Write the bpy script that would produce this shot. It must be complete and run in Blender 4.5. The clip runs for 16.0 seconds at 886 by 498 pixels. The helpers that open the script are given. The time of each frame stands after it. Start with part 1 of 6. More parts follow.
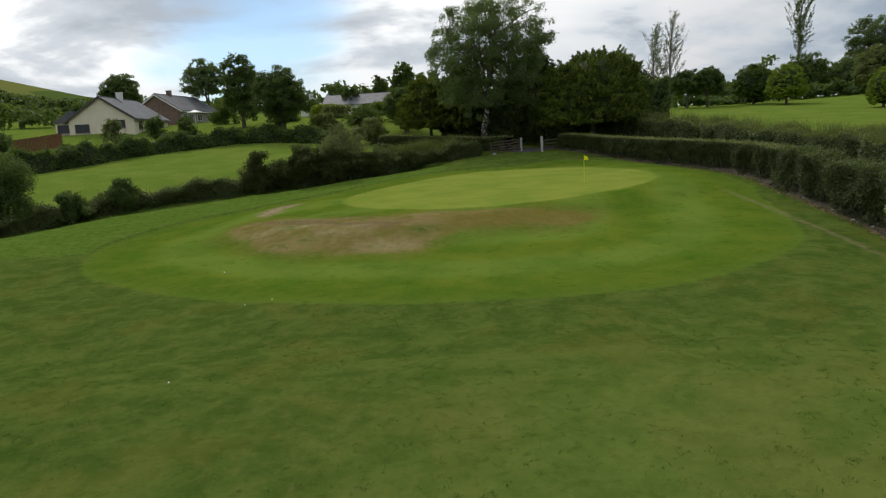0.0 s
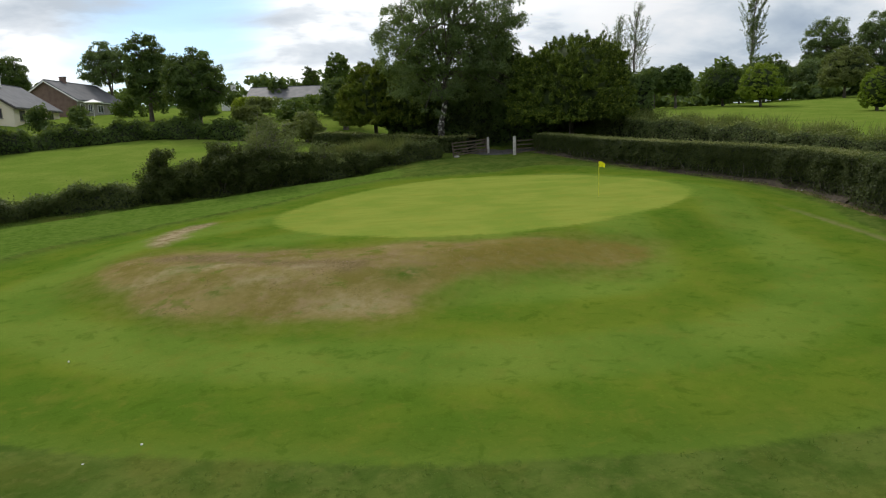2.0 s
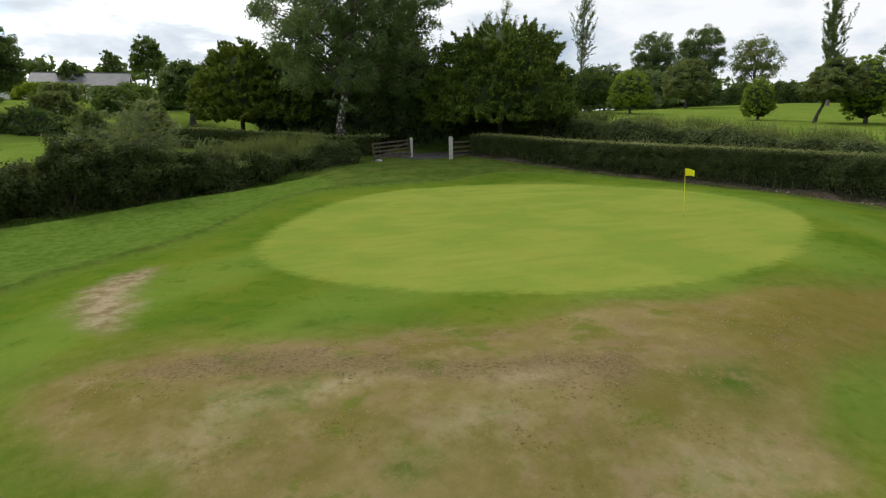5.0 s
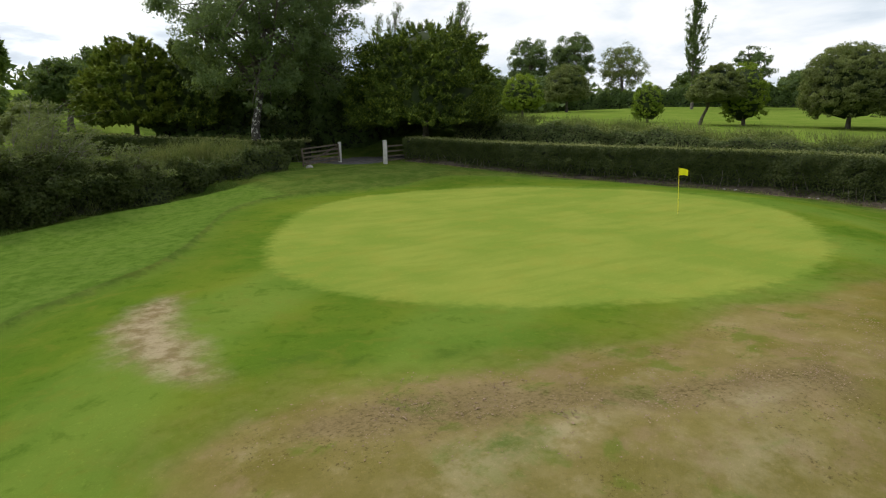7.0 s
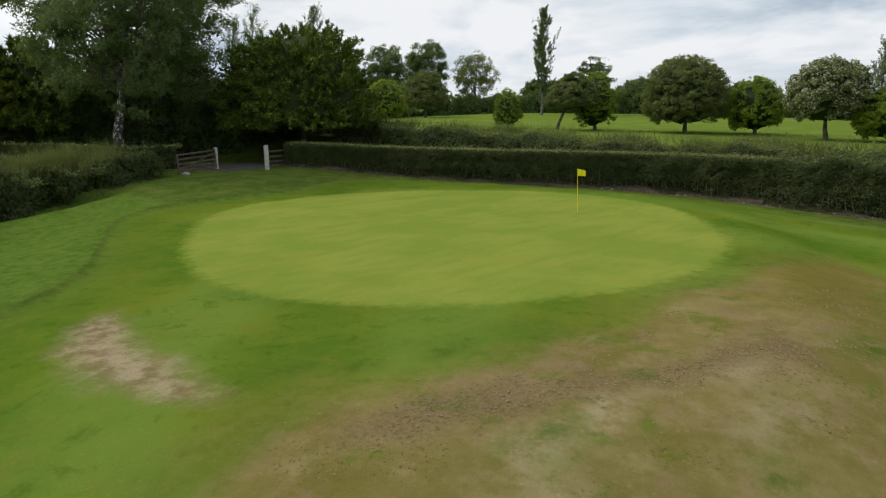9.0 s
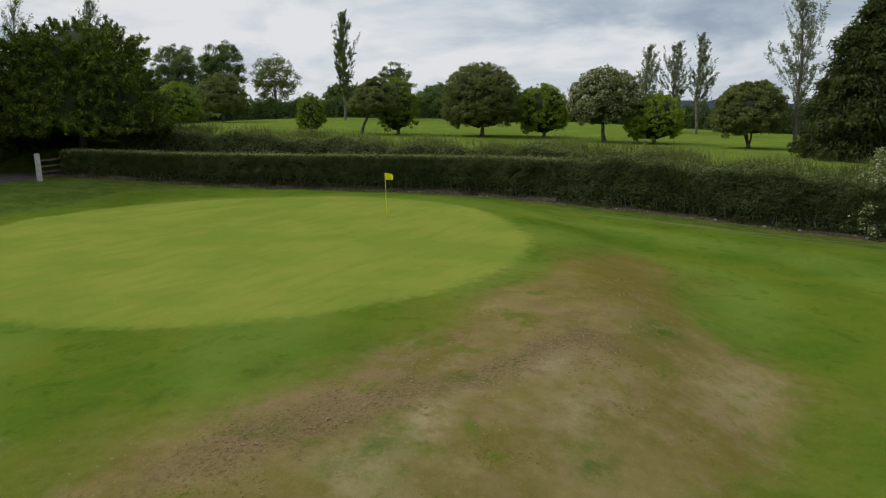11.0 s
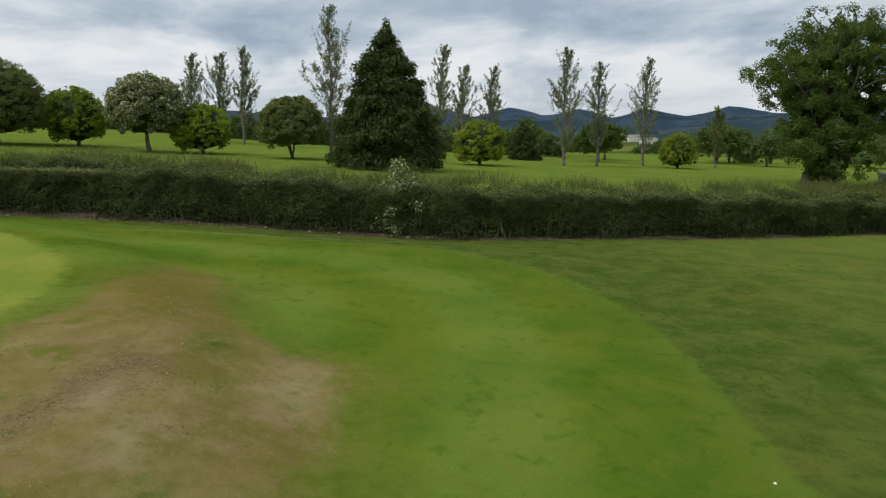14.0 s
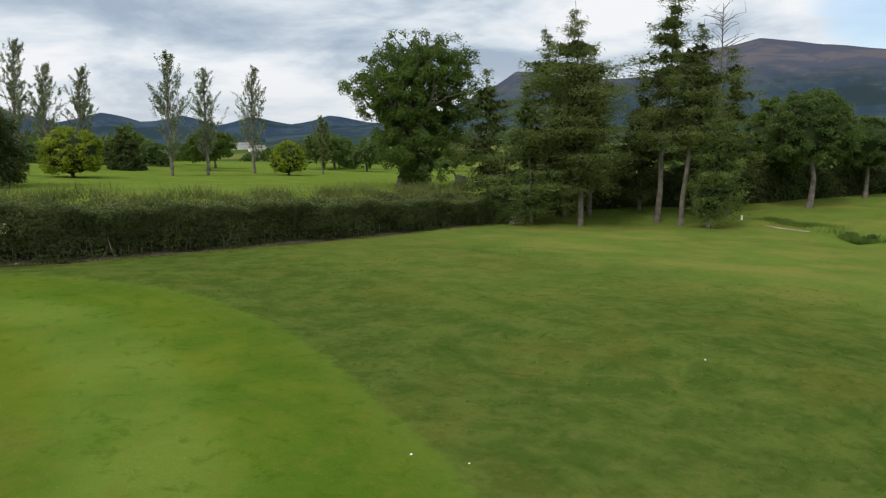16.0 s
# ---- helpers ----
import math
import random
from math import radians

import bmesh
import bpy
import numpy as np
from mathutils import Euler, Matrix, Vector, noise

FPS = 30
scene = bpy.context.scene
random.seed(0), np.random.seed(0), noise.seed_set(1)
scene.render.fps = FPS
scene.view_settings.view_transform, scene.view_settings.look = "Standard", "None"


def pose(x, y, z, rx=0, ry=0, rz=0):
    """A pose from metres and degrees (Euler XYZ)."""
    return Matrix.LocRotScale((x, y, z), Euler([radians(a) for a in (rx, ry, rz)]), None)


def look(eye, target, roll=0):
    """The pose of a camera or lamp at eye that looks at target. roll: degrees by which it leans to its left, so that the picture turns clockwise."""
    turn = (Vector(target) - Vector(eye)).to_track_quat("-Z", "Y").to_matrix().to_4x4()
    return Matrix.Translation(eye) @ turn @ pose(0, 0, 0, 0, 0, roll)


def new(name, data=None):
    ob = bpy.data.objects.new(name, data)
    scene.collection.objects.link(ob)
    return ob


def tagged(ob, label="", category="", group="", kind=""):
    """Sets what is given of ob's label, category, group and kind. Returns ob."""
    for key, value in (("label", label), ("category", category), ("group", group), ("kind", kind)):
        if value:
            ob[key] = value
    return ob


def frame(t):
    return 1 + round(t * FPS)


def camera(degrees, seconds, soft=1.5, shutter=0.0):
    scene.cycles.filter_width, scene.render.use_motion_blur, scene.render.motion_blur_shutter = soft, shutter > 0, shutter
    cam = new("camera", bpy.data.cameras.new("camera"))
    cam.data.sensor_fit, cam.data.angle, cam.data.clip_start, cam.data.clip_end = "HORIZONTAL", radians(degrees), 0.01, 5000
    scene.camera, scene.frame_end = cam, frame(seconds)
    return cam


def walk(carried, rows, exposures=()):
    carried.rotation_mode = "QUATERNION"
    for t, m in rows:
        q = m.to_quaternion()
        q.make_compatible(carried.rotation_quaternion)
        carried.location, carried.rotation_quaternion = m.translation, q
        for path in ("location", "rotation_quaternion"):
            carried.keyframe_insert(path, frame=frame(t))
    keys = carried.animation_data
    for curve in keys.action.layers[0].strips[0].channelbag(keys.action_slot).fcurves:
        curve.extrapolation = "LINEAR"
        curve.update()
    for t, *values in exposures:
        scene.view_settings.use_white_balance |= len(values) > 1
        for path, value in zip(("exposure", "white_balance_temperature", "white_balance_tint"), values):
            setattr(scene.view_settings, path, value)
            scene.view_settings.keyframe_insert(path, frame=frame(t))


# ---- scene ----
cam = camera(64.87, 16.0, soft=1.2)
# seconds, eye, yaw (left positive), pitch, lean to the left
PATH = [
    (0.0, -0.15, 0.69, 2.585, 0.11, -8.91, -2.98),
    (0.5, -0.12, 4.48, 2.569, -0.28, -8.91, -2.80),
    (1.0, -0.49, 7.97, 2.542, -1.22, -8.96, -2.45),
    (1.5, -1.20, 11.14, 2.525, -3.13, -9.03, -2.34),
    (2.0, -2.33, 14.10, 2.520, -5.90, -9.10, -2.06),
    (2.5, -3.74, 16.83, 2.470, -8.82, -9.19, -1.66),
    (3.0, -5.24, 19.33, 2.443, -11.73, -9.27, -1.35),
    (3.5, -6.85, 21.67, 2.426, -14.82, -9.30, -0.96),
    (4.0, -8.51, 23.89, 2.429, -17.93, -9.28, -0.79),
    (4.5, -9.49, 26.84, 2.350, -20.82, -9.14, -0.81),
    (5.0, -10.77, 28.68, 2.344, -23.66, -9.09, -0.88),
    (5.5, -11.92, 30.29, 2.341, -26.48, -9.04, -0.98),
    (6.0, -12.92, 31.64, 2.340, -29.33, -9.00, -1.09),
    (6.5, -14.25, 32.23, 2.340, -32.39, -8.93, -1.30),
    (7.0, -14.89, 33.14, 2.341, -35.31, -8.91, -1.44),
    (7.5, -15.50, 33.91, 2.339, -38.25, -8.92, -1.51),
    (8.0, -16.03, 34.53, 2.325, -41.26, -8.90, -1.49),
    (8.5, -16.44, 34.92, 2.325, -44.48, -8.82, -1.59),
    (9.0, -17.05, 34.84, 2.339, -47.78, -8.80, -1.73),
    (9.5, -17.55, 34.74, 2.362, -51.28, -8.82, -1.91),
    (10.0, -17.90, 34.66, 2.392, -55.05, -8.86, -2.10),
    (10.5, -16.74, 35.15, 2.320, -59.02, -8.90, -2.18),
    (11.0, -16.70, 35.13, 2.329, -63.46, -8.97, -2.26),
    (11.5, -16.65, 35.08, 2.317, -67.88, -9.00, -2.12),
    (12.0, -16.63, 35.00, 2.301, -72.28, -9.09, -2.02),
    (12.5, -16.65, 34.93, 2.312, -78.13, -9.18, -1.92),
    (13.0, -16.70, 34.86, 2.349, -85.07, -9.26, -1.70),
    (13.5, -16.75, 34.82, 2.383, -92.03, -9.36, -1.46),
    (14.0, -16.76, 34.81, 2.395, -98.89, -9.33, -1.29),
    (14.5, -16.72, 34.80, 2.404, -105.86, -9.30, -1.10),
    (15.0, -16.69, 34.83, 2.422, -112.65, -9.31, -0.95),
    (15.5, -16.70, 34.94, 2.438, -120.64, -9.31, -0.78),
    (16.0, -16.75, 35.11, 2.446, -129.97, -9.39, -1.17),
]


def aim(x, y, z, yaw, pitch, lean):
    a, b = radians(yaw), radians(pitch)
    way = Vector((-math.sin(a) * math.cos(b), math.cos(a) * math.cos(b), math.sin(b)))
    return look((x, y, z), Vector((x, y, z)) + way * 10, lean)


walk(cam, [(row[0], aim(*row[1:])) for row in PATH], [(0, -0.42), (3.5, 0.0), (4.5, 0.0), (7, 0.10), (11, -0.37), (13, -0.32), (14.5, -0.24), (15.5, -0.20), (16, -0.08)])


# ---- world, sun, exposure ----
SUN_AZ, SUN_EL = radians(-22.0), radians(48.0)   # azimuth from +y, turning to +x
SUN_WAY = Vector((math.sin(SUN_AZ) * math.cos(SUN_EL), math.cos(SUN_AZ) * math.cos(SUN_EL), math.sin(SUN_EL)))


class Nodes:
    """Small helper that adds nodes to a tree and links them."""

    def __init__(self, tree):
        self.tree = tree
        tree.nodes.clear()

    def add(self, kind, values=()):
        node = self.tree.nodes.new(kind)
        for key, value in dict(values).items():
            self.put(node.inputs[key], value)
        return node

    def put(self, socket, value):
        if isinstance(value, bpy.types.NodeSocket):
            self.tree.links.new(value, socket)
        else:
            socket.default_value = value

    def math(self, op, a, b=0.0, c=0.0, clamp=False):
        n = self.add("ShaderNodeMath", {0: a, 1: b, 2: c})
        n.operation, n.use_clamp = op, clamp
        return n.outputs[0]

    def mix(self, f, a, b, blend="MIX"):
        n = self.add("ShaderNodeMix")
        n.data_type, n.blend_type = "RGBA", blend
        self.put(n.inputs[0], f)
        self.put(n.inputs[6], a if not isinstance(a, tuple) else (*a, 1)[:4])
        self.put(n.inputs[7], b if not isinstance(b, tuple) else (*b, 1)[:4])
        return n.outputs[2]

    def noise(self, vec, scale, detail=4.0, rough=0.55, out=0, distortion=0.0):
        n = self.add("ShaderNodeTexNoise", {"Vector": vec, "Scale": scale, "Detail": detail, "Roughness": rough, "Distortion": distortion})
        return n.outputs[out]

    def ramp(self, f, stops):
        n = self.add("ShaderNodeValToRGB", {0: f})
        el = n.color_ramp.elements
        while len(el) < len(stops):
            el.new(0.5)
        for e, (p, c) in zip(el, stops):
            e.position, e.color = p, ((c, c, c, 1) if not isinstance(c, tuple) else (*c, 1))
        return n.outputs[0]

    def span(self, f, a, b, lo=0.0, hi=1.0):
        n = self.add("ShaderNodeMapRange", {0: f, 1: a, 2: b, 3: lo, 4: hi})
        n.interpolation_type = "SMOOTHSTEP"
        return n.outputs[0]


world = bpy.data.worlds.new("sky")
scene.world = world
world.use_nodes = True
nt = Nodes(world.node_tree)
way = nt.add("ShaderNodeTexCoord").outputs["Generated"]
sky = nt.add("ShaderNodeTexSky")
sky.sky_type, sky.sun_disc, sky.sun_elevation, sky.sun_rotation = "NISHITA", False, SUN_EL, SUN_AZ
sep = nt.add("ShaderNodeSeparateXYZ", {0: way})
up = nt.math("MAXIMUM", sep.outputs[2], 0.0)
flat = nt.math("ADD", up, 0.21)
layer = nt.add("ShaderNodeCombineXYZ", {0: nt.math("DIVIDE", sep.outputs[0], flat), 1: nt.math("DIVIDE", sep.outputs[1], flat), 2: 0.0}).outputs[0]
moved = nt.add("ShaderNodeMapping", {"Vector": layer, "Location": (3.1, 1.7, 0.0), "Scale": (1.0, 1.0, 1.0)}).outputs[0]
puffs = nt.noise(moved, 1.35, 7.0, 0.56, distortion=0.3)
banks = nt.noise(moved, 0.42, 4.0, 0.5, distortion=0.3)
shade = nt.math("ADD", nt.math("MULTIPLY", puffs, 0.55), nt.math("MULTIPLY", banks, 0.45))
toward = nt.add("ShaderNodeVectorMath", {0: way, 1: tuple(SUN_WAY)})
toward.operation = "DOT_PRODUCT"
lit = nt.span(toward.outputs["Value"], 0.53, 0.84)
grey = nt.ramp(shade, [(0.40, (0.40, 0.49, 0.61)), (0.455, (0.54, 0.63, 0.73)), (0.50, (0.74, 0.81, 0.88)), (0.56, (0.95, 0.97, 1.00))])
bright = nt.ramp(shade, [(0.38, (0.64, 0.71, 0.79)), (0.46, (1.00, 1.05, 1.10)), (0.50, (1.60, 1.61, 1.61))])
low = nt.span(sep.outputs[2], 0.0, 0.12, 0.55, 0.0)
cloud = nt.mix(low, nt.mix(lit, grey, bright), (0.80, 0.83, 0.85))


def clearing(x, y, z, wide):
    """Blue showing between the clouds about one bearing."""
    d = nt.add("ShaderNodeVectorMath", {0: way, 1: (x, y, z)})
    d.operation = "DOT_PRODUCT"
    return nt.span(nt.math("ADD", d.outputs["Value"], nt.math("MULTIPLY", nt.math("SUBTRACT", puffs, 0.5), 0.035)), 1.0 - wide, 1.0)


open_sky = nt.math("MAXIMUM", clearing(-0.240, 0.958, 0.156, 0.012), nt.math("MULTIPLY", clearing(0.26, -0.952, 0.165, 0.006), 0.6))
cover = nt.math("SUBTRACT", 1.0, nt.math("MULTIPLY", open_sky, 0.85))
dimmed = nt.add("ShaderNodeVectorMath", {0: sky.outputs[0], 3: 0.14})
dimmed.operation = "SCALE"
blue = nt.mix(1.0, dimmed.outputs[0], (0.70, 0.93, 1.12), "MULTIPLY")
total = nt.mix(cover, blue, cloud)
back = nt.add("ShaderNodeBackground", {"Color": total, "Strength": 1.0})
nt.add("ShaderNodeOutputWorld", {"Surface": back.outputs[0]})

sun = new("sun", bpy.data.lights.new("sun", "SUN"))
sun.data.energy, sun.data.angle, sun.data.color = 1.7, radians(9), (1.0, 0.95, 0.87)
sun.matrix_world = look(SUN_WAY * 60, (0, 0, 0))

# ---- materials ----
def material(name):
    m = bpy.data.materials.new(name)
    m.use_nodes = True
    return m, Nodes(m.node_tree)


def surface(n, colour, rough=0.8, metal=0.0, bump=None, strength=0.3, dist=0.02, spec=0.3):
    p = n.add("ShaderNodeBsdfPrincipled", {"Base Color": colour if not isinstance(colour, tuple) else (*colour, 1), "Roughness": rough, "Metallic": metal, "Specular IOR Level": spec})
    if bump is not None:
        b = n.add("ShaderNodeBump", {"Height": bump, "Strength": strength, "Distance": dist})
        n.put(p.inputs["Normal"], b.outputs[0])
    n.add("ShaderNodeOutputMaterial", {"Surface": p.outputs[0]})
    return p


def object_place(n):
    return n.add("ShaderNodeTexCoord").outputs["Object"]


def world_place(n):
    return n.add("ShaderNodeNewGeometry").outputs["Position"]


def leaf_material(name, dark, light, glow=0.35, rough=0.65, tip=None, tip_at=0.8, clumps=0.55):
    """Foliage: colour varies from leaf to leaf and from clump to clump, and light passes through it."""
    m, n = material(name)
    geo = n.add("ShaderNodeNewGeometry")
    rand, at = geo.outputs["Random Per Island"], geo.outputs["Position"]
    clump = n.noise(at, clumps, 4.0, 0.65)
    f = n.math("ADD", n.math("MULTIPLY", rand, 0.26), n.math("MULTIPLY", n.span(clump, 0.3, 0.7), 0.74))
    col = n.mix(f, dark, light)
    if tip:
        col = n.mix(n.span(rand, tip_at, tip_at + 0.04), col, tip)
    p = n.add("ShaderNodeBsdfPrincipled", {"Base Color": col, "Roughness": rough, "Specular IOR Level": 0.16})
    t = n.add("ShaderNodeBsdfTranslucent", {"Color": n.mix(0.35, col, (0.35, 0.45, 0.04))})
    s = n.add("ShaderNodeMixShader", {0: glow, 1: p.outputs[0], 2: t.outputs[0]})
    n.add("ShaderNodeOutputMaterial", {"Surface": s.outputs[0]})
    return m


def plain_material(name, a, b, scale=3.0, rough=0.8, grain=60.0, bump=0.3, spec=0.3, dist=0.01):
    m, n = material(name)
    at = object_place(n)
    big, small = n.noise(at, scale, 4.0), n.noise(at, grain, 3.0)
    f = n.math("ADD", n.math("MULTIPLY", n.span(big, 0.3, 0.7), 0.65), n.math("MULTIPLY", small, 0.35))
    surface(n, n.mix(f, a, b), rough, bump=small, strength=bump, dist=dist, spec=spec)
    return m


def turf_material():
    """The ground: green, apron, worn scars, rough and fields by their masks, with mowing bands and blade grain."""
    m, n = material("turf")
    at = world_place(n)

    def mask(name):
        node = n.add("ShaderNodeAttribute")
        node.attribute_name = name
        return node.outputs["Fac"]

    fine, mid, wide = n.noise(at, 34.0, 4.0, 0.65), n.noise(at, 2.6, 5.0, 0.6), n.noise(at, 0.32, 4.0, 0.55)
    patch = n.noise(at, 0.85, 5.0, 0.6, distortion=0.4)
    # rough: uneven green with straw
    rough = n.mix(n.span(patch, 0.34, 0.66), (0.056, 0.096, 0.015), (0.098, 0.134, 0.026))
    rough = n.mix(n.math("MULTIPLY", n.span(mid, 0.48, 0.75), 0.45), rough, (0.145, 0.148, 0.040))
    rough = n.mix(n.math("MULTIPLY", n.span(wide, 0.50, 0.70), 0.35), rough, (0.130, 0.122, 0.024))
    # olive rough, painted lighter for the sheen of grass seen at grazing angles
    rough = n.mix(n.math("MULTIPLY", mask("olive_sheen"), n.span(wide, 0.3, 0.7, 0.60, 0.95)), rough, n.mix(n.span(n.noise(at, 0.22, 4.0, 0.55), 0.42, 0.60), (0.138, 0.196, 0.036), (0.190, 0.204, 0.046)))
    # apron: bright mown grass with bands
    band = n.math("SINE", n.math("MULTIPLY", n.math("SUBTRACT", mask("apron_way"), 3.5), 1.08))
    apron = n.mix(n.span(wide, 0.35, 0.68), (0.084, 0.146, 0.015), (0.137, 0.179, 0.020))
    apron = n.mix(n.math("MULTIPLY", n.span(band, -0.5, 0.7), n.span(wide, 0.35, 0.65, 0.34, 0.60)), apron, (0.145, 0.216, 0.037))
    apron = n.mix(n.math("MULTIPLY", n.span(band, -0.2, -0.9), 0.26), apron, (0.064, 0.122, 0.011))
    apron = n.mix(n.math("MULTIPLY", n.span(mask("apron_way"), 2.4, 0.3), 0.50), apron, (0.072, 0.120, 0.015))
    apron = n.mix(n.math("MULTIPLY", n.span(patch, 0.52, 0.75), 0.30), apron, (0.160, 0.160, 0.028))
    mottle = n.noise(at, 1.5, 6.0, 0.68, distortion=0.5)
    apron = n.mix(n.math("MULTIPLY", n.span(mottle, 0.52, 0.68), 0.36), apron, (0.156, 0.160, 0.024))
    apron = n.mix(n.math("MULTIPLY", n.span(mottle, 0.46, 0.34), 0.38), apron, (0.046, 0.094, 0.007))
    # putting green
    green = n.mix(n.span(wide, 0.36, 0.64), (0.177, 0.237, 0.036), (0.231, 0.269, 0.047))
    green = n.mix(n.math("MULTIPLY", n.span(patch, 0.46, 0.70), 0.45), green, (0.240, 0.242, 0.040))
    stretched = n.add("ShaderNodeMapping", {"Vector": at, "Rotation": (0, 0, 0.5), "Scale": (0.35, 1.6, 1.0)}).outputs[0]
    green = n.mix(n.math("MULTIPLY", n.span(n.noise(stretched, 0.9, 5.0, 0.65), 0.44, 0.68), 0.55), green, (0.164, 0.224, 0.034))
    cell = n.add("ShaderNodeTexVoronoi", {"Vector": at, "Scale": 0.010})
    tint = n.add("ShaderNodeSeparateColor", {0: cell.outputs["Color"]}).outputs[0]
    field = n.mix(n.span(wide, 0.3, 0.7), (0.124, 0.188, 0.028), (0.170, 0.222, 0.040))
    field = n.mix(n.math("MULTIPLY", n.span(mid, 0.4, 0.7), 0.3), field, (0.096, 0.150, 0.018))
    plots = n.mix(n.span(tint, 0.2, 0.8), (0.060, 0.105, 0.025), (0.165, 0.175, 0.050))
    field = n.mix(mask("plots"), field, plots)
    lush = n.mix(n.span(mid, 0.30, 0.72), (0.070, 0.126, 0.016), (0.110, 0.168, 0.027))
    lush = n.mix(n.math("MULTIPLY", n.span(n.noise(at, 0.6, 5.0, 0.65, distortion=0.4), 0.48, 0.64), 0.5), lush, (0.124, 0.176, 0.034))
    # worn turf: olive thatch, pinkish bare patches, pale straw, moss, and crumbs of dark earth in clusters
    tan = n.mix(n.span(n.noise(at, 0.55, 5.0, 0.62), 0.34, 0.66), (0.165, 0.132, 0.037), (0.249, 0.191, 0.079))
    pink = n.math("MAXIMUM", n.span(n.noise(at, 0.8, 6.0, 0.68), 0.50, 0.64), n.math("MULTIPLY", mask("mud"), 0.8))
    tan = n.mix(n.math("MULTIPLY", pink, 0.62), tan, (0.263, 0.177, 0.103))
    tan = n.mix(n.math("MULTIPLY", n.span(n.noise(at, 1.1, 6.0, 0.7), 0.52, 0.74), 0.45), tan, (0.330, 0.262, 0.150))
    tan = n.mix(n.math("MULTIPLY", n.span(n.noise(at, 0.9, 5.0, 0.62, distortion=0.3), 0.56, 0.66), 0.65), tan, (0.108, 0.142, 0.018))
    cluster = n.span(n.math("ADD", n.noise(at, 0.75, 4.0, 0.6), n.math("MULTIPLY", mask("mud"), 0.12)), 0.50, 0.66)
    crumb = n.noise(at, 12.0, 5.0, 0.74)
    tan = n.mix(n.math("MULTIPLY", n.math("MULTIPLY", n.span(crumb, 0.56, 0.64), cluster), 0.80), tan, (0.066, 0.040, 0.022))
    tan = n.mix(n.math("MULTIPLY", n.math("MULTIPLY", n.span(crumb, 0.42, 0.34), cluster), 0.50), tan, (0.330, 0.245, 0.160))
    earthy = n.span(n.math("ADD", mask("mud"), n.math("MULTIPLY", n.math("SUBTRACT", n.noise(at, 1.2, 5.0, 0.65), 0.5), 1.7)), 0.30, 0.95)
    tan = n.mix(n.math("MULTIPLY", earthy, 0.45), tan, n.mix(n.span(crumb, 0.42, 0.60), (0.190, 0.128, 0.080), (0.080, 0.050, 0.030)))
    lane = n.mix(n.span(mid, 0.3, 0.7), (0.070, 0.066, 0.066), (0.115, 0.108, 0.105))
    litter = n.mix(n.span(mid, 0.35, 0.65), (0.085, 0.055, 0.035), (0.20, 0.155, 0.10))

    def edge(name, wobble, soft):
        return n.span(n.math("ADD", mask(name), n.math("MULTIPLY", n.math("SUBTRACT", wobble, 0.5), soft)), 0.35, 0.65)

    col = n.mix(edge("field", mid, 0.3), rough, field)
    col = n.mix(edge("lush", mid, 0.4), col, lush)
    col = n.mix(edge("apron", mid, 0.6), col, apron)
    worn = n.span(n.math("ADD", mask("worn"), n.math("MULTIPLY", n.math("SUBTRACT", n.noise(at, 0.45, 5.0, 0.62), 0.5), 1.5)), 0.18, 0.80)
    halo = n.span(n.math("ADD", mask("worn"), n.math("MULTIPLY", n.math("SUBTRACT", n.noise(at, 0.6, 5.0, 0.65), 0.5), 2.2)), -0.75, 0.55)
    col = n.mix(n.math("MULTIPLY", halo, 0.50), col, n.mix(n.span(mid, 0.35, 0.65), (0.120, 0.125, 0.022), (0.185, 0.165, 0.045)))
    tan = n.mix(n.math("MULTIPLY", mask("ruddy"), n.span(mid, 0.3, 0.6, 0.35, 0.8)), tan, (0.185, 0.123, 0.027))
    tan = n.mix(n.math("MULTIPLY", mask("pale"), n.span(n.noise(at, 2.2, 5.0, 0.7), 0.35, 0.6, 0.1, 0.8)), tan, (0.370, 0.300, 0.180))
    col = n.mix(n.math("MULTIPLY", worn, n.math("SUBTRACT", 0.86, n.math("MULTIPLY", mask("ruddy"), 0.22))), col, tan)
    bald = n.span(n.math("ADD", mask("scar"), n.math("MULTIPLY", n.math("SUBTRACT", n.noise(at, 0.9, 6.0, 0.7), 0.5), 1.1)), 0.05, 0.95)
    clay = n.mix(n.span(n.noise(at, 2.0, 6.0, 0.7), 0.40, 0.62), (0.215, 0.152, 0.084), (0.360, 0.280, 0.180))
    col = n.mix(n.math("MULTIPLY", bald, 0.9), col, n.mix(n.math("MULTIPLY", n.span(crumb, 0.56, 0.66), 0.6), clay, (0.110, 0.085, 0.045)))
    col = n.mix(n.math("MULTIPLY", mask("moss"), n.span(n.noise(at, 3.0, 4.0, 0.65), 0.35, 0.6, 0.2, 0.9)), col, (0.070, 0.118, 0.016))
    col = n.mix(n.math("MULTIPLY", mask("track"), n.span(mid, 0.30, 0.60, 0.15, 0.75)), col, (0.25, 0.19, 0.11))
    col = n.mix(edge("green", mid, 0.45), col, green)
    col = n.mix(edge("litter", mid, 0.9), col, litter)
    col = n.mix(edge("lane", mid, 0.3), col, lane)
    tufts = n.noise(at, 3.4, 7.0, 0.74)
    dim = n.math("MULTIPLY", n.span(tufts, 0.50, 0.68), n.math("SUBTRACT", n.math("SUBTRACT", 0.42, n.math("MULTIPLY", mask("olive_sheen"), 0.14)), n.math("ADD", n.math("MULTIPLY", edge("green", mid, 0.15), 0.20), n.math("MULTIPLY", edge("apron", mid, 0.35), 0.25))))
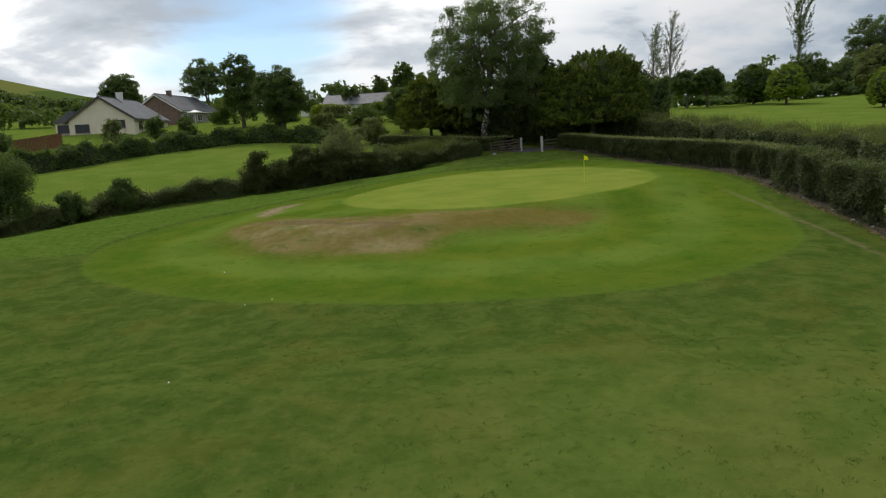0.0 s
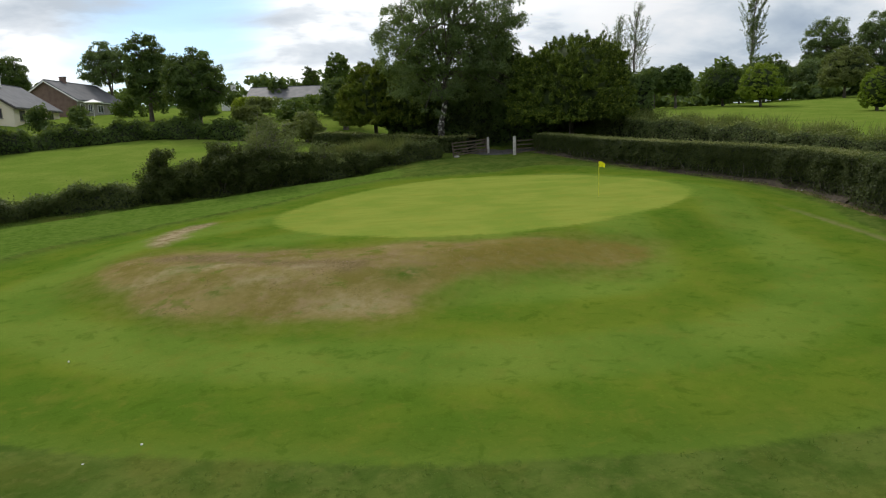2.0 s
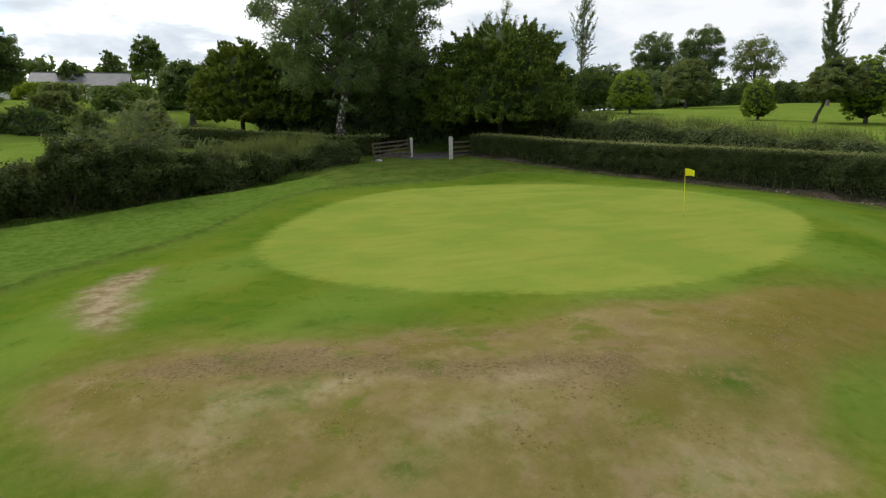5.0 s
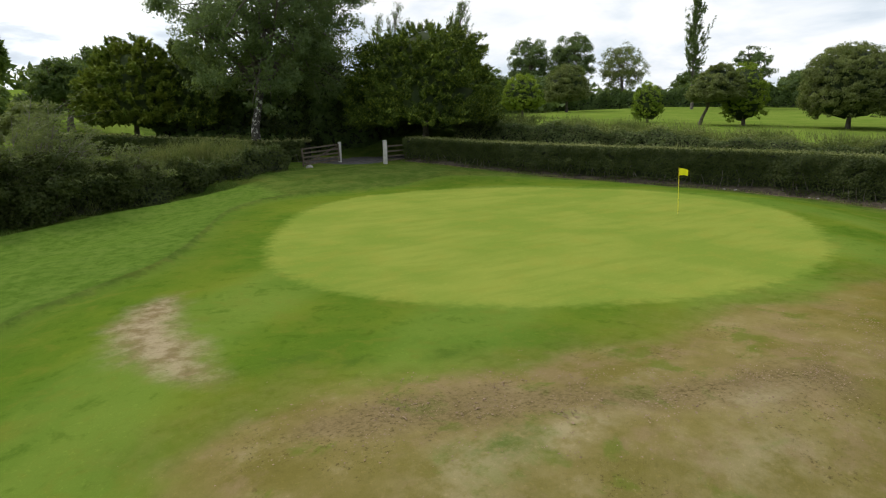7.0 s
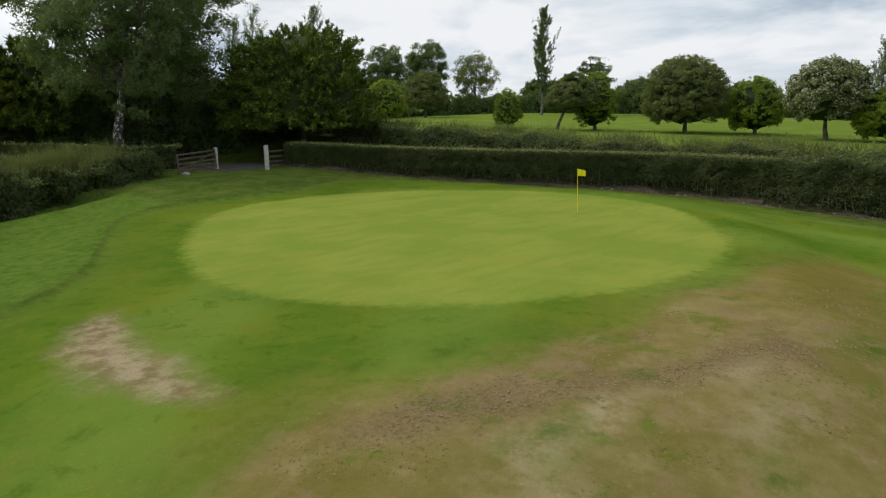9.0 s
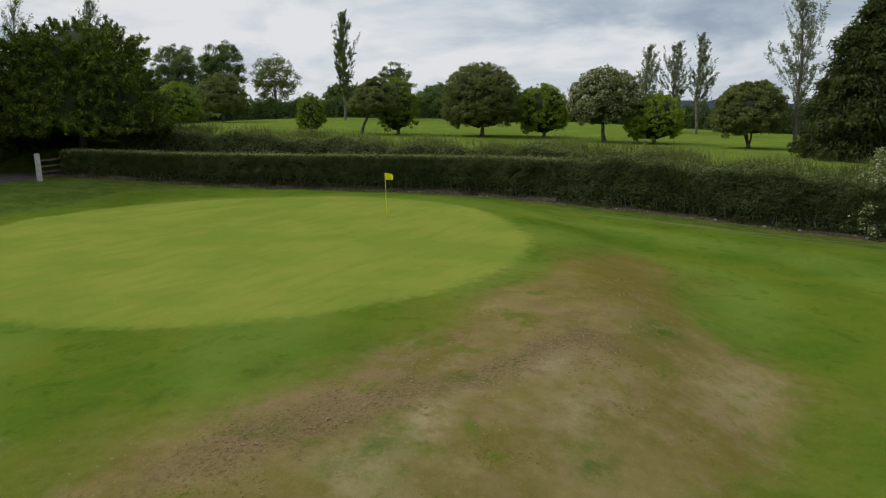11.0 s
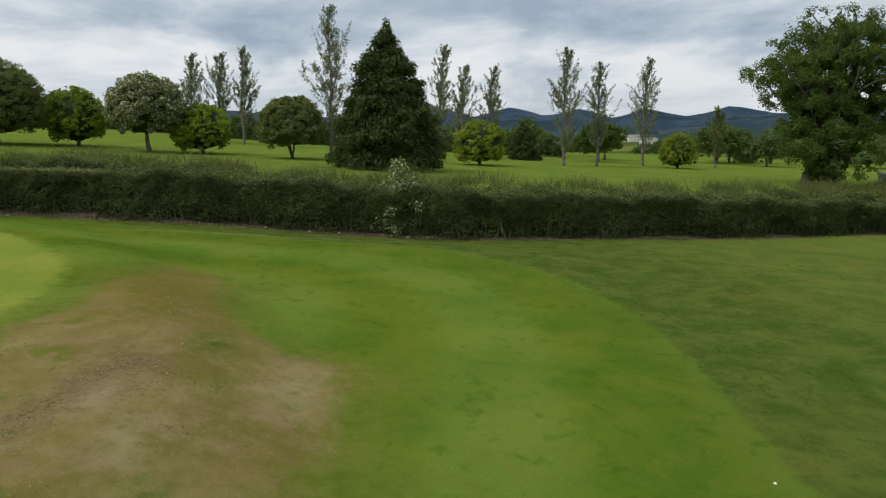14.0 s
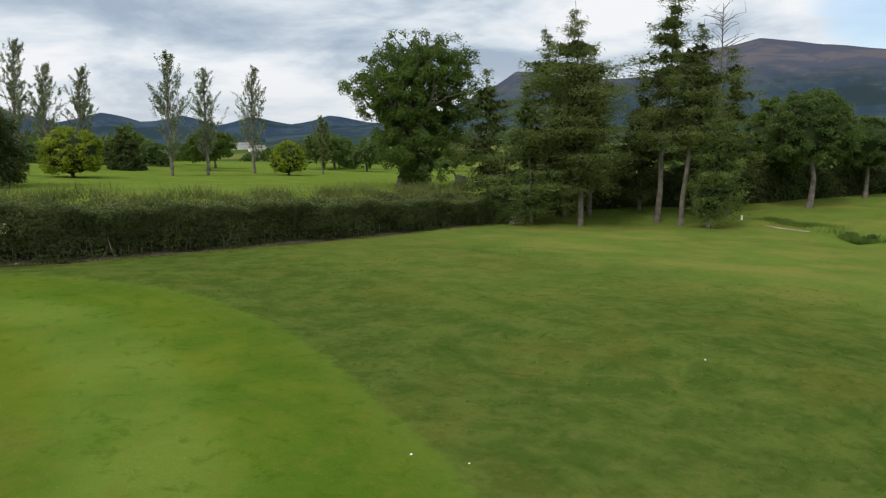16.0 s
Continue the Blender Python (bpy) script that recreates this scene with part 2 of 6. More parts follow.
    col = n.mix(dim, col, n.mix(1.0, col, (0.42, 0.50, 0.35), "MULTIPLY"))
    col = n.mix(n.math("MULTIPLY", n.math("SUBTRACT", fine, 0.3), 0.5, clamp=True), col, n.mix(1.0, col, (0.5, 0.55, 0.45), "MULTIPLY"))
    col = n.mix(n.math("MULTIPLY", n.span(n.noise(at, 11.0, 5.0, 0.7), 0.56, 0.68), 0.30), col, n.mix(1.0, col, (1.6, 1.5, 1.6), "MULTIPLY"))
    height = n.math("ADD", n.math("MULTIPLY", fine, 0.6), mid)
    surface(n, col, 1.0, bump=height, strength=0.5, dist=0.06, spec=0.0)
    return m


TURF = turf_material()
LEAF_ASH = leaf_material("leaf_ash", (0.058, 0.094, 0.036), (0.150, 0.205, 0.082), glow=0.4)
LEAF_OAK = leaf_material("leaf_oak", (0.037, 0.071, 0.013), (0.097, 0.150, 0.029))
LEAF_DARK = leaf_material("leaf_dark", (0.039, 0.070, 0.020), (0.105, 0.156, 0.044))
LEAF_OLIVE = leaf_material("leaf_olive", (0.092, 0.114, 0.035), (0.199, 0.227, 0.077))
LEAF_BRIGHT = leaf_material("leaf_bright", (0.106, 0.180, 0.017), (0.284, 0.360, 0.034))
LEAF_GOLD = leaf_material("leaf_gold", (0.108, 0.165, 0.012), (0.326, 0.385, 0.032))
LEAF_GREY = leaf_material("leaf_grey", (0.090, 0.115, 0.070), (0.260, 0.295, 0.210), glow=0.5, tip=(0.42, 0.44, 0.39), tip_at=0.8)
LEAF_BLOSSOM = leaf_material("leaf_blossom", (0.087, 0.116, 0.032), (0.189, 0.217, 0.072), tip=(0.62, 0.58, 0.48), tip_at=0.74)
LEAF_ELDER = leaf_material("leaf_elder", (0.070, 0.100, 0.030), (0.170, 0.205, 0.075), tip=(0.560, 0.560, 0.400), tip_at=0.74)
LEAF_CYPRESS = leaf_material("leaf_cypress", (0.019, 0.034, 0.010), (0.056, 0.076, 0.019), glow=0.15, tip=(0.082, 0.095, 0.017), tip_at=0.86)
LEAF_LEYLAND = leaf_material("leaf_leyland", (0.034, 0.058, 0.011), (0.100, 0.146, 0.020), glow=0.2, tip=(0.200, 0.250, 0.030), tip_at=0.76)
LEAF_YELLOW = leaf_material("leaf_yellow_conifer", (0.060, 0.104, 0.011), (0.184, 0.217, 0.024), glow=0.2)
LEAF_PINE = leaf_material("leaf_pine", (0.064, 0.106, 0.026), (0.156, 0.206, 0.058), glow=0.3)
LEAF_LARCH = leaf_material("leaf_larch", (0.056, 0.082, 0.024), (0.142, 0.172, 0.050), glow=0.30)
LEAF_HEDGE = leaf_material("leaf_hedge", (0.026, 0.040, 0.010), (0.069, 0.086, 0.023), glow=0.2, tip=(0.090, 0.090, 0.034), tip_at=0.97, clumps=1.9)
LEAF_TRIMMED = leaf_material("leaf_trimmed", (0.102, 0.123, 0.036), (0.261, 0.268, 0.102), glow=0.2)
LEAF_BRAMBLE = leaf_material("leaf_bramble", (0.050, 0.076, 0.023), (0.135, 0.164, 0.054), glow=0.2, tip=(0.180, 0.180, 0.090), tip_at=0.93, clumps=1.5)
LEAF_WILLOW = leaf_material("leaf_willow", (0.074, 0.098, 0.036), (0.200, 0.226, 0.090), glow=0.3)
GRASS_LONG = leaf_material("long_grass", (0.066, 0.098, 0.026), (0.185, 0.190, 0.070), glow=0.3)
GRASS_BLADE = leaf_material("grass_blade", (0.048, 0.112, 0.011), (0.122, 0.182, 0.034), glow=0.2)
# dark leaf colour with the shade inside crowns put into it
SHADE_LEAF = leaf_material("leaf_shade", (0.014, 0.024, 0.007), (0.034, 0.050, 0.014), glow=0.05)
BARK = plain_material("bark", (0.060, 0.050, 0.040), (0.170, 0.145, 0.115), 2.0, 0.9, 22.0, 0.8, dist=0.03)
BARK_PALE = plain_material("bark_pale", (0.085, 0.072, 0.060), (0.240, 0.212, 0.182), 1.6, 0.9, 16.0, 0.7, dist=0.03)


def mottled_bark():
    m, n = material("bark_mottled")
    at = object_place(n)
    patch, grain = n.noise(at, 2.6, 5.0, 0.65), n.noise(at, 18.0, 4.0)
    dark = n.mix(grain, (0.030, 0.027, 0.024), (0.095, 0.085, 0.072))
    surface(n, n.mix(n.span(patch, 0.52, 0.58), dark, (0.52, 0.50, 0.46)), 0.9, bump=grain, strength=0.7, dist=0.03)
    return m


BARK_BIRCH = mottled_bark()
# dark twig colour that also holds the shade within the hedges
THICKET_SHADE = plain_material("thicket_shade", (0.019, 0.027, 0.013), (0.057, 0.065, 0.030), 1.5, 0.95, 14.0, 0.8, dist=0.05)
WOOD_GATE = plain_material("wood_gate", (0.055, 0.042, 0.030), (0.150, 0.120, 0.090), 3.0, 0.85, 30.0, 0.5)
WOOD_PALE = plain_material("wood_pale", (0.330, 0.315, 0.290), (0.560, 0.540, 0.500), 4.0, 0.8, 40.0, 0.5)
STONE = plain_material("stone", (0.170, 0.160, 0.145), (0.380, 0.360, 0.330), 4.0, 0.9, 30.0, 0.7)
LITTER = plain_material("leaf_litter", (0.022, 0.017, 0.011), (0.096, 0.078, 0.053), 2.4, 0.95, 14.0, 0.9, dist=0.06)
CLOD = plain_material("dry_clod", (0.150, 0.095, 0.056), (0.330, 0.235, 0.155), 3.0, 0.95, 20.0, 0.6)
SAND = plain_material("sand", (0.200, 0.165, 0.110), (0.330, 0.280, 0.200), 1.0, 0.95, 25.0, 0.5)
RENDER_CREAM = plain_material("render_cream", (0.700, 0.620, 0.480), (0.780, 0.700, 0.560), 0.7, 0.9, 30.0, 0.3)
RENDER_WHITE = plain_material("render_white", (0.660, 0.650, 0.620), (0.760, 0.750, 0.730), 0.7, 0.9, 30.0, 0.3)
BRICK = plain_material("brick_brown", (0.130, 0.085, 0.070), (0.220, 0.150, 0.125), 1.2, 0.9, 18.0, 0.5)
BLOCK = plain_material("block_grey", (0.200, 0.185, 0.165), (0.330, 0.310, 0.285), 1.2, 0.9, 14.0, 0.5)
SLATE = plain_material("slate", (0.070, 0.072, 0.080), (0.135, 0.132, 0.140), 0.9, 0.6, 9.0, 0.4)
PAINT_WHITE = plain_material("paint_white", (0.720, 0.720, 0.710), (0.800, 0.800, 0.790), 3.0, 0.5, 40.0, 0.1)
PAINT_DARK = plain_material("paint_dark", (0.050, 0.038, 0.030), (0.085, 0.068, 0.055), 3.0, 0.5, 40.0, 0.1)
PAINT_YELLOW = plain_material("paint_yellow", (0.760, 0.640, 0.020), (0.850, 0.740, 0.040), 3.0, 0.5, 40.0, 0.1)
CLOTH_YELLOW = leaf_material("cloth_yellow", (0.820, 0.780, 0.010), (0.900, 0.860, 0.020), glow=0.45)
PAINT_BLUE = plain_material("paint_blue", (0.030, 0.120, 0.520), (0.050, 0.170, 0.600), 3.0, 0.45, 40.0, 0.1)
PAINT_RED = plain_material("paint_red", (0.110, 0.028, 0.022), (0.170, 0.048, 0.038), 1.0, 0.7, 30.0, 0.3)
BALL_WHITE = plain_material("ball_white", (0.780, 0.780, 0.770), (0.840, 0.840, 0.830), 30.0, 0.3, 90.0, 0.1)


def glass_material():
    m, n = material("window_glass")
    surface(n, (0.02, 0.024, 0.028), 0.12, spec=0.35)
    return m


GLASS = glass_material()

# ---- building helpers ----
def unit(v):
    return v / np.maximum(np.linalg.norm(v, axis=-1, keepdims=True), 1e-9)


def quad_mesh(name, corners, mat, smooth=False):
    """A mesh of loose faces from an array (n, 3 or 4, 3)."""
    count, k = corners.shape[:2]
    me = bpy.data.meshes.new(name)
    me.vertices.add(count * k)
    me.vertices.foreach_set("co", np.ascontiguousarray(corners, dtype=np.float32).ravel())
    me.loops.add(count * k)
    me.loops.foreach_set("vertex_index", np.arange(count * k, dtype=np.int32))
    me.polygons.add(count)
    me.polygons.foreach_set("loop_start", np.arange(count, dtype=np.int32) * k)
    me.update(calc_edges=True)
    me.materials.append(mat)
    return me


def grid_mesh(name, verts, rows, cols, mat, wrap=False, smooth=True):
    """A mesh over a grid of vertices (rows x cols); wrap closes the columns."""
    i = np.arange(rows * cols).reshape(rows, cols)
    if wrap:
        i = np.concatenate([i, i[:, :1]], 1)
    faces = np.stack([i[:-1, :-1], i[:-1, 1:], i[1:, 1:], i[1:, :-1]], -1).reshape(-1, 4)
    me = bpy.data.meshes.new(name)
    me.vertices.add(len(verts))
    me.vertices.foreach_set("co", np.ascontiguousarray(verts, dtype=np.float32).ravel())
    me.loops.add(len(faces) * 4)
    me.loops.foreach_set("vertex_index", faces.astype(np.int32).ravel())
    me.polygons.add(len(faces))
    me.polygons.foreach_set("loop_start", np.arange(len(faces), dtype=np.int32) * 4)
    me.update(calc_edges=True)
    me.polygons.foreach_set("use_smooth", np.full(len(faces), smooth))
    me.materials.append(mat)
    return me


def part(name, data, mat, parent, label=""):
    """Links a bmesh or a mesh as one object under a thing or a part."""
    if isinstance(data, bmesh.types.BMesh):
        me = bpy.data.meshes.new(name)
        data.to_mesh(me)
        data.free()
        me.materials.append(mat)
        data = me
    ob = new(name, data)
    ob.parent = parent
    return tagged(ob, label)


def thing(name, place, label, category, group="", turn=0.0, kind=""):
    ob = new(name)
    ob.matrix_basis = pose(*place, 0, 0, turn)
    return tagged(ob, label, category, group, kind)


def box(bm, lo, hi, bevel=0.0):
    """Adds a box between two corners, its edges rounded."""
    c = [(a + b) / 2 for a, b in zip(lo, hi)]
    s = [b - a for a, b in zip(lo, hi)]
    made = bmesh.ops.create_cube(bm, size=1.0, matrix=Matrix.LocRotScale(c, None, s))
    if bevel:
        edges = list({e for v in made["verts"] for e in v.link_edges})
        bmesh.ops.bevel(bm, geom=edges, offset=bevel, segments=2, affect="EDGES")
    return bm


def box_bm(lo, hi, bevel=0.0):
    return box(bmesh.new(), lo, hi, bevel)


def prism_bm(profile, depth_axis, a, b):
    """A prism: a profile of (u, z) run along y (or x) from a to b."""
    bm = bmesh.new()
    rings = []
    for d in (a, b):
        rings.append([bm.verts.new((u, d, z) if depth_axis == "y" else (d, u, z)) for u, z in profile])
    bm.faces.new(rings[0])
    bm.faces.new(rings[1][::-1])
    for i in range(len(profile)):
        j = (i + 1) % len(profile)
        bm.faces.new((rings[0][j], rings[0][i], rings[1][i], rings[1][j]))
    bmesh.ops.recalc_face_normals(bm, faces=bm.faces)
    return bm


def tube_arrays(points, radii, sides):
    """Rings of a tube along points, as an array (n, sides, 3)."""
    p = np.asarray(points, float)
    t = unit(np.gradient(p, axis=0))
    ref = np.where(np.abs(t[:, 2:3]) > 0.9, np.array([[1.0, 0, 0]]), np.array([[0, 0, 1.0]]))
    a = unit(np.cross(t, ref))
    b = np.cross(t, a)
    ang = np.linspace(0, 2 * np.pi, sides, endpoint=False)
    r = np.asarray(radii, float)[:, None, None]
    return p[:, None] + r * (np.cos(ang)[None, :, None] * a[:, None] + np.sin(ang)[None, :, None] * b[:, None])


def tubes_mesh(name, tubes, mat):
    """One mesh of many tapered tubes: (points, radii, sides)."""
    verts, faces, base = [], [], 0
    for points, radii, sides in tubes:
        rings = tube_arrays(points, radii, sides)
        k = len(rings)
        verts.append(rings.reshape(-1, 3))
        i = base + np.arange(k * sides).reshape(k, sides)
        j = np.roll(i, -1, axis=1)
        faces.append(np.stack([i[:-1], j[:-1], j[1:], i[1:]], -1).reshape(-1, 4))
        base += k * sides
    verts, faces = np.concatenate(verts), np.concatenate(faces)
    me = bpy.data.meshes.new(name)
    me.vertices.add(len(verts))
    me.vertices.foreach_set("co", verts.astype(np.float32).ravel())
    me.loops.add(len(faces) * 4)
    me.loops.foreach_set("vertex_index", faces.astype(np.int32).ravel())
    me.polygons.add(len(faces))
    me.polygons.foreach_set("loop_start", np.arange(len(faces), dtype=np.int32) * 4)
    me.update(calc_edges=True)
    me.polygons.foreach_set("use_smooth", np.full(len(faces), True))
    me.materials.append(mat)
    return me


def ripple(p, f, seed=0.0):
    """Cheap smooth noise in -1..1 at the points p (n, 3)."""
    x, y, z = p[:, 0] * f + seed, p[:, 1] * f + seed * 1.7, p[:, 2] * f - seed
    return (np.sin(1.7 * x + 1.3 * np.sin(1.1 * y + z)) + np.sin(1.3 * y + 1.9 * np.sin(0.9 * z - x)) + np.sin(1.9 * z + 1.1 * np.sin(1.3 * x + y))) / 3


def leaf_quads(at, facing, size, rng, long=1.5, spread=0.8, along=None):
    """Three-cornered leaves at points, turned about their facing; along: the way their length points."""
    n = unit(facing + rng.normal(0, spread, at.shape))
    ref = rng.normal(0, 1, at.shape) if along is None else along + rng.normal(0, 0.35, at.shape)
    a = unit(ref - (ref * n).sum(-1, keepdims=True) * n)
    b = np.cross(n, a)
    s = (size * rng.uniform(0.55, 1.35, len(at)))[:, None]
    return np.stack([at + a * s * long * 0.62, at - a * s * long * 0.38 + b * s * 0.55, at - a * s * long * 0.38 - b * s * 0.55], 1)


def ball_ways(n, rng):
    return unit(rng.normal(0, 1, (n, 3)))


def lump_leaves(lumps, per_area, rng, hollow=0.72, floor=-0.75):
    """Points and outward ways on the skins of ellipsoid lumps (centre, radii)."""
    at, out = [], []
    for c, r in lumps:
        n = max(8, int(per_area * 12.6 * np.mean(r) ** 2))
        w = ball_ways(n, rng)
        w = w[w[:, 2] > floor]
        depth = rng.uniform(hollow, 1.06, len(w)) ** 0.7
        stray = rng.random(len(w)) < 0.16
        depth[stray] *= rng.uniform(1.0, 1.45, stray.sum())
        depth = depth[:, None]
        p = np.asarray(c) + w * np.asarray(r) * depth
        at.append(p)
        out.append(w)
    return np.concatenate(at), np.concatenate(out)


def split_lumps(lumps, rng, count=6, share=0.5):
    """Each lump becomes a bunch of smaller ones over its skin."""
    got = []
    for c, r in lumps:
        for w in ball_ways(count, rng):
            if w[2] < -0.8:
                continue
            k = share * rng.uniform(0.65, 1.25)
            got.append((c + w * r * rng.uniform(0.55, 0.95), r * k))
    return got


def core_mesh(name, mid, env, rng, mat, share=0.72, rough=0.10):
    """A lumpy shell well inside the leaves, its dark colour standing for a crown's inner shade."""
    rows, cols = 9, 14
    t, a = np.meshgrid(np.linspace(0.06, np.pi - 0.06, rows), np.linspace(0, 2 * np.pi, cols, endpoint=False), indexing="ij")
    w = np.stack([np.sin(t) * np.cos(a), np.sin(t) * np.sin(a), np.cos(t)], -1).reshape(-1, 3)
    up, down = env
    reach = np.where(w[:, 2:] > 0, np.asarray(up), np.asarray(down)) * share
    p = np.asarray(mid) + w * reach * (1 + rough * ripple(w, 2.6, rng.uniform(0, 9)) + rng.normal(0, rough * 0.4, len(w)))[:, None]
    return grid_mesh(name, p, rows, cols, mat, wrap=True)


def limb(a, b, rng, sag=0.08, steps=5):
    a, b = np.asarray(a, float), np.asarray(b, float)
    u = np.linspace(0, 1, steps)[:, None]
    bow = np.linalg.norm(b - a) * sag
    return a + (b - a) * u + np.sin(u * np.pi) * rng.normal(0, bow, 3) + np.array([0, 0, bow]) * np.sin(u * np.pi)


def broad_tree(name, label, x, y, h, w, leaf, bark=BARK, seed=1, low=0.22, lumps=22, size=0.27, dense=28.0, lean=(0, 0), trunk=None, thin=-0.6, flat=1.0, stems=1, group="", lump=0.21, wild=1.0, dome=0.0, solid=0.0):
    """A round-headed tree: trunk with limbs, and a crown of many leaf clumps in lumps with gaps."""
    rng = np.random.default_rng(seed)
    tree = thing(name, (x, y, ground_z(x, y) - 0.05), label, "tree", group)
    trunk = trunk or 0.018 * h + 0.06
    mid = np.array([lean[0] * 0.8, lean[1] * 0.8, h * (low + 1) / 2])
    env = np.array([w / 2, w / 2, h * (1 - low) / 2])
    n = lumps * (19 if solid else 11)
    ways = ball_ways(n * 2, rng)
    ways = ways[ways[:, 2] > -0.82][:n]
    swell = 1 + wild * (0.17 * ripple(ways, 2.1, seed) + 0.09 * ripple(ways, 5.0, seed + 3))
    deep = rng.uniform(0.45 if solid else 0.12, 1, len(ways)) ** 0.42
    rs = w * lump * (0.27 if solid else 0.37) * rng.uniform(0.55, 1.45, len(ways))
    reach = np.tile(env, (len(ways), 1))
    if dome:
        mid[2] = h * dome
        reach[:, 2] = np.where(ways[:, 2] > 0, h * (1 - dome), h * (dome - low))
    centres = mid + ways * np.maximum(reach - rs[:, None] * 0.8, 0.05) * (swell * deep)[:, None]
    if solid:
        centres[:, :2] *= 1 + 0.12 * np.clip(-ways[:, 2:], 0, 1)
    centres[:, :2] += np.array(lean) * (centres[:, 2:] / h - 0.5) * 0.4
    clumps = [(c, np.array([r, r, r * 0.8 * flat])) for c, r in zip(centres, rs)]
    heads = [clumps[i] for i in np.argsort(-deep)[:max(lumps, 12)]]
    tubes, limbs = [], []
    top = np.array([lean[0], lean[1], h * 0.8])
    for s in range(stems):
        foot = np.array([rng.normal(0, 0.12), rng.normal(0, 0.12), 0.0]) * (stems > 1)
        pts = np.linspace(0, 1, 7)[:, None] * (top - foot) + foot + np.concatenate([np.zeros((1, 3)), rng.normal(0, 0.012 * h, (6, 3)) * (1, 1, 0)])
        if stems > 1:
            pts[1:, :2] += rng.normal(0, 0.10 * w, 2) * np.linspace(0.2, 1, 6)[:, None]
        tubes.append((pts, trunk / stems ** 0.5 * np.array([1.35, 0.95, 0.8, 0.64, 0.46, 0.28, 0.1]), 9))
        for c, r in heads[s::max(stems, 1)]:
            k = rng.uniform(min(0.6, max(0.34, low * 1.2 + 0.08)), 0.85)
            start = pts[min(5, max(1, int(k * 6.5)))]
            limbs.append((limb(start, c, rng), trunk * np.linspace(0.34, 0.06, 5), 5))
    part("trunk", tubes_mesh("trunk", tubes, bark), bark, tree)
    tagged(part("branchwork", tubes_mesh("branchwork", limbs, BARK), BARK, tree), kind="stuff")
    at, out = lump_leaves(clumps, dense * (2.3 if solid else 1.9), rng, 0.25)
    out = unit(out + 0.7 * unit(at - mid))
    keep = ripple(at, 1.5, seed) > thin
    at, out = at[keep], out[keep]
    quads = leaf_quads(at, out + (0, 0, 0.4), size * 0.50, rng)
    part("crown", quad_mesh("crown", quads, leaf), leaf, tree)
    # dark shell put inside the crown, coloured as the shade between its leaves
    if solid:
        wide = np.array([w / 2, w / 2])
        part("shade_core", core_mesh("shade_core", mid + np.array([lean[0], lean[1], 0]) * (mid[2] / h - 0.5) * 0.4, ((*wide, h - mid[2]), (*wide, mid[2] - h * low)), rng, SHADE_LEAF, solid), SHADE_LEAF, tree)
    return tree


def poplar(name, label, x, y, h, w, leaf=LEAF_GREY, seed=1, lean=(0.6, -0.4), low=0.06, dense=1.0, group="", size=0.26):
    """A slim wind-blown tree with steep twigs and a thin crown that shows the sky."""
    rng = np.random.default_rng(seed)
    tree = thing(name, (x, y, ground_z(x, y) - 0.05), label, "tree", group)
    u = np.linspace(0, 1, 9)[:, None]
    spine = np.concatenate([u * 0, u * 0, u * h], 1) + 0.6 * u ** 2 * np.array([[*lean, 0]]) + rng.normal(0, 0.02 * w, (9, 3)) * (1, 1, 0)
    spine[0, :2] = 0
    r0 = 0.010 * h + 0.04
    tubes = [(spine, r0 * np.linspace(1.2, 0.08, 9), 7)]
    at = []
    twigs = int(34 + h * 3.2)
    for i in range(twigs):
        k = low + (0.95 - low) * (i / twigs) ** 0.9
        start = np.array([np.interp(k, u[:, 0], spine[:, d]) for d in range(3)])
        q = (k - low) / (1 - low)
        fat = min(1.0, 0.45 + q * 2.2) * (1 - q) ** 0.95 + 0.05
        ang = rng.uniform(0, 2 * math.pi)
        reach = w * 0.66 * fat * rng.choice([0.45, 0.7, 0.95, 1.15]) * rng.uniform(0.8, 1.15)
        rise = (reach * rng.uniform(1.2, 2.0) + 0.06 * h) * rng.uniform(0.7, 1.2)
        end = start + np.array([math.cos(ang) * reach + lean[0] * 0.22, math.sin(ang) * reach + lean[1] * 0.22, rise])
        end[2] = min(end[2], start[2] + (h - start[2]) * rng.uniform(0.55, 1.0))
        pts = limb(start, end, rng, 0.07, 5)
        tubes.append((pts, 0.028 * np.linspace(1.3, 0.2, 5), 4))
        for j in range(5):
            c = pts[1] + (end - pts[1]) * rng.uniform(0.1, 1.05)
            tip = c + (end - start) * rng.uniform(0.10, 0.26) + rng.normal(0, 0.075 * w, 3) * (1.1 - 0.8 * q)
            tubes.append((np.linspace(c, tip, 3), 0.010 * np.linspace(1, 0.3, 3), 3))
            n = int(52 * dense * rng.uniform(0.4, 1.7) * (0.55 + 0.5 * fat) * (1.15 - 0.85 * q))
            along = rng.uniform(0.0, 1.1, n)[:, None]
            at.append(c + (tip - c) * along + rng.normal(0, 0.014 * w + 0.04, (n, 3)) * (0.6 + 0.6 * (1 - along)))
    part("trunk", tubes_mesh("trunk", tubes, BARK_PALE), BARK_PALE, tree)
    at = np.concatenate(at)
    part("crown", quad_mesh("crown", leaf_quads(at, rng.normal(0, 1, at.shape), size * 0.36, rng), leaf), leaf, tree)
    return tree


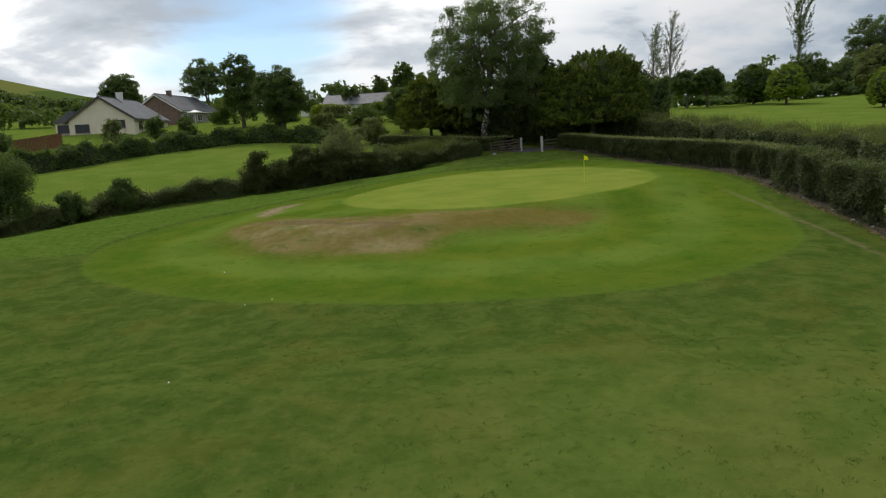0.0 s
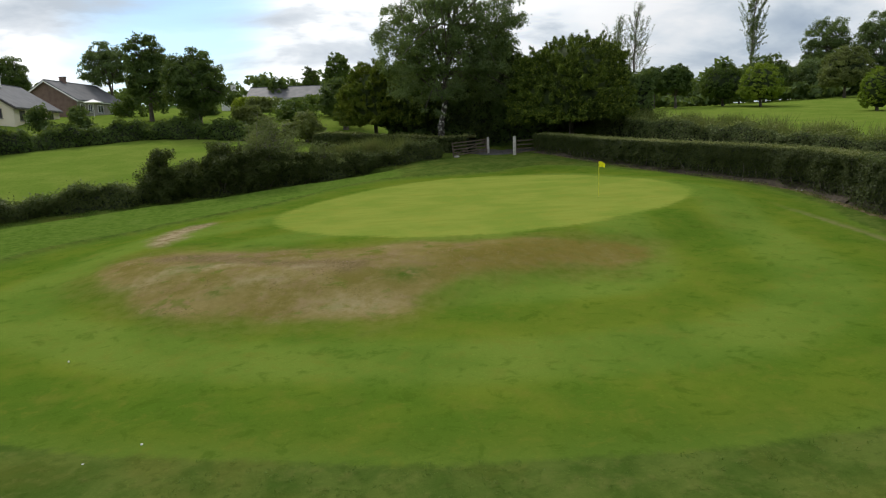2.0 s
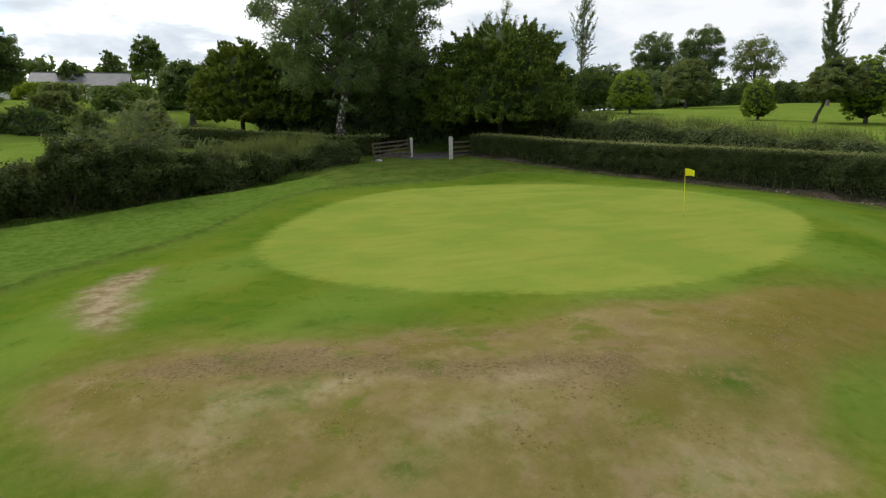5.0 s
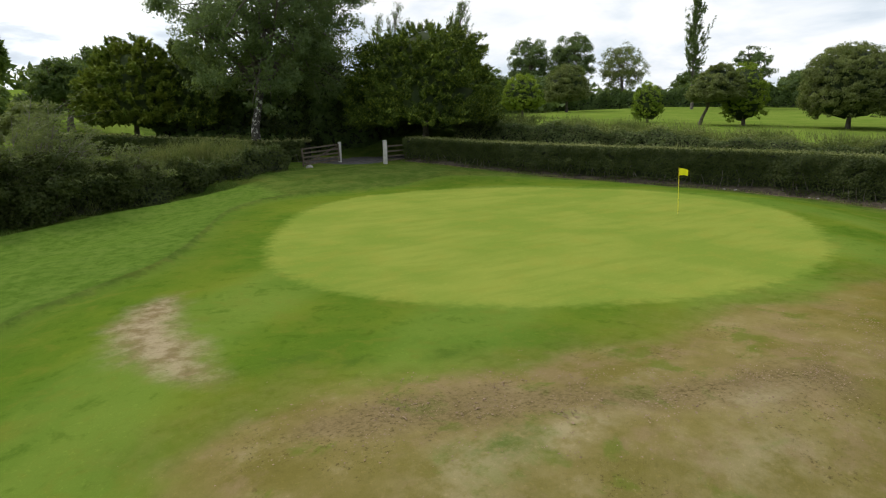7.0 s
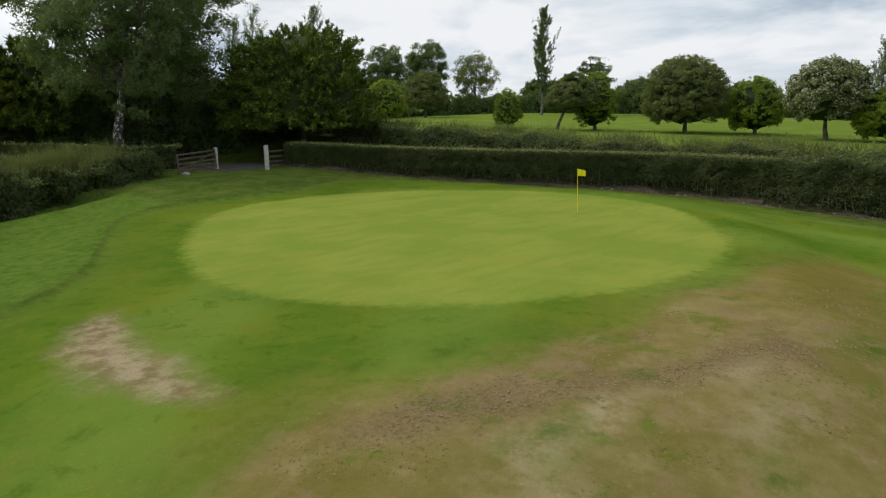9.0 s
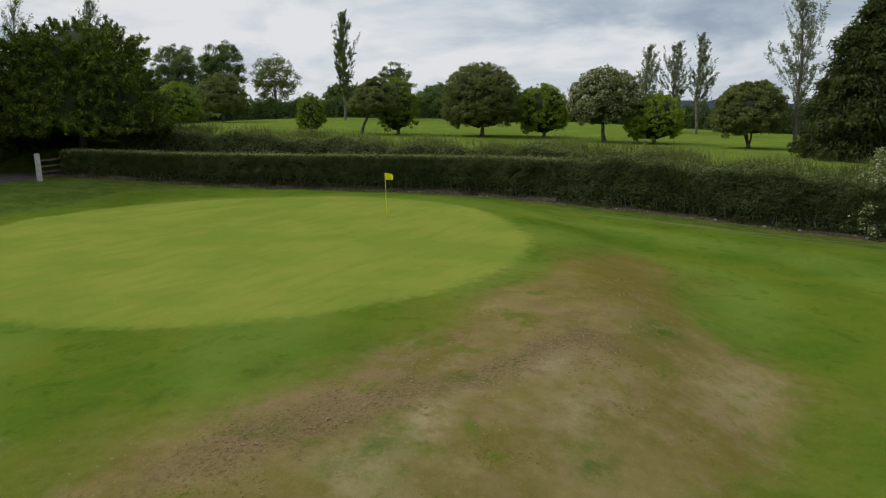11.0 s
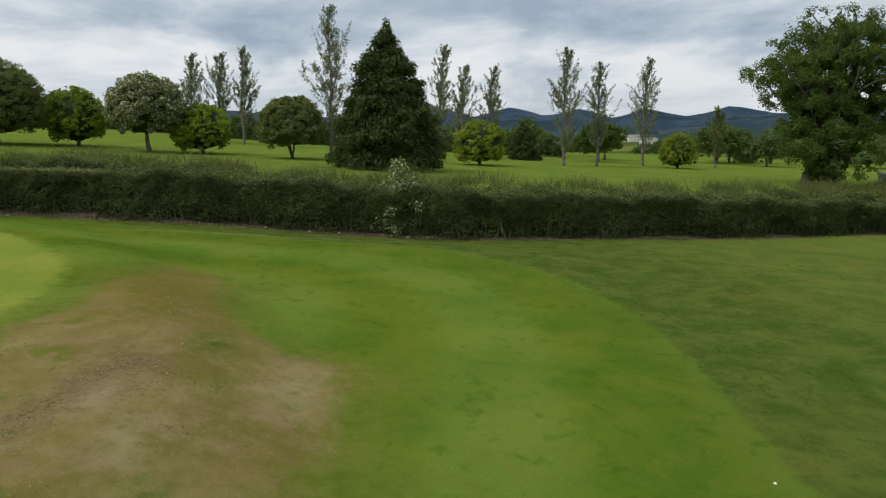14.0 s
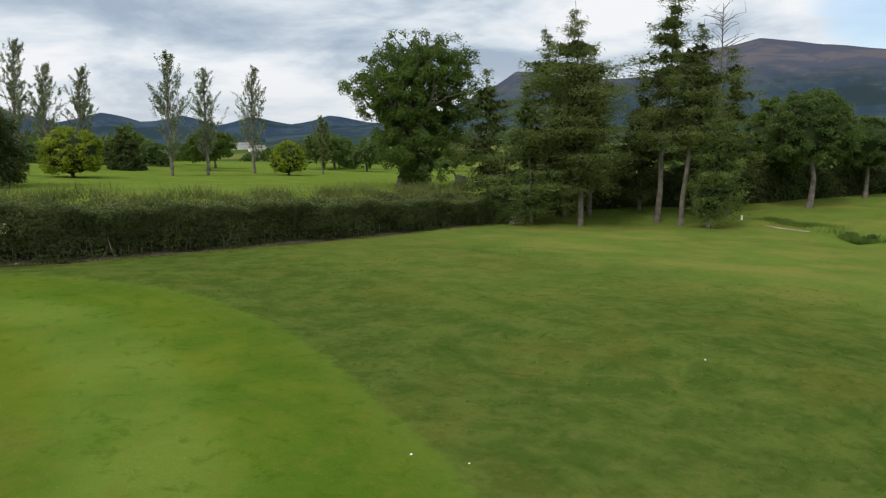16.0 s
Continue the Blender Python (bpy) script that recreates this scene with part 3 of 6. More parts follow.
def cone_tree(name, label, x, y, h, w, leaf, seed=1, power=1.0, rows=13, size=0.34, dense=22.0, squash=0.75, group="", droop=0.5, blunt=0.12):
    """A dense conifer down to the ground: overlapping sprays on a cone or dome."""
    rng = np.random.default_rng(seed)
    tree = thing(name, (x, y, ground_z(x, y) - 0.05), label, "conifer", group)
    lumps = []
    for i in range(rows):
        k = i / rows
        rad = w / 2 * ((1 - k ** power) * (1 - blunt) + blunt)
        count = max(4, int(2 * math.pi * rad / ((0.15 * w + 0.3) * (0.4 + 0.6 * rad / (w / 2)))))
        for j in range(count):
            a = 2 * math.pi * (j + rng.uniform(-0.4, 0.4)) / count + i
            r = (0.12 * w + 0.22) * (0.4 + 0.6 * rad / (w / 2)) * rng.uniform(0.75, 1.25)
            d = max(0.0, rad - r * 0.75) * rng.uniform(0.82, 1.12)
            lumps.append((np.array([math.cos(a) * d, math.sin(a) * d, h * (k * 0.95 + 0.03 + rng.normal(0, 0.022))]), np.array([r, r, r * squash])))
    for j in range(4):
        lumps.append((np.array([rng.normal(0, 0.02 * w), rng.normal(0, 0.02 * w), h * rng.uniform(0.9, 0.97)]), np.array([0.05, 0.05, 0.1]) * w))
    at, out = lump_leaves(split_lumps(lumps, rng, 4, 0.62), dense * 2.2, rng, 0.4, -0.95)
    at[:, 2] = np.maximum(at[:, 2], 0.02)
    rad = unit(at * (1, 1, 0) + 1e-6)
    along = rad + np.array([0, 0, 0.6 - droop * 2.2]) + rng.normal(0, 0.25, at.shape)
    quads = leaf_quads(at, out + (0, 0, 0.3), size * 0.34, rng, long=2.7, spread=0.55, along=along)
    spine = np.linspace(0, 1, 6)[:, None] * np.array([[0, 0, h * 0.95]])
    part("trunk", tubes_mesh("trunk", [(spine, 0.02 * h * np.linspace(1.3, 0.1, 6), 8)], BARK), BARK, tree)
    part("crown", quad_mesh("crown", quads, leaf), leaf, tree)
    # dark cone put inside the sprays, shade painted in its colour
    t, a = np.meshgrid(np.linspace(0, 1, 9), np.linspace(0, 2 * np.pi, 14, endpoint=False), indexing="ij")
    girth = 0.74 * w / 2 * ((1 - t ** power) * (1 - blunt) + blunt * (1 - t)) * (1 + 0.10 * np.sin(a * 3 + t * 9) + 0.06 * np.sin(a * 7 - t * 5))
    heart = np.stack([np.cos(a) * girth, np.sin(a) * girth, t * h * 0.93], -1).reshape(-1, 3)
    part("shade_core", grid_mesh("shade_core", heart, 9, 14, SHADE_LEAF, wrap=True), SHADE_LEAF, tree)
    return tree


def leyland(name, label, x, y, h, w, leaf, seed=1, lift=0.25, plumes=520, size=0.10):
    """A broad evergreen dome of upswept feathery plumes, hollow and dark beneath its skirt."""
    rng = np.random.default_rng(seed)
    tree = thing(name, (x, y, ground_z(x, y) - 0.05), label, "conifer", "leyland cypresses by the lane")
    base = h * lift
    ways = ball_ways(plumes * 3, rng)
    ways = ways[ways[:, 2] > -0.45][:plumes]
    reach = np.where(ways[:, 2:] > 0, np.array([[w / 2, w / 2, h - base - 0.8]]), np.array([[w / 2, w / 2, h * 0.2]]))
    bulge = 1 + 0.10 * ripple(ways, 2.4, seed) + 0.07 * ripple(ways, 6.0, seed + 2)
    k = np.clip(ways[:, 2:], 0, 1)
    shape = np.concatenate([ways[:, :2] / np.maximum(np.hypot(ways[:, :1], ways[:, 1:2]), 0.05) * np.clip(1 - k ** 2.6, 0, 1) ** 0.5, ways[:, 2:]], 1)
    foot = shape * reach * (bulge * rng.uniform(0.74, 0.93, len(ways)))[:, None] + np.array([0, 0, base])
    at, al = [], []
    for p, v in zip(foot, ways):
        long = rng.uniform(0.7, 1.25)
        axis = unit(np.array([v[0], v[1], 0.0]) * rng.uniform(0.5, 1.0) + np.array([0, 0, rng.uniform(0.15, 0.8)]) + rng.normal(0, 0.15, 3))
        n = int(rng.uniform(60, 95))
        s = rng.uniform(0, 1, n)[:, None]
        side = unit(np.cross(axis, rng.normal(0, 1, 3)))
        off = rng.uniform(-1, 1, (n, 1)) * (0.42 * (1.05 - s)) * long * 0.75
        q = p + axis * (s * long + np.abs(off) * 0.5) + side * off + rng.normal(0, 0.07, (n, 3)) + np.array([0, 0, -0.12]) * s ** 2
        at.append(q)
        al.append(axis + side * np.sign(off) * 0.7)
    at, al = np.concatenate(at), np.concatenate(al)
    part("crown", quad_mesh("crown", leaf_quads(at, rng.normal(0, 1, at.shape) + (0, 0, 0.4), size, rng, long=2.8, spread=0.5, along=al), leaf), leaf, tree)
    spine = np.linspace(0, 1, 6)[:, None] * np.array([[0, 0, h * 0.9]])
    part("trunk", tubes_mesh("trunk", [(spine, 0.02 * h * np.linspace(1.3, 0.1, 6), 8)], BARK), BARK, tree)
    # solid core in dark cypress colour, standing for the shade behind the plumes
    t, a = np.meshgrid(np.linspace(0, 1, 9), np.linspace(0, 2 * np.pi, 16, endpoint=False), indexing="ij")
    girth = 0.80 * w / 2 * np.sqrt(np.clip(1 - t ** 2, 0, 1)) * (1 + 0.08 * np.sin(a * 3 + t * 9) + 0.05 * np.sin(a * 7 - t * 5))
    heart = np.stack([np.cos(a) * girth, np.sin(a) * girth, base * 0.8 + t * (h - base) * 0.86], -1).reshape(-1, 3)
    part("shade_core", grid_mesh("shade_core", heart, 9, 16, LEAF_CYPRESS, wrap=True), LEAF_CYPRESS, tree)
    return tree


def wispy_willow(name, label, x, y, h, w, leaf, seed=1, stems=46, bare=9, wind=(0.5, -0.15), group=""):
    """Willow scrub: arching whips with slender leaves, some of the tops bare."""
    rng = np.random.default_rng(seed)
    shrub = thing(name, (x, y, ground_z(x, y) - 0.05), label, "bush", group)
    tubes, at, al = [], [], []
    for i in range(stems):
        a, d = rng.uniform(0, 6.28), rng.uniform(0, 1) ** 0.6
        foot = np.array([math.cos(a), math.sin(a), 0]) * d * w * 0.22
        tall = h * rng.uniform(0.55, 1.0) * (1 - 0.35 * d)
        end = foot * 2.2 + np.array([wind[0] * tall * 0.45, wind[1] * tall * 0.45, tall]) + rng.normal(0, 0.08 * w, 3) * (1, 1, 0.2)
        pts = limb(foot, end, rng, 0.05, 6)
        dead = i < bare
        tubes.append((pts, np.linspace(0.035, 0.006, 6) * (1.3 if dead else 1), 4))
        for j in range(9):
            k = rng.uniform(0.3, 1.0)
            c = np.array([np.interp(k, np.linspace(0, 1, 6), pts[:, m]) for m in range(3)])
            tip = c + rng.normal(0, 0.11 * w, 3) * (1, 1, 0.6) + np.array([wind[0], wind[1], 0.25]) * 0.16 * h
            tubes.append((np.linspace(c, tip, 3), np.array([0.012, 0.008, 0.003]), 3))
            if dead:
                continue
            n = int(rng.uniform(40, 80))
            f = rng.uniform(0, 1.1, n)[:, None]
            at.append(c + (tip - c) * f + rng.normal(0, 0.09, (n, 3)))
            al.append(np.tile(tip - c + np.array([wind[0], wind[1], 0]) * 0.5, (n, 1)))
    part("branchwork", tubes_mesh("branchwork", tubes, BARK_PALE), BARK_PALE, shrub)
    at, al = np.concatenate(at), np.concatenate(al)
    part("foliage", quad_mesh("foliage", leaf_quads(at, rng.normal(0, 1, at.shape) + (0, 0, 0.5), 0.055, rng, long=3.4, along=al), leaf), leaf, shrub)
    return shrub


def tall_conifer(name, label, x, y, h, w, seed=1, low=0.3, leaf=LEAF_LARCH, bark=BARK_PALE, lean=(0, 0), dense=1.0, group="", size=0.30, gaps=0.12, trunk=None, cone=1.9):
    """A tall conifer with a bare stem below and tiers of spreading, feathery boughs above."""
    rng = np.random.default_rng(seed)
    tree = thing(name, (x, y, ground_z(x, y) - 0.05), label, "conifer", group)
    u = np.linspace(0, 1, 8)[:, None]
    spine = u * np.array([[lean[0], lean[1], h]]) + rng.normal(0, 0.004 * h, (8, 3)) * (1, 1, 0)
    spine[0] = 0
    r0 = trunk or 0.009 * h + 0.05
    trunk_tube = (spine, r0 * np.array([1.25, 1.0, 0.86, 0.72, 0.56, 0.4, 0.22, 0.05]), 9)
    tubes, at, al, heart = [], [], [], []

    def on_stem(k):
        return np.array([np.interp(k, u[:, 0], spine[:, d]) for d in range(3)])

    tiers = int(h * (1 - low) / 0.55)
    for i in range(tiers):
        q = i / tiers
        vigour = rng.uniform(0.5, 1.2)
        start = on_stem(min(0.99, low + (1 - low) * q + rng.normal(0, 0.01)))
        for j in range(5 if q < 0.7 else 4):
            if rng.random() < gaps + 0.10:
                continue
            a = rng.uniform(0, 2 * math.pi)
            full = (1 - q ** cone) * (0.72 + 0.28 * min(1, q * 6))
            reach = w / 2 * full * vigour * rng.choice([0.4, 0.75, 1.05, 1.5]) * rng.uniform(0.85, 1.1) + 0.25
            drop = reach * (0.28 - 0.42 * q) * rng.uniform(0.5, 1.4)
            end = start + np.array([math.cos(a) * reach, math.sin(a) * reach, -drop])
            pts = limb(start, end, rng, 0.05, 4)
            tubes.append((pts, np.linspace(0.045, 0.01, 4) * (1.2 - 0.7 * q), 4))
            n = int(140 * dense * reach * (1.0 if q < 0.75 else 0.7)) + 8
            s = rng.uniform(0.15, 1.04, n)[:, None]
            side = np.array([-math.sin(a), math.cos(a), 0])
            spread = rng.normal(0, 0.26, (n, 1)) * (reach + 0.3) * (0.35 + 0.65 * s)
            sweep = 0.15 * reach * s ** 3
            p = start + (end - start) * s + side * spread + np.array([0, 0, 1.0]) * sweep
            p = p + np.array([0, 0, -1]) * rng.exponential(0.30, (n, 1)) * (0.4 + s) + rng.normal(0, 0.07, (n, 3))
            at.append(p)
            al.append(np.tile(unit(end - start) * 0.8 + np.array([0, 0, -0.25]), (n, 1)) + side * np.sign(spread) * 0.9)
            # extra leaves near the stem, coloured dark for the shade there
            if q < 0.8:
                k = rng.uniform(0.05, 0.62, (int(16 * reach), 1))
                heart.append(start + (end - start) * k + rng.normal(0, 0.16, (len(k), 3)))
    for i in range(9):
        a = rng.uniform(0, 6.28)
        start = on_stem(rng.uniform(0.5, 1) * low)
        tubes.append((limb(start, start + np.array([math.cos(a), math.sin(a), rng.uniform(-0.2, 0.1)]) * rng.uniform(0.5, 2.2), rng, 0.06, 4), np.linspace(0.03, 0.008, 4), 4))
    part("trunk", tubes_mesh("trunk", [trunk_tube], bark), bark, tree)
    tagged(part("branchwork", tubes_mesh("branchwork", tubes, BARK), BARK, tree), kind="stuff")
    at, al, heart = np.concatenate(at), np.concatenate(al), np.concatenate(heart)
    part("crown", quad_mesh("crown", leaf_quads(at, rng.normal(0, 1, at.shape) + (0, 0, 0.9), size * 0.21, rng, long=4.2, along=al), leaf), leaf, tree)
    tagged(part("shade_core", quad_mesh("shade_core", leaf_quads(heart, rng.normal(0, 1, heart.shape), 0.30, rng), SHADE_LEAF), SHADE_LEAF, tree, "dark leaves coloured as the shade round the stem"), kind="stuff")
    return tree


def bush(name, label, x, y, h, w, leaf, seed=1, lumps=12, size=0.2, dense=40.0, thin=-0.7, category="bush", group="", lean=(0, 0)):
    """A shrub: a few stems and leafy lumps down to the ground."""
    rng = np.random.default_rng(seed)
    shrub = thing(name, (x, y, ground_z(x, y) - 0.05), label, category, group)
    heads, tubes = [], []
    for i in range(lumps):
        k = rng.uniform(0.12, 0.82)
        fat = math.sin(math.pi * min(1, k * 0.75 + 0.28))
        a, d = rng.uniform(0, 6.28), rng.uniform(0, 1) ** 0.6
        r = w * rng.uniform(0.18, 0.28)
        c = np.array([math.cos(a) * d * (w / 2 * fat - r * 0.7) + lean[0] * k, math.sin(a) * d * (w / 2 * fat - r * 0.7) + lean[1] * k, k * h])
        heads.append((c, np.array([r, r, r * 0.95])))
        tubes.append((limb((rng.normal(0, 0.08), rng.normal(0, 0.08), 0), c, rng), (0.015 * h + 0.012) * np.linspace(1, 0.2, 5), 5))
    part("branchwork", tubes_mesh("branchwork", tubes, BARK), BARK, shrub)
    at, out = lump_leaves(split_lumps(heads, rng, 8, 0.5), dense * 1.2, rng, 0.25, -1.0)
    keep = (ripple(at, 3.1, seed) > thin) & (at[:, 2] > 0.02) & (at[:, 2] < h * 1.05)
    at, out = at[keep], out[keep]
    part("foliage", quad_mesh("foliage", leaf_quads(at, out + (0, 0, 0.4), size * 0.64, rng), leaf), leaf, shrub)
    return shrub


def smooth_line(points, step=0.5, closed=False):
    """Points along a smooth curve (Catmull-Rom) through the given ones, about step apart."""
    p = np.asarray(points, float)
    n = len(p)
    got = []
    for i in range(n if closed else n - 1):
        if closed:
            a, b, c, d = p[i - 1], p[i], p[(i + 1) % n], p[(i + 2) % n]
        else:
            a, b, c, d = p[max(i - 1, 0)], p[i], p[i + 1], p[min(i + 2, n - 1)]
        k = max(2, int(np.linalg.norm(c - b) / step))
        for t in np.arange(k) / k:
            got.append(0.5 * (2 * b + (c - a) * t + (2 * a - 5 * b + 4 * c - d) * t * t + (3 * b - 3 * c + d - a) * t ** 3))
    if not closed:
        got.append(p[-1])
    return np.array(got)


def hedge(name, label, points, height, width, leaf, top_leaf, seed=1, size=0.11, dense=260.0, rough=0.12, ragged=0.0, bare=0.25, side=1.0, lift=0.0, lean_out=0.30, setback=0.0, bank=0.0):
    """A hedge along a line whose front face stands on the points; its body lies to the given side of them.
    height: metres, or pairs (share of the way, metres)."""
    rng = np.random.default_rng(seed)
    line = smooth_line(points, 0.45)
    t = unit(np.gradient(line, axis=0))
    nrm = np.stack([t[:, 1], -t[:, 0]], -1) * side      # out of the front face
    go = np.concatenate([[0], np.cumsum(np.linalg.norm(np.diff(line, axis=0), axis=1))])
    share = go / go[-1]
    hs = np.interp(share, *zip(*height)) if isinstance(height, (list, tuple)) else np.full(len(line), float(height))
    ws = np.interp(share, *zip(*width)) if isinstance(width, (list, tuple)) else np.full(len(line), float(width))
    zs = np.array([ground_z(a, b) for a, b in line]) + lift
    owner = thing(name, (line[0, 0], line[0, 1], zs[0]), label, "hedge")
    zero = np.array([line[0, 0], line[0, 1], zs[0]])

    def spot(s, across, up):
        """World point: s metres along, share across (0 front .. 1 back), share of the height."""
        x, y = np.interp(s, go, line[:, 0]), np.interp(s, go, line[:, 1])
        nx, ny = np.interp(s, go, nrm[:, 0]), np.interp(s, go, nrm[:, 1])
        w, h, z = np.interp(s, go, ws), np.interp(s, go, hs), np.interp(s, go, zs)
        wave = rough * (np.sin(s * 1.9 + seed) * 0.5 + np.sin(s * 0.73 + up * 3) * 0.7)
        hump = ragged * (np.sin(s * 0.9 + seed) * 0.5 + np.sin(s * 2.3 + across * 2) * 0.35)
        inset = 0.10 * up * w
        off = -(across * (w - inset * 2) + inset + setback) + (wave + lean_out * (up - 0.45)) * (1 - 2 * across)
        return np.stack([x + nx * off, y + ny * off, z + up * (h + hump * np.clip(up, 0, 1))], -1), np.stack([nx, ny, nx * 0], -1)

    # solid body for the stems, the shade inside the leaves put into its dark colour
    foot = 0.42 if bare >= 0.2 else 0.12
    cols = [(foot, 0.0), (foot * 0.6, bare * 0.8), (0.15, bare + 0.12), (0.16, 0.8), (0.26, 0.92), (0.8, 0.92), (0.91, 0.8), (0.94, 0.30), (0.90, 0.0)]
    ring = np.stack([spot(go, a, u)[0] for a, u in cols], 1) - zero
    part("branchwork", grid_mesh("branchwork", ring.reshape(-1, 3), len(line), len(cols), THICKET_SHADE, smooth=False), THICKET_SHADE, owner)
    area_h = float(np.mean(hs))
    if bank:
        rows = []
        for back, rise in ((-0.22, -0.06), (-0.12, 0.04), (0.0, 0.16), (0.18, 0.30), (0.45, 0.38), (0.85, 0.36)):
            bump = 0.07 * np.sin(go * 2.7 + back * 9) + 0.05 * np.sin(go * 6.1 + back * 17)
            rows.append(np.concatenate([line - nrm * (back + setback + bump * 0.8)[:, None], (zs + rise * bank * (0.85 + 0.3 * np.sin(go * 0.8)) + bump * 0.3 * (rise > 0))[:, None]], 1))
        ring = np.stack(rows, 1) - zero
        part("earth_bank", grid_mesh("earth_bank", ring.reshape(-1, 3), len(line), len(rows), LITTER), LITTER, owner, "brown bank of leaf litter and earth")
    if bare >= 0.2:
        sticks = []
        for d in np.arange(0.2, go[-1], 0.42):
            d += rng.uniform(-0.15, 0.15)
            foot, _ = spot(np.array([d]), np.array([rng.uniform(0.02, 0.3)]), np.array([0.0]))
            head, _ = spot(np.array([d + rng.normal(0, 0.25)]), np.array([rng.uniform(-0.02, 0.25)]), np.array([rng.uniform(0.35, 0.6)]))
            sticks.append((limb(foot[0] - zero, head[0] - zero, rng, 0.08, 4), rng.uniform(0.018, 0.045) * np.linspace(1.2, 0.5, 4), 5))
        tagged(part("stem", tubes_mesh("stem", sticks, BARK_PALE), BARK_PALE, owner), kind="stuff")
    quads, quads_top = [], []
    n = int(go[-1] * area_h * dense)
    s, u = rng.uniform(0, go[-1], n), bare + (1 - bare) * rng.uniform(0, 1, n) ** 0.7
    low = rng.random(n) < 0.09
    u[low] = rng.uniform(0.0, max(bare, 0.05), low.sum())
    p, out = spot(s, rng.uniform(-0.05, 0.06, n), u)
    p = p + rng.normal(0, 0.04, p.shape) + out * np.maximum(0.06 + 0.16 * ripple(p, 0.7, seed + 4) + 0.20 * ripple(p, 1.5, seed) + 0.09 * ripple(p, 4.2, seed + 2), -0.05)[:, None]
    keep = ripple(p, 3.3, seed + 5) > -0.8
    p, out = p[keep], out[keep]
    quads.append(leaf_quads(p - zero, out + (0, 0, 0.5), size, rng, spread=0.5))
    n2 = int(n * 0.35)
    p, out = spot(rng.uniform(0, go[-1], n2), rng.uniform(0.94, 1.05, n2), rng.uniform(0.1, 1, n2))
    quads.append(leaf_quads(p + rng.normal(0, 0.05, p.shape) - zero, -out + (0, 0, 0.4), size, rng))
    n3 = int(go[-1] * float(np.mean(ws)) * dense * (0.7 if ragged > 0.1 else 1.0))
    p, out = spot(rng.uniform(0, go[-1], n3), rng.uniform(0, 1, n3), rng.uniform(0.93, 1.02, n3))
    p = p + rng.normal(0, 0.03, p.shape) + np.array([0, 0, 1]) * rng.exponential(0.04 + ragged * 0.13, (n3, 1))
    quads_top.append(leaf_quads(p - zero, np.tile([0, 0, 1.0], (n3, 1)), size, rng))
    part("foliage", quad_mesh("foliage", np.concatenate(quads), leaf), leaf, owner)
    part("top_growth", quad_mesh("top_growth", np.concatenate(quads_top), top_leaf), top_leaf, owner)
    return owner


def blade_quads(at, tall, wide, rng, bend=0.4):
    """Grass blades: narrow tapered quads from the ground, bent over."""
    n = len(at)
    a = rng.uniform(0, 2 * np.pi, n)
    side = np.stack([np.cos(a), np.sin(a), a * 0], -1) * wide
    h = (tall * rng.uniform(0.5, 1.25, n))[:, None]
    tip = at + np.concatenate([rng.normal(0, bend, (n, 2)) * h, h], 1)
    return np.stack([at - side, at + side, tip], 1)

# ---- the ground ----
HEDGE_FRONT = [(13.0, 77.0), (16.3, 69.5), (19.2, 62.0), (21.4, 56.8), (22.3, 52.0), (21.8, 47.0), (21.3, 43.0), (21.1, 38.5), (20.9, 34.5), (20.2, 30.5), (20.2, 27.0), (20.7, 22.6), (21.4, 17.0), (22.2, 12.0), (23.2, 6.0), (24.6, 0.0), (25.9, -6.5)]
HEDGE_WEST = [(4.6, 79.0), (0.0, 77.0), (-4.0, 75.2), (-8.0, 74.0), (-12.7, 72.7), (-18.2, 70.7), (-24.0, 68.5), (-29.5, 65.5), (-32.3, 60.3), (-37.0, 54.0), (-46.0, 43.0), (-56.0, 30.0)]
CREST = [(4.6, 77.0), (0.8, 74.8), (-3.0, 73.2), (-7.0, 71.8), (-12.0, 70.0), (-17.0, 68.0), (-22.0, 65.0), (-27.0, 60.3), (-31.0, 54.0), (-38.0, 44.0)]
DIP = [(4.6, 78.8), (-2.5, 75.0), (-9.0, 70.5), (-15.0, 65.5), (-22.0, 60.0), (-30.0, 54.0), (-40.0, 46.0), (-52.0, 34.0)]
GREEN = [(16.1, 53.0), (15.9, 57.0), (14.4, 60.9), (11.7, 64.4), (7.5, 66.6), (2.6, 66.3), (-1.3, 63.6), (-3.7, 60.3), (-5.7, 56.9), (-7.1, 53.0), (-6.9, 48.9), (-4.4, 45.2), (-0.7, 43.1), (3.2, 42.6), (6.7, 43.3), (9.6, 45.0), (12.3, 46.9), (14.7, 49.7)]
# the built-up shelf that carries the green
SHELF = [(-12.0, 47.0), (-11.0, 43.0), (-9.0, 40.5), (-5.0, 39.0), (-1.0, 39.3), (3.0, 41.0), (7.0, 43.0), (11.0, 45.3), (15.0, 49.0), (17.0, 53.0), (16.5, 58.0), (14.0, 62.5), (10.0, 66.5), (5.0, 68.5), (0.0, 67.0), (-4.0, 63.5), (-7.0, 58.0), (-10.5, 53.0)]
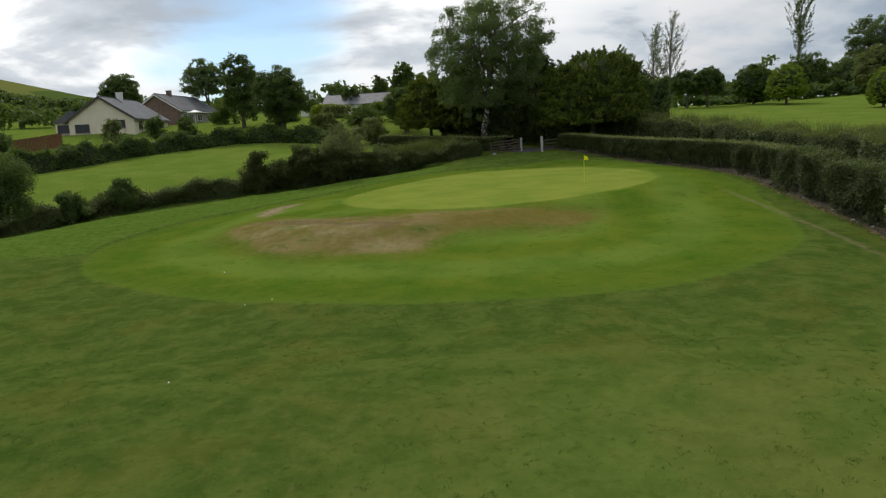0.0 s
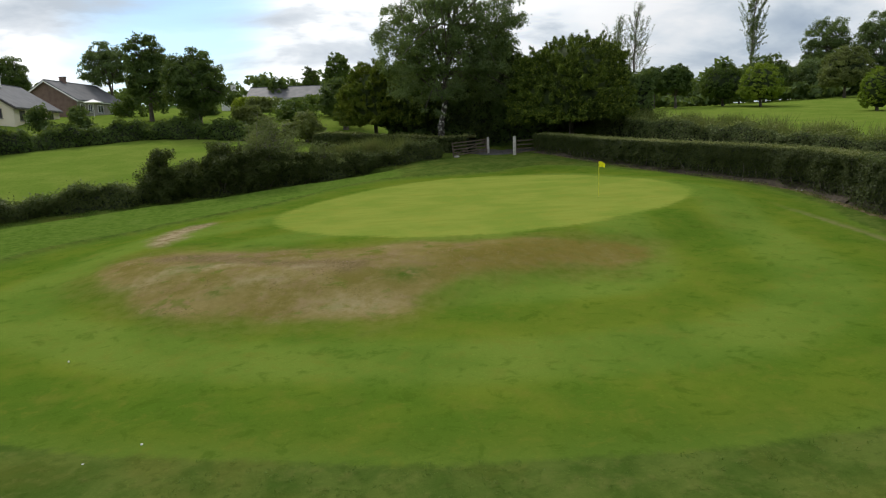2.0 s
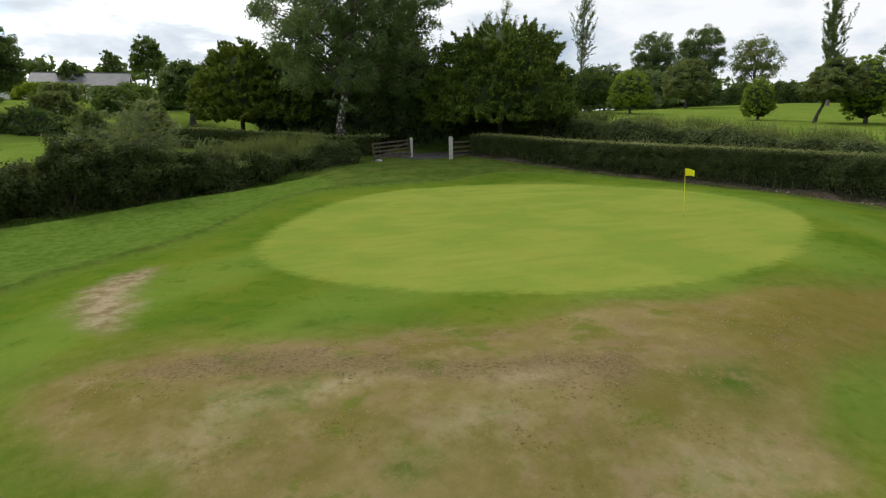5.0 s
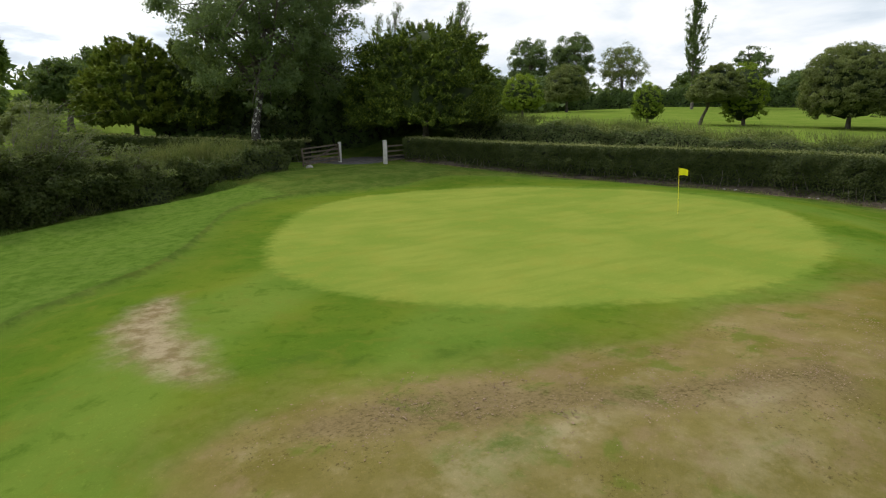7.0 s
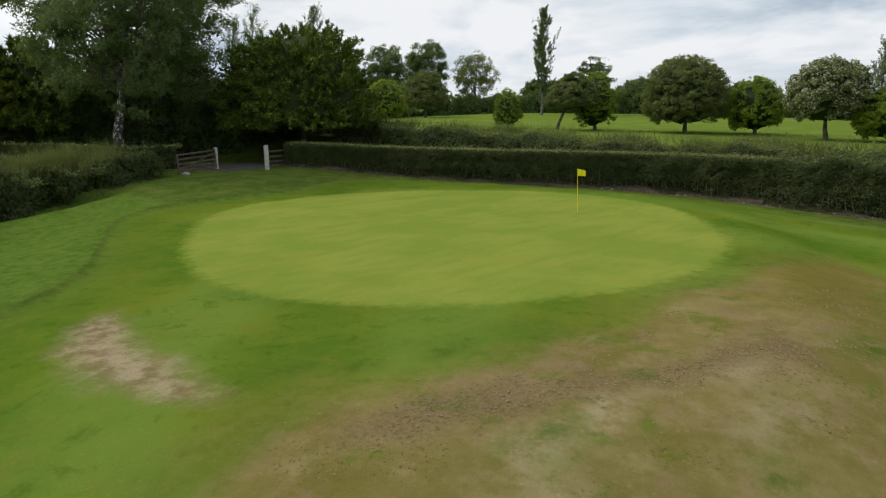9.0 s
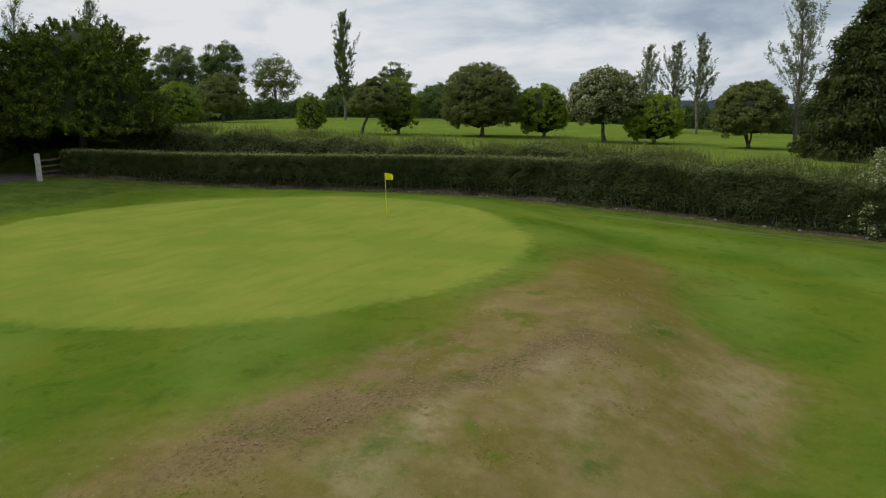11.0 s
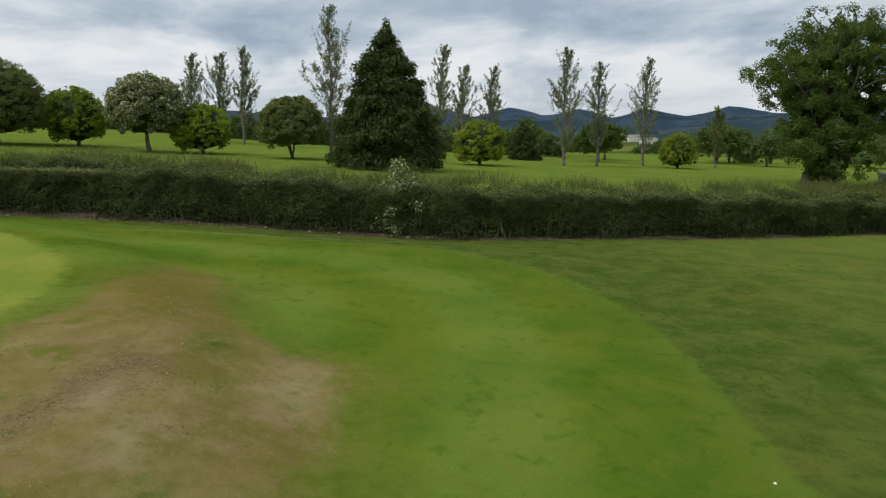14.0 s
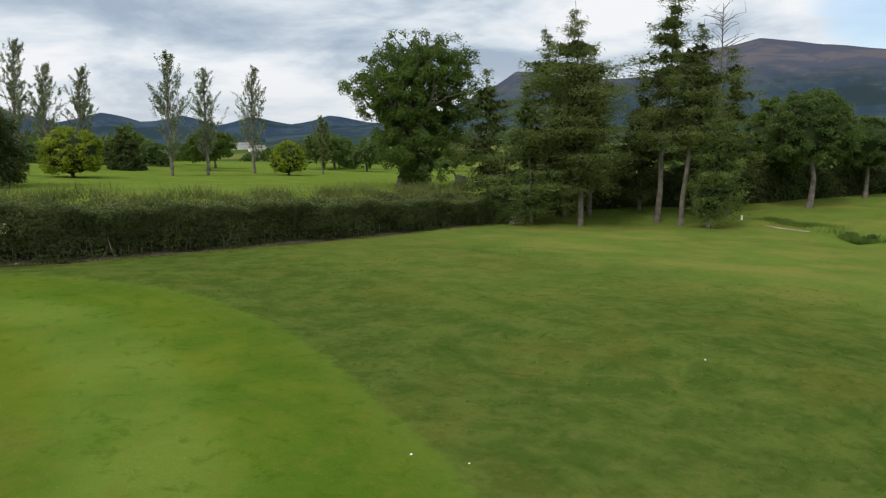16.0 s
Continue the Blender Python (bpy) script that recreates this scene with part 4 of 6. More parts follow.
APRON = [(-17.9, 34.3), (-15.6, 32.2), (-12.0, 29.7), (-8.5, 27.8), (-5.0, 26.9), (-1.0, 26.0), (3.0, 25.6), (6.0, 25.7), (8.5, 26.0), (11.5, 27.5), (14.5, 29.8), (16.8, 33.0), (18.4, 38.0), (19.3, 43.0), (20.8, 48.0), (20.6, 56.0), (17.0, 65.0), (12.0, 69.5), (7.5, 69.3), (2.6, 69.4), (-0.9, 68.8), (-3.0, 67.4), (-4.4, 65.3), (-6.4, 61.5), (-8.3, 57.8), (-9.9, 55.4), (-11.7, 54.0), (-13.4, 52.9), (-15.2, 51.0), (-17.3, 48.8), (-18.9, 45.3), (-20.0, 41.3), (-19.4, 37.5)]
LANE = [(2.0, 96.0), (8.0, 86.0), (10.0, 79.0), (13.5, 81.5), (18.5, 75.0), (22.5, 65.0), (25.6, 56.0), (26.6, 50.0), (25.6, 43.0), (24.7, 35.0), (24.4, 25.0), (25.2, 15.0), (28.0, 2.0), (30.0, -8.0)]

SCAR = [(-10.15, 51.8), (-11.4, 51.0), (-12.3, 49.5), (-12.45, 47.4), (-12.1, 45.7), (-11.5, 44.9), (-11.2, 46.6), (-10.9, 49.6)]
WORN = [(-13.0, 42.0), (-12.0, 40.2), (-10.6, 38.2), (-9.3, 36.9), (-7.0, 35.6), (-4.3, 35.0), (-1.8, 34.7), (-0.9, 36.1), (0.6, 37.2), (3.4, 38.2), (6.9, 38.4), (8.3, 40.2), (6.5, 41.0), (3.5, 41.2), (1.5, 41.0), (-0.9, 42.0), (-3.7, 41.5), (-5.8, 42.1), (-8.0, 42.4), (-10.2, 43.6), (-11.8, 43.5)]
MUD = [(-10.6, 42.2), (-9.0, 41.6), (-7.5, 40.9), (-6.0, 39.9), (-4.6, 39.2), (-3.0, 38.9)]


def step(a, b, x):
    u = np.clip((x - a) / (b - a), 0, 1)
    return u * u * (3 - 2 * u)


def line_x(line, y):
    p = np.array(line)[::-1]
    return np.interp(y, p[:, 1], p[:, 0])


def height(x, y):
    """The lie of the land: a slope down towards -y, a meadow beyond the lane, a bank, a field, hills."""
    z = 14.0 * np.tanh((y - 68) / 200)
    yy = np.clip(y, -7.5, 77)
    d = x - line_x(HEDGE_FRONT, yy) - (y > 77) * (y - 77) * -0.42 - (y < -7.5) * (-7.5 - y) * 0.2
    z = z + 2.1 * step(3.5, 13, d) + 0.012 * np.maximum(0, d - 30) * (1 - step(120, 200, d)) - 6 * step(150, 500, d)
    w = line_x(DIP, np.clip(y, 34, 78.8)) - x - np.maximum(0, y - 78.8) * -1.85
    z = z - 1.2 * step(-13, -2, w) * (1 - step(64, 80, y)) * step(-20, 30, y)
    z = z + (0.5 * step(4, 50, w) * step(30, 80, y) + 2.7 * step(98, 122, y + 10 * step(40, 52, -x)) * step(10, 60, w)) * (1 - step(-4, 20, x))
    z = z + 0.030 * np.clip(x - 64, 0, 50) * step(20, 80, y) - 0.045 * np.clip(y - 118, 0, 80) * step(25, 45, x)
    z = z - 0.4 * step(13, 20, x) * (1 - step(33, 44, y)) * (1 - step(24, 30, x)) * step(-45, -20, y)
    z = z + 0.4 * np.exp(-((x - 11) ** 2 + (y - 77) ** 2) / 60)
    z = z + 0.075 * np.clip(-20 - y, 0, 60) * (1 - step(30, 60, x))
    z = z - 0.55 * np.exp(-((y + 21.0 + 0.45 * (x - 2)) / 0.7) ** 2) * (1 - step(3.6, 5.0, x)) * (y > -30)
    v = line_x(CREST, np.clip(y, 44, 77)) - x
    z = z - 0.6 * step(0, 5, v) * (1 - step(9, 16, v)) * step(40, 56, y) * (1 - step(74, 78, y))
    course = step(17, 23, y) * (1 - step(84, 100, y))
    z = z + course * (0.02 * (np.clip(x, -14, 18) - 2) - 0.40) * (1 - step(18, 28, d))
    close = (x > -22) & (x < 27) & (y > 28) & (y < 80)
    if np.any(close):
        x, y = np.atleast_1d(x), np.atleast_1d(y)
        z, close = np.atleast_1d(z).copy(), np.atleast_1d(close)
        cx, cy = x[close], y[close]
        top = -1.055 + 0.0233 * (cx - 5) + 0.0364 * (cy - 53)
        z[close] += (top - z[close]) * (1 - step(0, 4.5, -inside(SHELF, cx, cy)))
    z = z + 48 * np.exp(-(((x + 330) / 150) ** 2 + ((y - 360) / 170) ** 2))
    return z


def ground_z(x, y):
    return float(np.ravel(height(np.float64(x), np.float64(y)))[0])


def inside(poly, x, y):
    """How far points lie inside a closed smooth outline, in metres (outside: negative)."""
    p = smooth_line(poly, 0.8, True)
    best, odd = np.full(x.shape, 1e9), np.zeros(x.shape, bool)
    for (ax, ay), (bx, by) in zip(p, np.roll(p, -1, axis=0)):
        ex, ey = bx - ax, by - ay
        t = np.clip(((x - ax) * ex + (y - ay) * ey) / (ex * ex + ey * ey), 0, 1)
        best = np.minimum(best, np.hypot(x - ax - ex * t, y - ay - ey * t))
        odd ^= ((ay > y) != (by > y)) & (x < ex * (y - ay) / (ey if ey else 1e-9) + ax)
    return np.where(odd, best, -best)


def from_line(line, x, y):
    p = smooth_line(line, 1.0)
    best = np.full(x.shape, 1e9)
    for (ax, ay), (bx, by) in zip(p[:-1], p[1:]):
        ex, ey = bx - ax, by - ay
        t = np.clip(((x - ax) * ex + (y - ay) * ey) / (ex * ex + ey * ey), 0, 1)
        best = np.minimum(best, np.hypot(x - ax - ex * t, y - ay - ey * t))
    return best


def axis(lo, hi, fine, reach):
    """Grid lines: fine between lo and hi, ever wider out to reach."""
    mid = np.arange(lo, hi + fine / 2, fine)
    out, s, v = [], fine, 0.0
    while v < reach:
        s *= 1.16
        v += s
        out.append(v)
    out = np.array(out)
    return np.concatenate([lo - out[::-1], mid, hi + out])


def build_ground():
    xs, ys = axis(-24, 27, 0.25, 4200), axis(18, 80, 0.25, 4200)
    gx, gy = np.meshgrid(xs, ys)
    x, y = gx.ravel(), gy.ravel()
    z = height(x, y)
    near = (x > -60) & (x < 60) & (y > -40) & (y < 120)
    verts = np.stack([x, y, z], -1)
    p = verts.copy()
    z[near] += 0.05 * ripple(p[near], 0.35) + 0.02 * ripple(p[near], 1.3, 3.0)
    a, g = np.full(len(x), -50.0), np.full(len(x), -50.0)
    a[near], g[near] = inside(APRON, x[near], y[near]), inside(GREEN, x[near], y[near])
    west = step(-4, -9, x) * step(38, 44, y) + step(-9, -4, x) * step(64, 67, y) * (1 - step(5, 9, x))
    z += -0.03 * step(-0.6, 0.4, a) + west * (0.09 * step(-3.0, -0.2, a) * (1 - step(-0.2, 0.12, a)) - 0.05 * step(-0.1, 0.25, a) * (1 - step(0.25, 1.5, a)) + 0.12 * step(-9, -4.0, a) * (1 - step(-4.0, -1.0, a)))
    lane = np.full(len(x), 50.0)
    lane[near] = from_line(LANE, x[near], y[near])
    front = np.full(len(x), 50.0)
    front[near] = from_line(HEDGE_FRONT, x[near], y[near])
    verts[:, 2] = z
    ground = new("ground", grid_mesh("ground", verts, len(ys), len(xs), TURF))
    tagged(ground, "mown golf course turf with worn patches, meadow and fields", "ground", kind="structure")

    def mask(name, v):
        at = ground.data.attributes.new(name, "FLOAT", "POINT")
        at.data.foreach_set("value", np.clip(v, -100, 100).astype(np.float32))

    mask("green", np.clip(0.5 + g / 2.4, 0, 1))
    mask("apron", np.clip(0.5 + a / 1.2, 0, 1))
    mask("apron_way", a)
    mask("lane", np.clip(0.5 + (1.7 - lane) / 0.8, 0, 1))
    mask("litter", np.clip(0.5 + (0.30 + 0.2 * step(30, 38, y) * (1 - step(50, 58, y)) - front) / 0.7, 0, 1) * step(-2, 8, y))
    meadow = np.clip((x - line_x(HEDGE_FRONT, np.clip(y, -7.5, 77)) - 9) / 2, 0, 1)
    w = line_x(HEDGE_WEST, np.clip(y, 30, 78.0)) - x
    lush = np.clip((-a + 0.02) / 0.4, 0, 1) * (1 - step(-3.5, 4, x)) * step(36, 42, y) * (1 - step(-3.5, -1.5, w)) * (y < 90)
    mask("field", np.maximum(meadow, np.clip(w / 2, 0, 1)))
    mask("lush", lush)
    # painted grazing sheen towards -y, joined with the olive rough at the right
    mask("olive_sheen", np.maximum((1 - step(2, 15, y)), 0.45 * step(-7, 4, x) * (1 - step(15.5, 21.5, y))) * (1 - step(24, 34, x)) * step(-90, -60, y))
    mask("plots", np.clip((np.hypot(x, y - 50) - 170) / 60, 0, 1))
    # worn turf: a crescent in front of the green and a small scar beside it
    s, u, mud = np.full(len(x), -50.0), np.full(len(x), -50.0), np.full(len(x), 50.0)
    s[near], u[near], mud[near] = inside(SCAR, x[near], y[near]), inside(WORN, x[near], y[near]), from_line(MUD, x[near], y[near])
    mask("mud", np.clip(1.1 - mud / (1.1 + 0.3 * np.sin(x * 1.3)), 0, 1))
    mask("scar", np.clip(0.46 + s / 1.3, -1, 1))
    mask("ruddy", step(-2.5, 3.5, x) * (1 - step(11, 15, x)) * np.exp(-((y - 39.8 - 0.22 * (x - 5)) / 2.2) ** 2))
    # pale straw, a mossy spot, and dark tufts in the collar
    mask("pale", sum(k * np.exp(-(((x - px) / wx) ** 2 + ((y - py) / wy) ** 2)) for px, py, wx, wy, k in ((-7.9, 39.9, 0.9, 0.35, 1.0), (-4.8, 38.9, 0.7, 0.3, 0.9), (-9.6, 40.1, 0.8, 0.5, 0.8), (-3.0, 35.8, 1.6, 0.6, 0.7), (-10.6, 39.2, 1.0, 0.5, 0.6), (-6.3, 38.0, 1.3, 0.5, 0.6))))
    mask("moss", sum(np.exp(-(((x - px) / wx) ** 2 + ((y - py) / wy) ** 2)) for px, py, wx, wy in ((-8.92, 40.16, 0.55, 0.28), (-4.9, 41.7, 0.22, 0.2), (-7.4, 43.6, 0.5, 0.3), (-9.0, 44.4, 0.4, 0.3), (-9.9, 45.2, 0.6, 0.3), (-7.6, 37.4, 0.35, 0.3), (-1.2, 37.6, 0.8, 0.5))))
    track = np.where((y > 24) & (y < 50), np.clip(0.75 - np.abs(x - np.interp(y, [24, 28, 34, 38, 42, 47], [17.2, 18.0, 18.5, 18.4, 18.3, 18.4])) / 0.45, -1, 1), -1.0)
    mask("track", np.clip(track, 0, 1) * step(24, 30, y) * (1 - step(44, 49, y)))
    mask("worn", np.clip(0.45 + u / 1.6, -1, 1))
    return ground


ground = build_ground()

# ---- hedges ----
hedge("clipped_hedge", "clipped dark green hawthorn hedge with a flat pale top", HEDGE_FRONT[:6], [(0, 1.65), (0.35, 1.95), (0.8, 2.25), (1, 2.4)], [(0, 1.2), (0.7, 1.3), (1, 1.8)], LEAF_HEDGE, LEAF_TRIMMED, seed=3, size=0.066, dense=740, rough=0.12, side=1.0, setback=0.0, bank=0.9, bare=0.27)
hedge("clipped_hedge", "wide dark hawthorn and bramble hedge with a ragged top", HEDGE_FRONT[5:], [(0, 2.4), (0.2, 2.55), (0.5, 2.4), (0.8, 2.2), (1, 2.0)], [(0, 1.8), (0.3, 2.0), (1, 2.0)], LEAF_HEDGE, LEAF_BRAMBLE, seed=4, size=0.074, dense=530, rough=0.18, ragged=0.3, side=1.0, setback=0.05, bank=0.45, bare=0.20)
BACK_LINE = [(19.6, 80.0), (22.0, 74.0), (24.4, 67.0), (27.2, 57.0), (28.6, 50.0), (27.6, 43.5), (26.2, 36.0), (25.8, 28.0), (26.0, 18.0), (27.5, 8.0), (30.0, -2.0), (32.0, -10.0)]
hedge("field_hedge", "overgrown bramble and hawthorn hedge on the bank beyond the lane", BACK_LINE, [(0, 2.2), (0.25, 2.2), (0.5, 2.1), (0.75, 1.9), (1, 1.7)], 2.2, LEAF_BRAMBLE, LEAF_OLIVE, seed=5, size=0.105, dense=225, rough=0.25, ragged=0.35, side=1.0, bare=0.1)
hedge("field_hedge", "low dark bramble hedge along the ditch beside the field", HEDGE_WEST, [(0, 1.2), (0.06, 1.35), (0.11, 1.7), (0.17, 2.1), (0.26, 2.1), (0.33, 1.6), (0.5, 1.2), (0.8, 1.1), (1, 1.3)], 2.6, LEAF_HEDGE, LEAF_BRAMBLE, seed=6, size=0.115, dense=270, rough=0.5, ragged=0.55, side=-1.0, bare=0.1)
hedge("roadside_hedge", "clipped hedge with a pale dry top beside the road", [(7.5, 82.5), (3.0, 87.0), (-2.0, 90.0), (-8.0, 92.0)], [(0, 1.5), (1, 1.6)], 1.4, LEAF_HEDGE, LEAF_TRIMMED, seed=7, size=0.14, dense=200, rough=0.12, ragged=0.1, side=-1.0)
hedge("field_hedge", "tall dark mixed hedge between the field and the bungalows", [(-74.0, 70.0), (-60.0, 79.0), (-51.0, 85.0), (-47.5, 90.0), (-41.5, 98.0), (-35.0, 103.5), (-27.4, 105.8), (-20.0, 104.5), (-13.0, 101.0)], [(0, 2.8), (0.4, 2.6), (0.7, 2.0), (1, 1.7)], 2.6, LEAF_DARK, LEAF_DARK, seed=8, size=0.24, dense=80, rough=0.4, ragged=0.8, side=-1.0, bare=0.0, lift=-0.45)
hedge("roadside_hedge", "dark hedge of bramble and thorn under the conifers", [(26.4, -7.5), (28.6, -13.0), (29.4, -21.0), (27.0, -28.5), (22.0, -33.5), (17.4, -39.5), (13.0, -48.0), (6.0, -62.0), (-4.0, -84.0)], [(0, 2.1), (0.12, 3.4), (0.4, 3.5), (0.55, 2.8), (1, 2.5)], 2.4, LEAF_CYPRESS, LEAF_CYPRESS, seed=9, size=0.2, dense=90, rough=0.3, ragged=0.5, side=1.0, bare=0.05)
hedge("roadside_hedge", "dark evergreen hedge in deep shade behind the road", [(27.0, 84.0), (20.0, 86.5), (13.0, 88.5), (7.5, 92.5), (0.0, 96.0)], 5.2, 2.5, LEAF_DARK, LEAF_DARK, seed=10, size=0.3, dense=40, rough=0.5, ragged=0.7, side=-1.0, bare=0.02)
hedge("meadow_hedge", "dark hedge along the far side of the meadow", [(84.0, 150.0), (92.0, 131.0), (101.0, 113.0), (108.0, 92.0), (112.0, 70.0), (113.0, 52.0)], 3.2, 3.0, LEAF_DARK, LEAF_DARK, seed=11, size=0.35, dense=32, rough=0.4, ragged=0.9, side=1.0, bare=0.02)
hedge("meadow_hedge", "dark hedge with small trees along the low side of the meadow", [(113.0, 52.0), (116.0, 30.0), (112.0, 10.0), (108.0, -8.0)], 3.4, 3.0, LEAF_DARK, LEAF_DARK, seed=12, size=0.35, dense=32, rough=0.4, ragged=1.0, side=1.0, bare=0.02)

# ---- meadow trees ----
MEADOW = "trees on the meadow"
broad_tree("young_maple", "small bright green tree with a short stem on the meadow", 55.2, 88.6, 5.0, 4.0, LEAF_BRIGHT, seed=21, low=-0.02, lumps=32, size=0.23, dense=24, lump=0.15, wild=0.6, dome=0.46, solid=0.74, group=MEADOW)
broad_tree("leaning_willow", "dark olive round-headed tree on a leaning trunk", 56.1, 82.0, 7.0, 6.9, LEAF_OLIVE, seed=22, low=0.30, dome=0.5, wild=0.6, lean=(0.9, -1.9), lumps=26, size=0.26, flat=0.75, solid=0.74, group=MEADOW)
broad_tree("young_maple", "bright green pear-shaped tree on the meadow", 60.5, 79.3, 7.3, 5.8, LEAF_BRIGHT, seed=23, low=-0.02, lumps=32, size=0.23, dense=24, lump=0.15, wild=0.6, dome=0.46, solid=0.74, group=MEADOW)
broad_tree("round_willow", "large grey-green dome-shaped willow on the meadow", 63.5, 69.2, 9.1, 10.4, LEAF_OLIVE, seed=24, low=0.03, dome=0.50, lumps=80, size=0.22, dense=18, lump=0.115, wild=0.35, solid=0.74, group=MEADOW)
broad_tree("young_maple", "bright green cone-shaped tree on the meadow", 66.9, 62.4, 6.8, 7.0, LEAF_BRIGHT, seed=25, low=-0.02, lumps=32, size=0.23, dense=24, lump=0.15, wild=0.6, dome=0.46, solid=0.74, group=MEADOW)
broad_tree("whitebeam", "round tree dusted with pale blossom on the meadow", 62.5, 53.9, 8.7, 8.6, LEAF_BLOSSOM, seed=26, low=0.14, dome=0.52, wild=0.6, lumps=34, size=0.26, dense=20, lump=0.18, solid=0.74, group=MEADOW)
broad_tree("young_maple", "broad bright green tree on the meadow", 63.5, 48.6, 5.6, 7.0, LEAF_BRIGHT, seed=27, low=-0.02, lumps=32, size=0.23, dense=24, lump=0.15, wild=0.6, dome=0.46, solid=0.74, group=MEADOW)
broad_tree("thorn_tree", "dark round thorn tree on a forked trunk", 59.9, 38.9, 6.9, 7.6, LEAF_OLIVE, seed=28, low=0.10, dome=0.52, wild=0.6, lumps=30, size=0.25, stems=3, lump=0.18, solid=0.74, group=MEADOW)
poplar("silver_poplar", "tall silver-leaved poplar bent by the wind", 60.5, 34.7, 16.2, 4.6, seed=29, lean=(0.2, -0.9), group=MEADOW)
cone_tree("cypress", "big dark green cypress with drooping sprays", 46.0, 29.7, 12.4, 9.2, LEAF_CYPRESS, seed=30, power=1.65, rows=17, size=0.37, dense=10.5, blunt=0.07)
broad_tree("golden_shrub", "rounded golden-green shrub on the meadow", 62.4, 17.9, 5.5, 6.4, LEAF_GOLD, seed=31, low=-0.03, lumps=28, size=0.22, dense=24, lump=0.16, wild=0.55, dome=0.42, solid=0.74, group=MEADOW)
poplar("silver_poplar", "tall slender silver poplar on the meadow", 70.3, 5.2, 14.9, 4.4, seed=32, lean=(0.2, -0.8), group=MEADOW)
poplar("silver_poplar", "tall slender silver poplar on the meadow", 72.4, -0.1, 13.7, 4.2, seed=33, lean=(0.1, -0.6), group=MEADOW)
poplar("silver_poplar", "tall slender silver poplar on the meadow", 82.1, -11.1, 15.7, 4.4, seed=34, lean=(0.2, -1.0), group=MEADOW)
broad_tree("golden_shrub", "rounded golden-green shrub on the meadow", 75.6, -13.3, 5.3, 5.7, LEAF_GOLD, seed=35, low=-0.03, lumps=28, size=0.22, dense=24, lump=0.16, wild=0.55, dome=0.42, solid=0.74, group=MEADOW)
poplar("sapling", "thin young tree on the meadow", 80.8, -22.1, 9.2, 2.6, LEAF_OLIVE, seed=36, lean=(0, -0.2), group=MEADOW)
for i, (px, py, ph) in enumerate([(95.2, 55.4, 13.0), (95.9, 51.5, 13.5), (93.3, 47.7, 14.4), (85.9, 18.8, 16.2), (95.2, 13.9, 14.4), (94.3, 9.5, 14.4)]):
    poplar("silver_poplar", "slender silver poplar at the far side of the meadow", px, py, ph, 3.9, seed=40 + i, lean=(0.4, -1.4), group=MEADOW, size=0.3)
broad_tree("oak_tree", "large full-leaved oak beside the hedge", 44.9, -10.9, 16.8, 15.2, LEAF_OAK, seed=50, low=0.02, lumps=76, size=0.26, dense=18, lean=(0.1, -2.8), trunk=0.55, thin=-0.20, lump=0.14, wild=2.2)
broad_tree("golden_shrub", "small clipped yellow-green shrub by the stone wall", 38.0, -20.0, 2.3, 2.9, LEAF_GOLD, seed=54, low=-0.03, lumps=28, size=0.22, dense=24, lump=0.16, wild=0.55, dome=0.42, solid=0.74)
bush("holly_bush", "dark evergreen bush at the foot of the oak", 43.6, -10.8, 4.2, 6.0, LEAF_DARK, 53, 14, 0.3, 18)
cone_tree("dark_conifer", "small dark conifer at the edge of the meadow", 87.1, 5.8, 5.5, 4.4, LEAF_CYPRESS, seed=51, power=2.2, rows=7, size=0.4, dense=14)
broad_tree("far_tree", "dark tree behind the poplars", 91.9, -8.1, 7.0, 7.0, LEAF_OAK, seed=52, low=0.1, lumps=18, size=0.4, dense=12)
for i, (px, py, ph, pw) in enumerate([(104, -14, 7, 9), (104, -36, 8, 10), (110, -42, 8, 9), (95, -40, 6, 8), (120, 8, 6, 10), (122, 26, 6, 9), (124, 66, 7, 10), (122, 82, 7, 10), (119, -2, 5, 9)]):
    broad_tree("far_tree", "dark green tree in the hedge beyond the meadow", px, py, ph, pw, LEAF_DARK if i % 2 else LEAF_OAK, seed=60 + i, low=0.08, lumps=16, size=0.6, dense=3, group="trees in the far hedge")
# on the rising end of the meadow
broad_tree("laurel_tree", "dense rounded green tree on the meadow", 51.0, 115.4, 6.6, 6.9, LEAF_OAK, seed=80, low=0.08, lumps=32, size=0.23, dense=24, lump=0.15, wild=0.4, dome=0.42, solid=0.74, group=MEADOW)
broad_tree("laurel_tree", "dense rounded green tree on the meadow", 53.0, 108.6, 6.3, 6.4, LEAF_BRIGHT, seed=81, low=0.08, lumps=32, size=0.23, dense=24, lump=0.15, wild=0.4, dome=0.42, solid=0.74, group=MEADOW)
broad_tree("dark_tree", "dark tree with a slim trunk at the meadow's edge", 40.6, 116.3, 6.6, 6.4, LEAF_DARK, seed=82, low=0.2, size=0.36, dense=18)
broad_tree("dark_tree", "dark tree with a slim trunk at the meadow's edge", 43.6, 115.4, 6.5, 5.8, LEAF_DARK, seed=83, low=0.2, size=0.36, dense=18)
poplar("dark_poplar", "tall thin wind-bent poplar behind the cypress", 36.3, 120.9, 14.0, 4.4, LEAF_ASH, seed=84, lean=(1.2, -0.2), dense=0.5)
poplar("dark_poplar", "tall thin wind-bent poplar behind the cypress", 38.9, 120.0, 15.6, 4.8, LEAF_ASH, seed=85, lean=(1.5, -0.2), dense=0.5)
poplar("dark_poplar", "tall slim poplar above the far trees", 81.0, 161.0, 25.0, 5.6, LEAF_ASH, seed=92, lean=(1.6, -0.6), size=0.4, low=0.3, dense=0.5)
